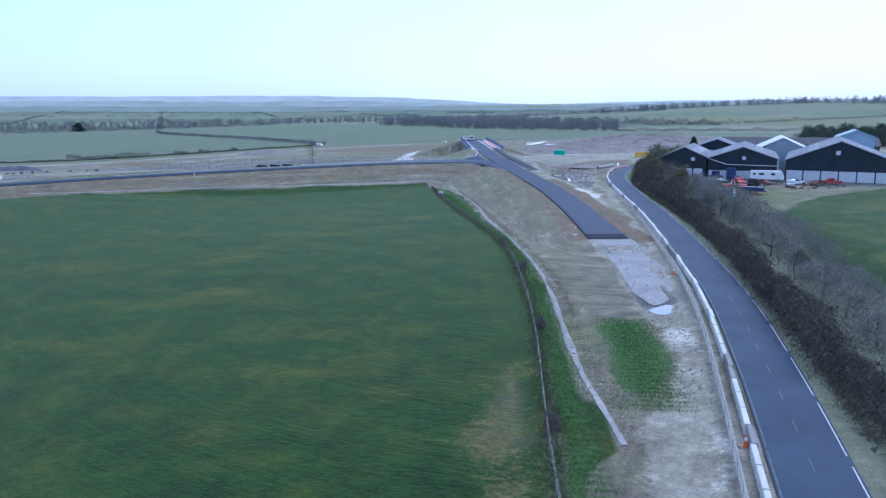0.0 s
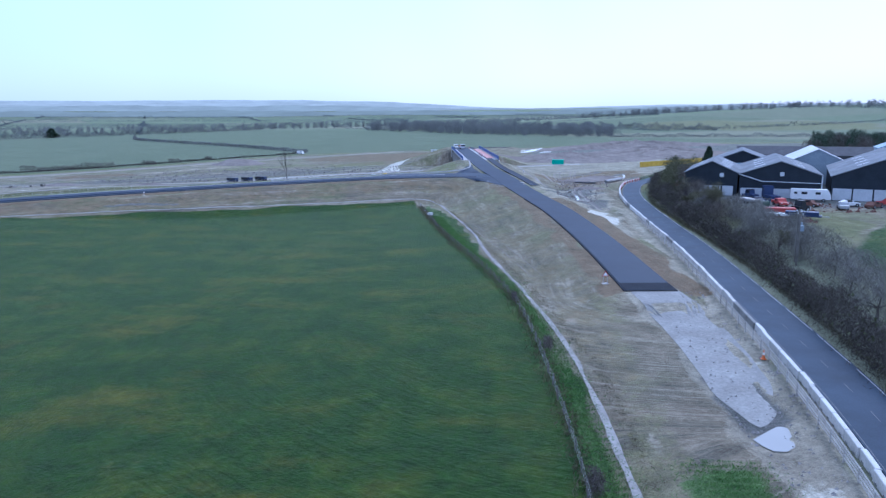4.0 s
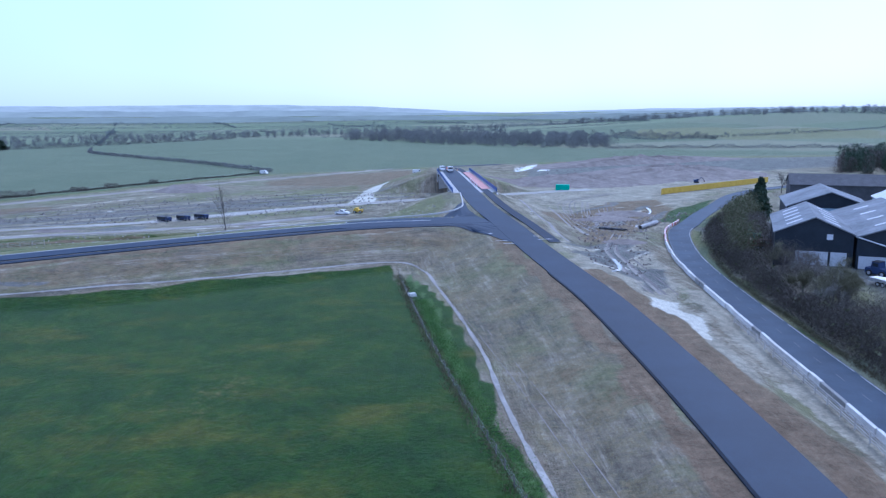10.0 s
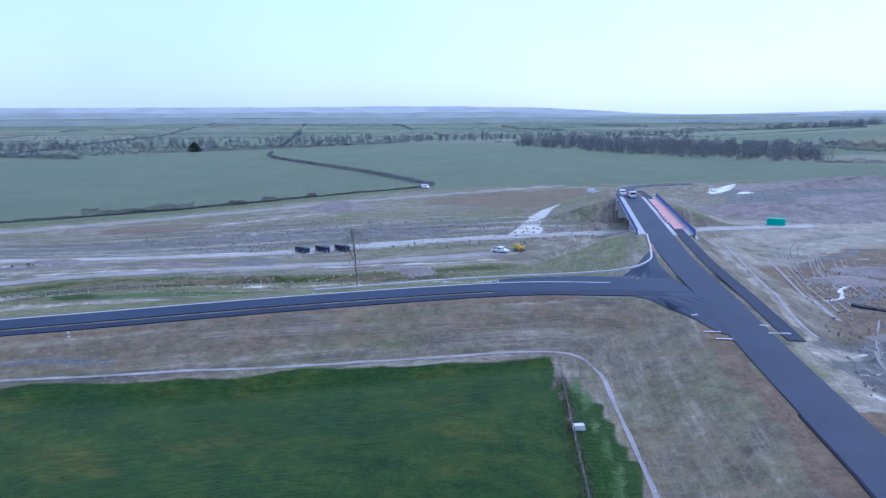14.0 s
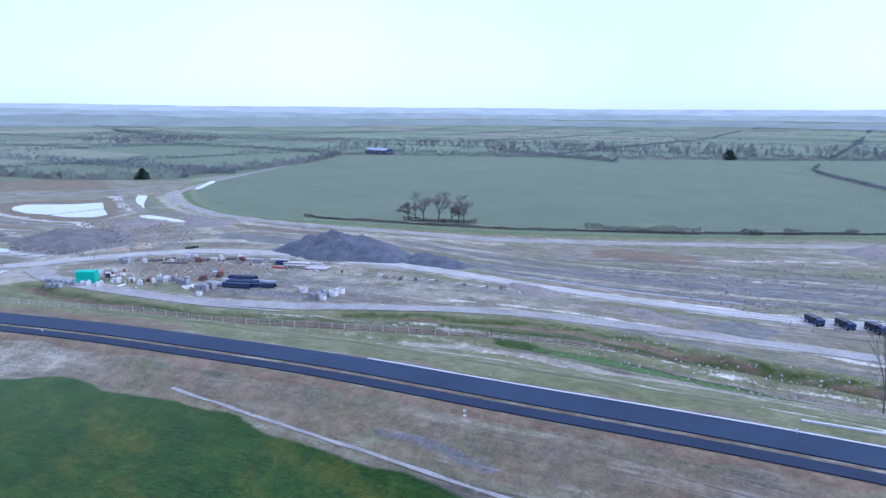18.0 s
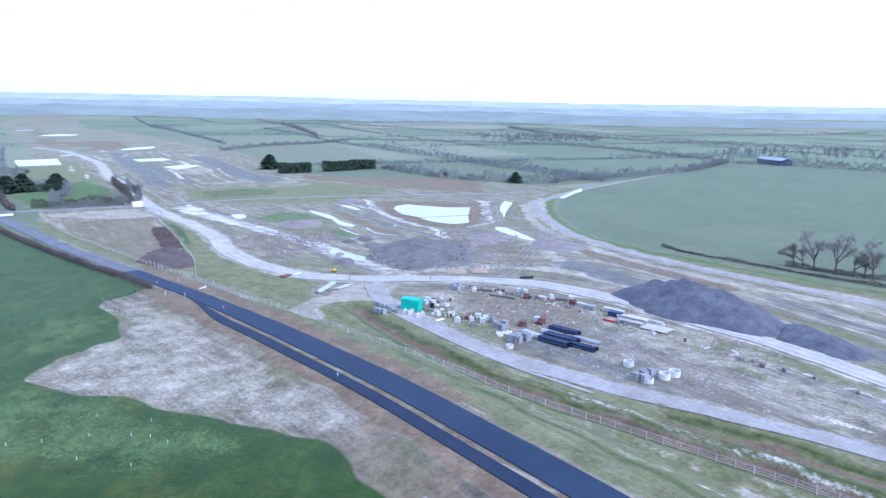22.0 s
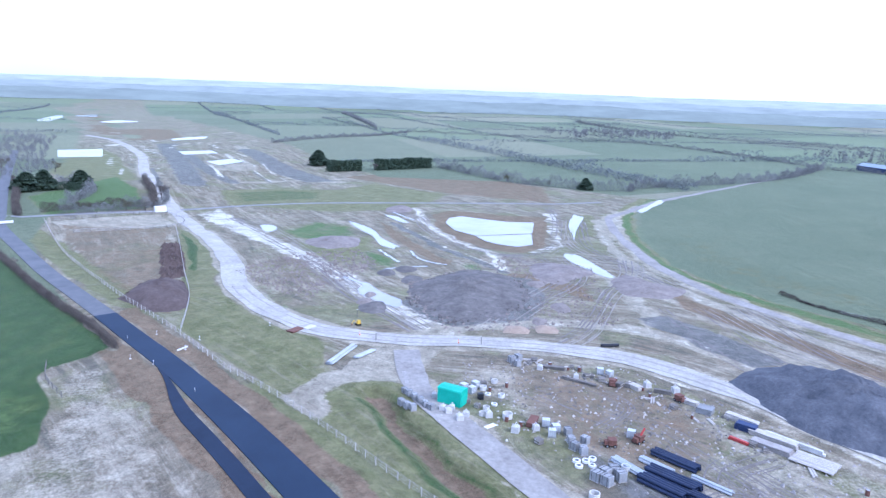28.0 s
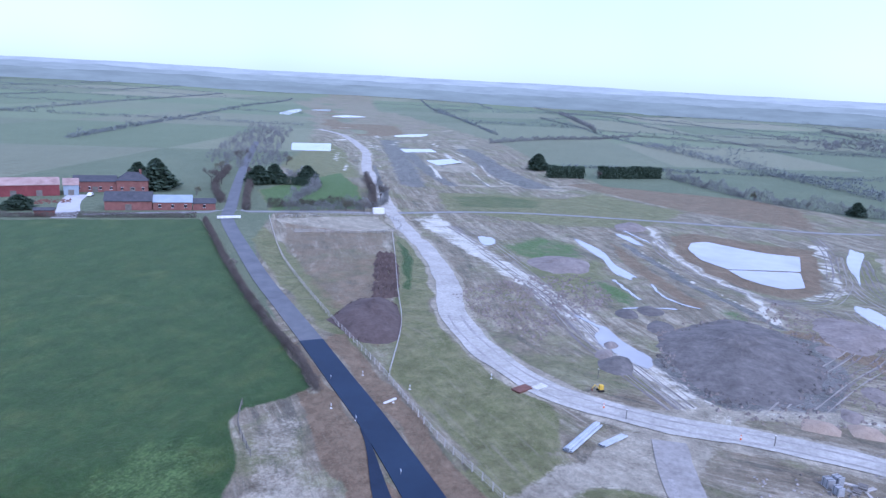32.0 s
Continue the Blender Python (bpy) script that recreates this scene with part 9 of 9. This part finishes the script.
tagged(crt, "weathered wooden crate beside the haul road", "crate", "crates along the yard edge")
rowl = spline([(-235, 224, 0), (-228, 236, 0), (-214, 248, 0), (-200, 258, 0), (-182, 272, 0), (-160, 288, 0), (-140, 302, 0)], 1.0)
gy = np.random.default_rng(71)


def along(n):
    out = []
    for _ in range(n):
        p = rowl[int(len(rowl) * gy.uniform(0, 1) ** 1.5 * 0.99)]
        out.append((float(p[0] + gy.normal(0.8, 1.3)), float(p[1] - abs(gy.normal(1.2, 1.4))), float(gy.uniform(0, 180)), float(gy.uniform(0.7, 1.2))))
    return out


scatter(plk, along(34))
scatter(drm, along(9) + [(-204.5, 218.6, 0, 1.0), (-206.2, 216.4, 0, 1.0), (-218.4, 214.0, 0, 0.9), (-220.6, 217.2, 0, 1.0)])
scatter(crt, along(22) + [(-213.0, 209.8, 20, 1.0), (-211.2, 211.6, 50, 0.9), (-221.0, 213.0, 10, 1.0), (-199.0, 221.0, 35, 1.1)])
plat = thing("boarded_platform", (-196.5, 262.5), way, "broad pale boarded platform beside the haul road", "platform")
board = Geo().box((0, 0, 0.32), (0.46, 6.4, 0.1)).mesh("board", TIMBER)
for k in range(8):
    part("board", board, None, plat).location = (-1.9 + 0.54 * k, 0.05 * (k % 3), 0)
for y in (-2.4, 0, 2.4):
    part("bearer", Geo().box((0, y, 0.14), (4.4, 0.25, 0.26)), OLDWOOD, plat)
# ---- posts, signs and markers ----
mk = new("marker_board")
part("post", Geo().box((0, 0, 0.5), (0.08, 0.08, 1.1)), TIMBER, mk)
part("board", Geo().box((0, 0, 1.0), (0.55, 0.06, 0.45)), WHITE, mk)
part("foot", Geo().box((0, 0, 0.06), (0.6, 0.5, 0.12)), BARRIER, mk)
tagged(mk, "small white marker board on a post", "sign", "marker boards")
scatter(mk, [(x, y, 40, 0.7) for x, y in ((-235.7, 138.6), (-239.8, 143.0), (-225.0, 144.2), (-222.7, 149.8), (-231.3, 152.6), (-210.4, 162.4), (-164.2, 193.4), (-89.5, 236.0), (-249.9, 164.8), (-238.5, 152.8), (20, 309.5), (-62, 266.5), (-30, 283))])
sg = thing("warning_sign", (18.9, 143.8), 10, "triangular red-bordered warning sign on a frame", "sign")
part("plate", Geo().extrude([(-0.5, 1.1), (0.5, 1.1), (0, 1.95)], 0.04), RED, sg)
part("face", Geo().extrude([(-0.34, 1.2), (0.34, 1.2), (0, 1.76)], 0.06), WHITE, sg)
part("leg", Geo().bar((-0.3, 0, 0), (-0.3, 0, 1.2), 0.03).bar((0.3, 0, 0), (0.3, 0, 1.2), 0.03), STEEL, sg)
part("foot", Geo().box((0, 0, 0.06), (0.9, 0.5, 0.12)), BARRIER, sg)
for k, (x, y) in enumerate(((-243.5, 213), (-259, 183.5), (-243, 190))):
    pt = thing("site_post", (x, y), 0, "dark timber post beside the haul road", "post", "posts by the haul road")
    part("post", Geo().box((0, 0, 0.9), (0.14, 0.14, 2.0)), OLDWOOD, pt)
    part("cap", Geo().box((0, 0, 1.92), (0.2, 0.2, 0.06)), WHITE, pt)
st = thing("feed_block", (-10.7, 232.5), 20, "pale weathered stone block on the grass strip", "stone")
part("block", Geo().box((0, 0, 0.3), (1.5, 0.9, 0.7), 0, 0.85), BARRIER, st)
yb = thing("yellow_hoarding", (117.5, 425.7), math.degrees(math.atan2(47, 65)), "long yellow site hoarding", "hoarding")
pm = Geo().box((0, 0, 1.3), (2.36, 0.12, 2.5)).mesh("panel", YELLOW)
for k in range(33):
    part("panel", pm, None, yb).location = (-39.0 + 2.44 * k, 0, 0)
part("rail", Geo().box((0, 0.12, 0.4), (80, 0.1, 0.12)).box((0, 0.12, 2.2), (80, 0.1, 0.12)), TIMBER, yb)
cab = thing("site_cabin", (-413, 70), 35, "small white security cabin at the haul road gate", "cabin")
part("body", Geo().box((0, 0, 1.35), (2.4, 5.0, 2.6)), WHITE, cab)
part("window", Geo().box((-1.21, 0, 1.7), (0.06, 1.4, 0.8)), GLASS, cab)
part("door", Geo().box((-1.21, 1.7, 1.15), (0.06, 0.9, 2.0)), GREYSHEET, cab)
ys = thing("mini_excavator", (-253.2, 184.6), 30, "small yellow excavator beside the haul road", "excavator")
part("track", Geo().box((-0.6, 0, 0.25), (0.35, 1.8, 0.5)), RUBBER, ys)
part("track", Geo().box((0.6, 0, 0.25), (0.35, 1.8, 0.5)), RUBBER, ys)
part("cab", Geo().box((0, 0.2, 1.2), (1.1, 1.2, 1.3), 0, 0.9), YELLOW, ys)
part("boom", Geo().bar((0, -0.5, 0.9), (0, -1.7, 2.0), 0.14, 0.1).bar((0, -1.7, 2.0), (0, -2.5, 0.9), 0.1, 0.08), YELLOW, ys)
part("bucket", Geo().box((0, -2.5, 0.6), (0.6, 0.5, 0.5), 0, 0.7), RUST, ys)
ys.scale = (0.65, 0.65, 0.65)
ex = thing("excavator", (116, 450), 80, "dark tracked excavator on the far works", "excavator")
part("track", Geo().box((-1.2, 0, 0.5), (0.6, 4.2, 1.0)), RUBBER, ex)
part("track", Geo().box((1.2, 0, 0.5), (0.6, 4.2, 1.0)), RUBBER, ex)
part("house", Geo().box((0, 0.6, 2.0), (2.8, 3.6, 1.6)).box((-0.8, -0.6, 2.6), (1.0, 1.6, 1.6)), NAVYPAINT, ex)
part("boom", Geo().bar((0.3, -1, 2.0), (0.3, -4.2, 5.0), 0.3, 0.22).bar((0.3, -4.2, 5.0), (0.3, -6.5, 2.2), 0.22, 0.16), NAVYPAINT, ex)
part("bucket", Geo().box((0.3, -6.5, 1.5), (1.2, 1.0, 1.1), 0, 0.7), RUST, ex)
ex.scale = (0.55, 0.55, 0.55)
# plastic barriers and cones in a red and white line across the bridge path
for k in range(9):
    copy_thing(rb if k % 2 else wb, pose(float(np.interp(366 + 2.4 * k, main_line[:, 1][:60], main_line[:, 0][:60])) + 4.6, 366 + 2.4 * k, 3.56, 0, 0, 4))
# saplings in tree guards on the meadow
tg = new("tree_guard")
part("tube", Geo().tube((0, 0, 0), (0, 0, 1.1), 0.08, 0.01, 8), WHITE, tg)
part("stake", Geo().box((0.1, 0, 0.6), (0.04, 0.04, 1.3)), OLDWOOD, tg)
tagged(tg, "white sapling guard in the rough grass", "tree guard", "sapling guards")
scatter(tg, [(x, y, 0, 0.5) for x, y in ((-142.4, 148.2), (-143.3, 152.8), (-145.2, 158.6), (-145.2, 164.7), (-144.8, 167.6), (-142.6, 170.8), (-150, 166), (-138, 160), (-136, 168), (-152, 157))])
RAWEND = plain("raw_asphalt", (0.010, 0.014, 0.022), (0.018, 0.023, 0.034), 0.6, 0.85, 0, 0.15)
# strip of black membrane at the raw end and edge of the new road
edge = main_line[:22]
tagged(ribbon("road_membrane", edge, -3.75, -3.41, RAWEND, 0.05, True, cross=2, thick=0.3), "black membrane along the raw asphalt edge", "membrane", kind="structure")
tagged(ribbon("road_end", main_line[:2], -3.45, 3.45, RAWEND, 0.075, True, cross=2, thick=0.35), "dark sealed end of the new asphalt", "road", kind="structure")
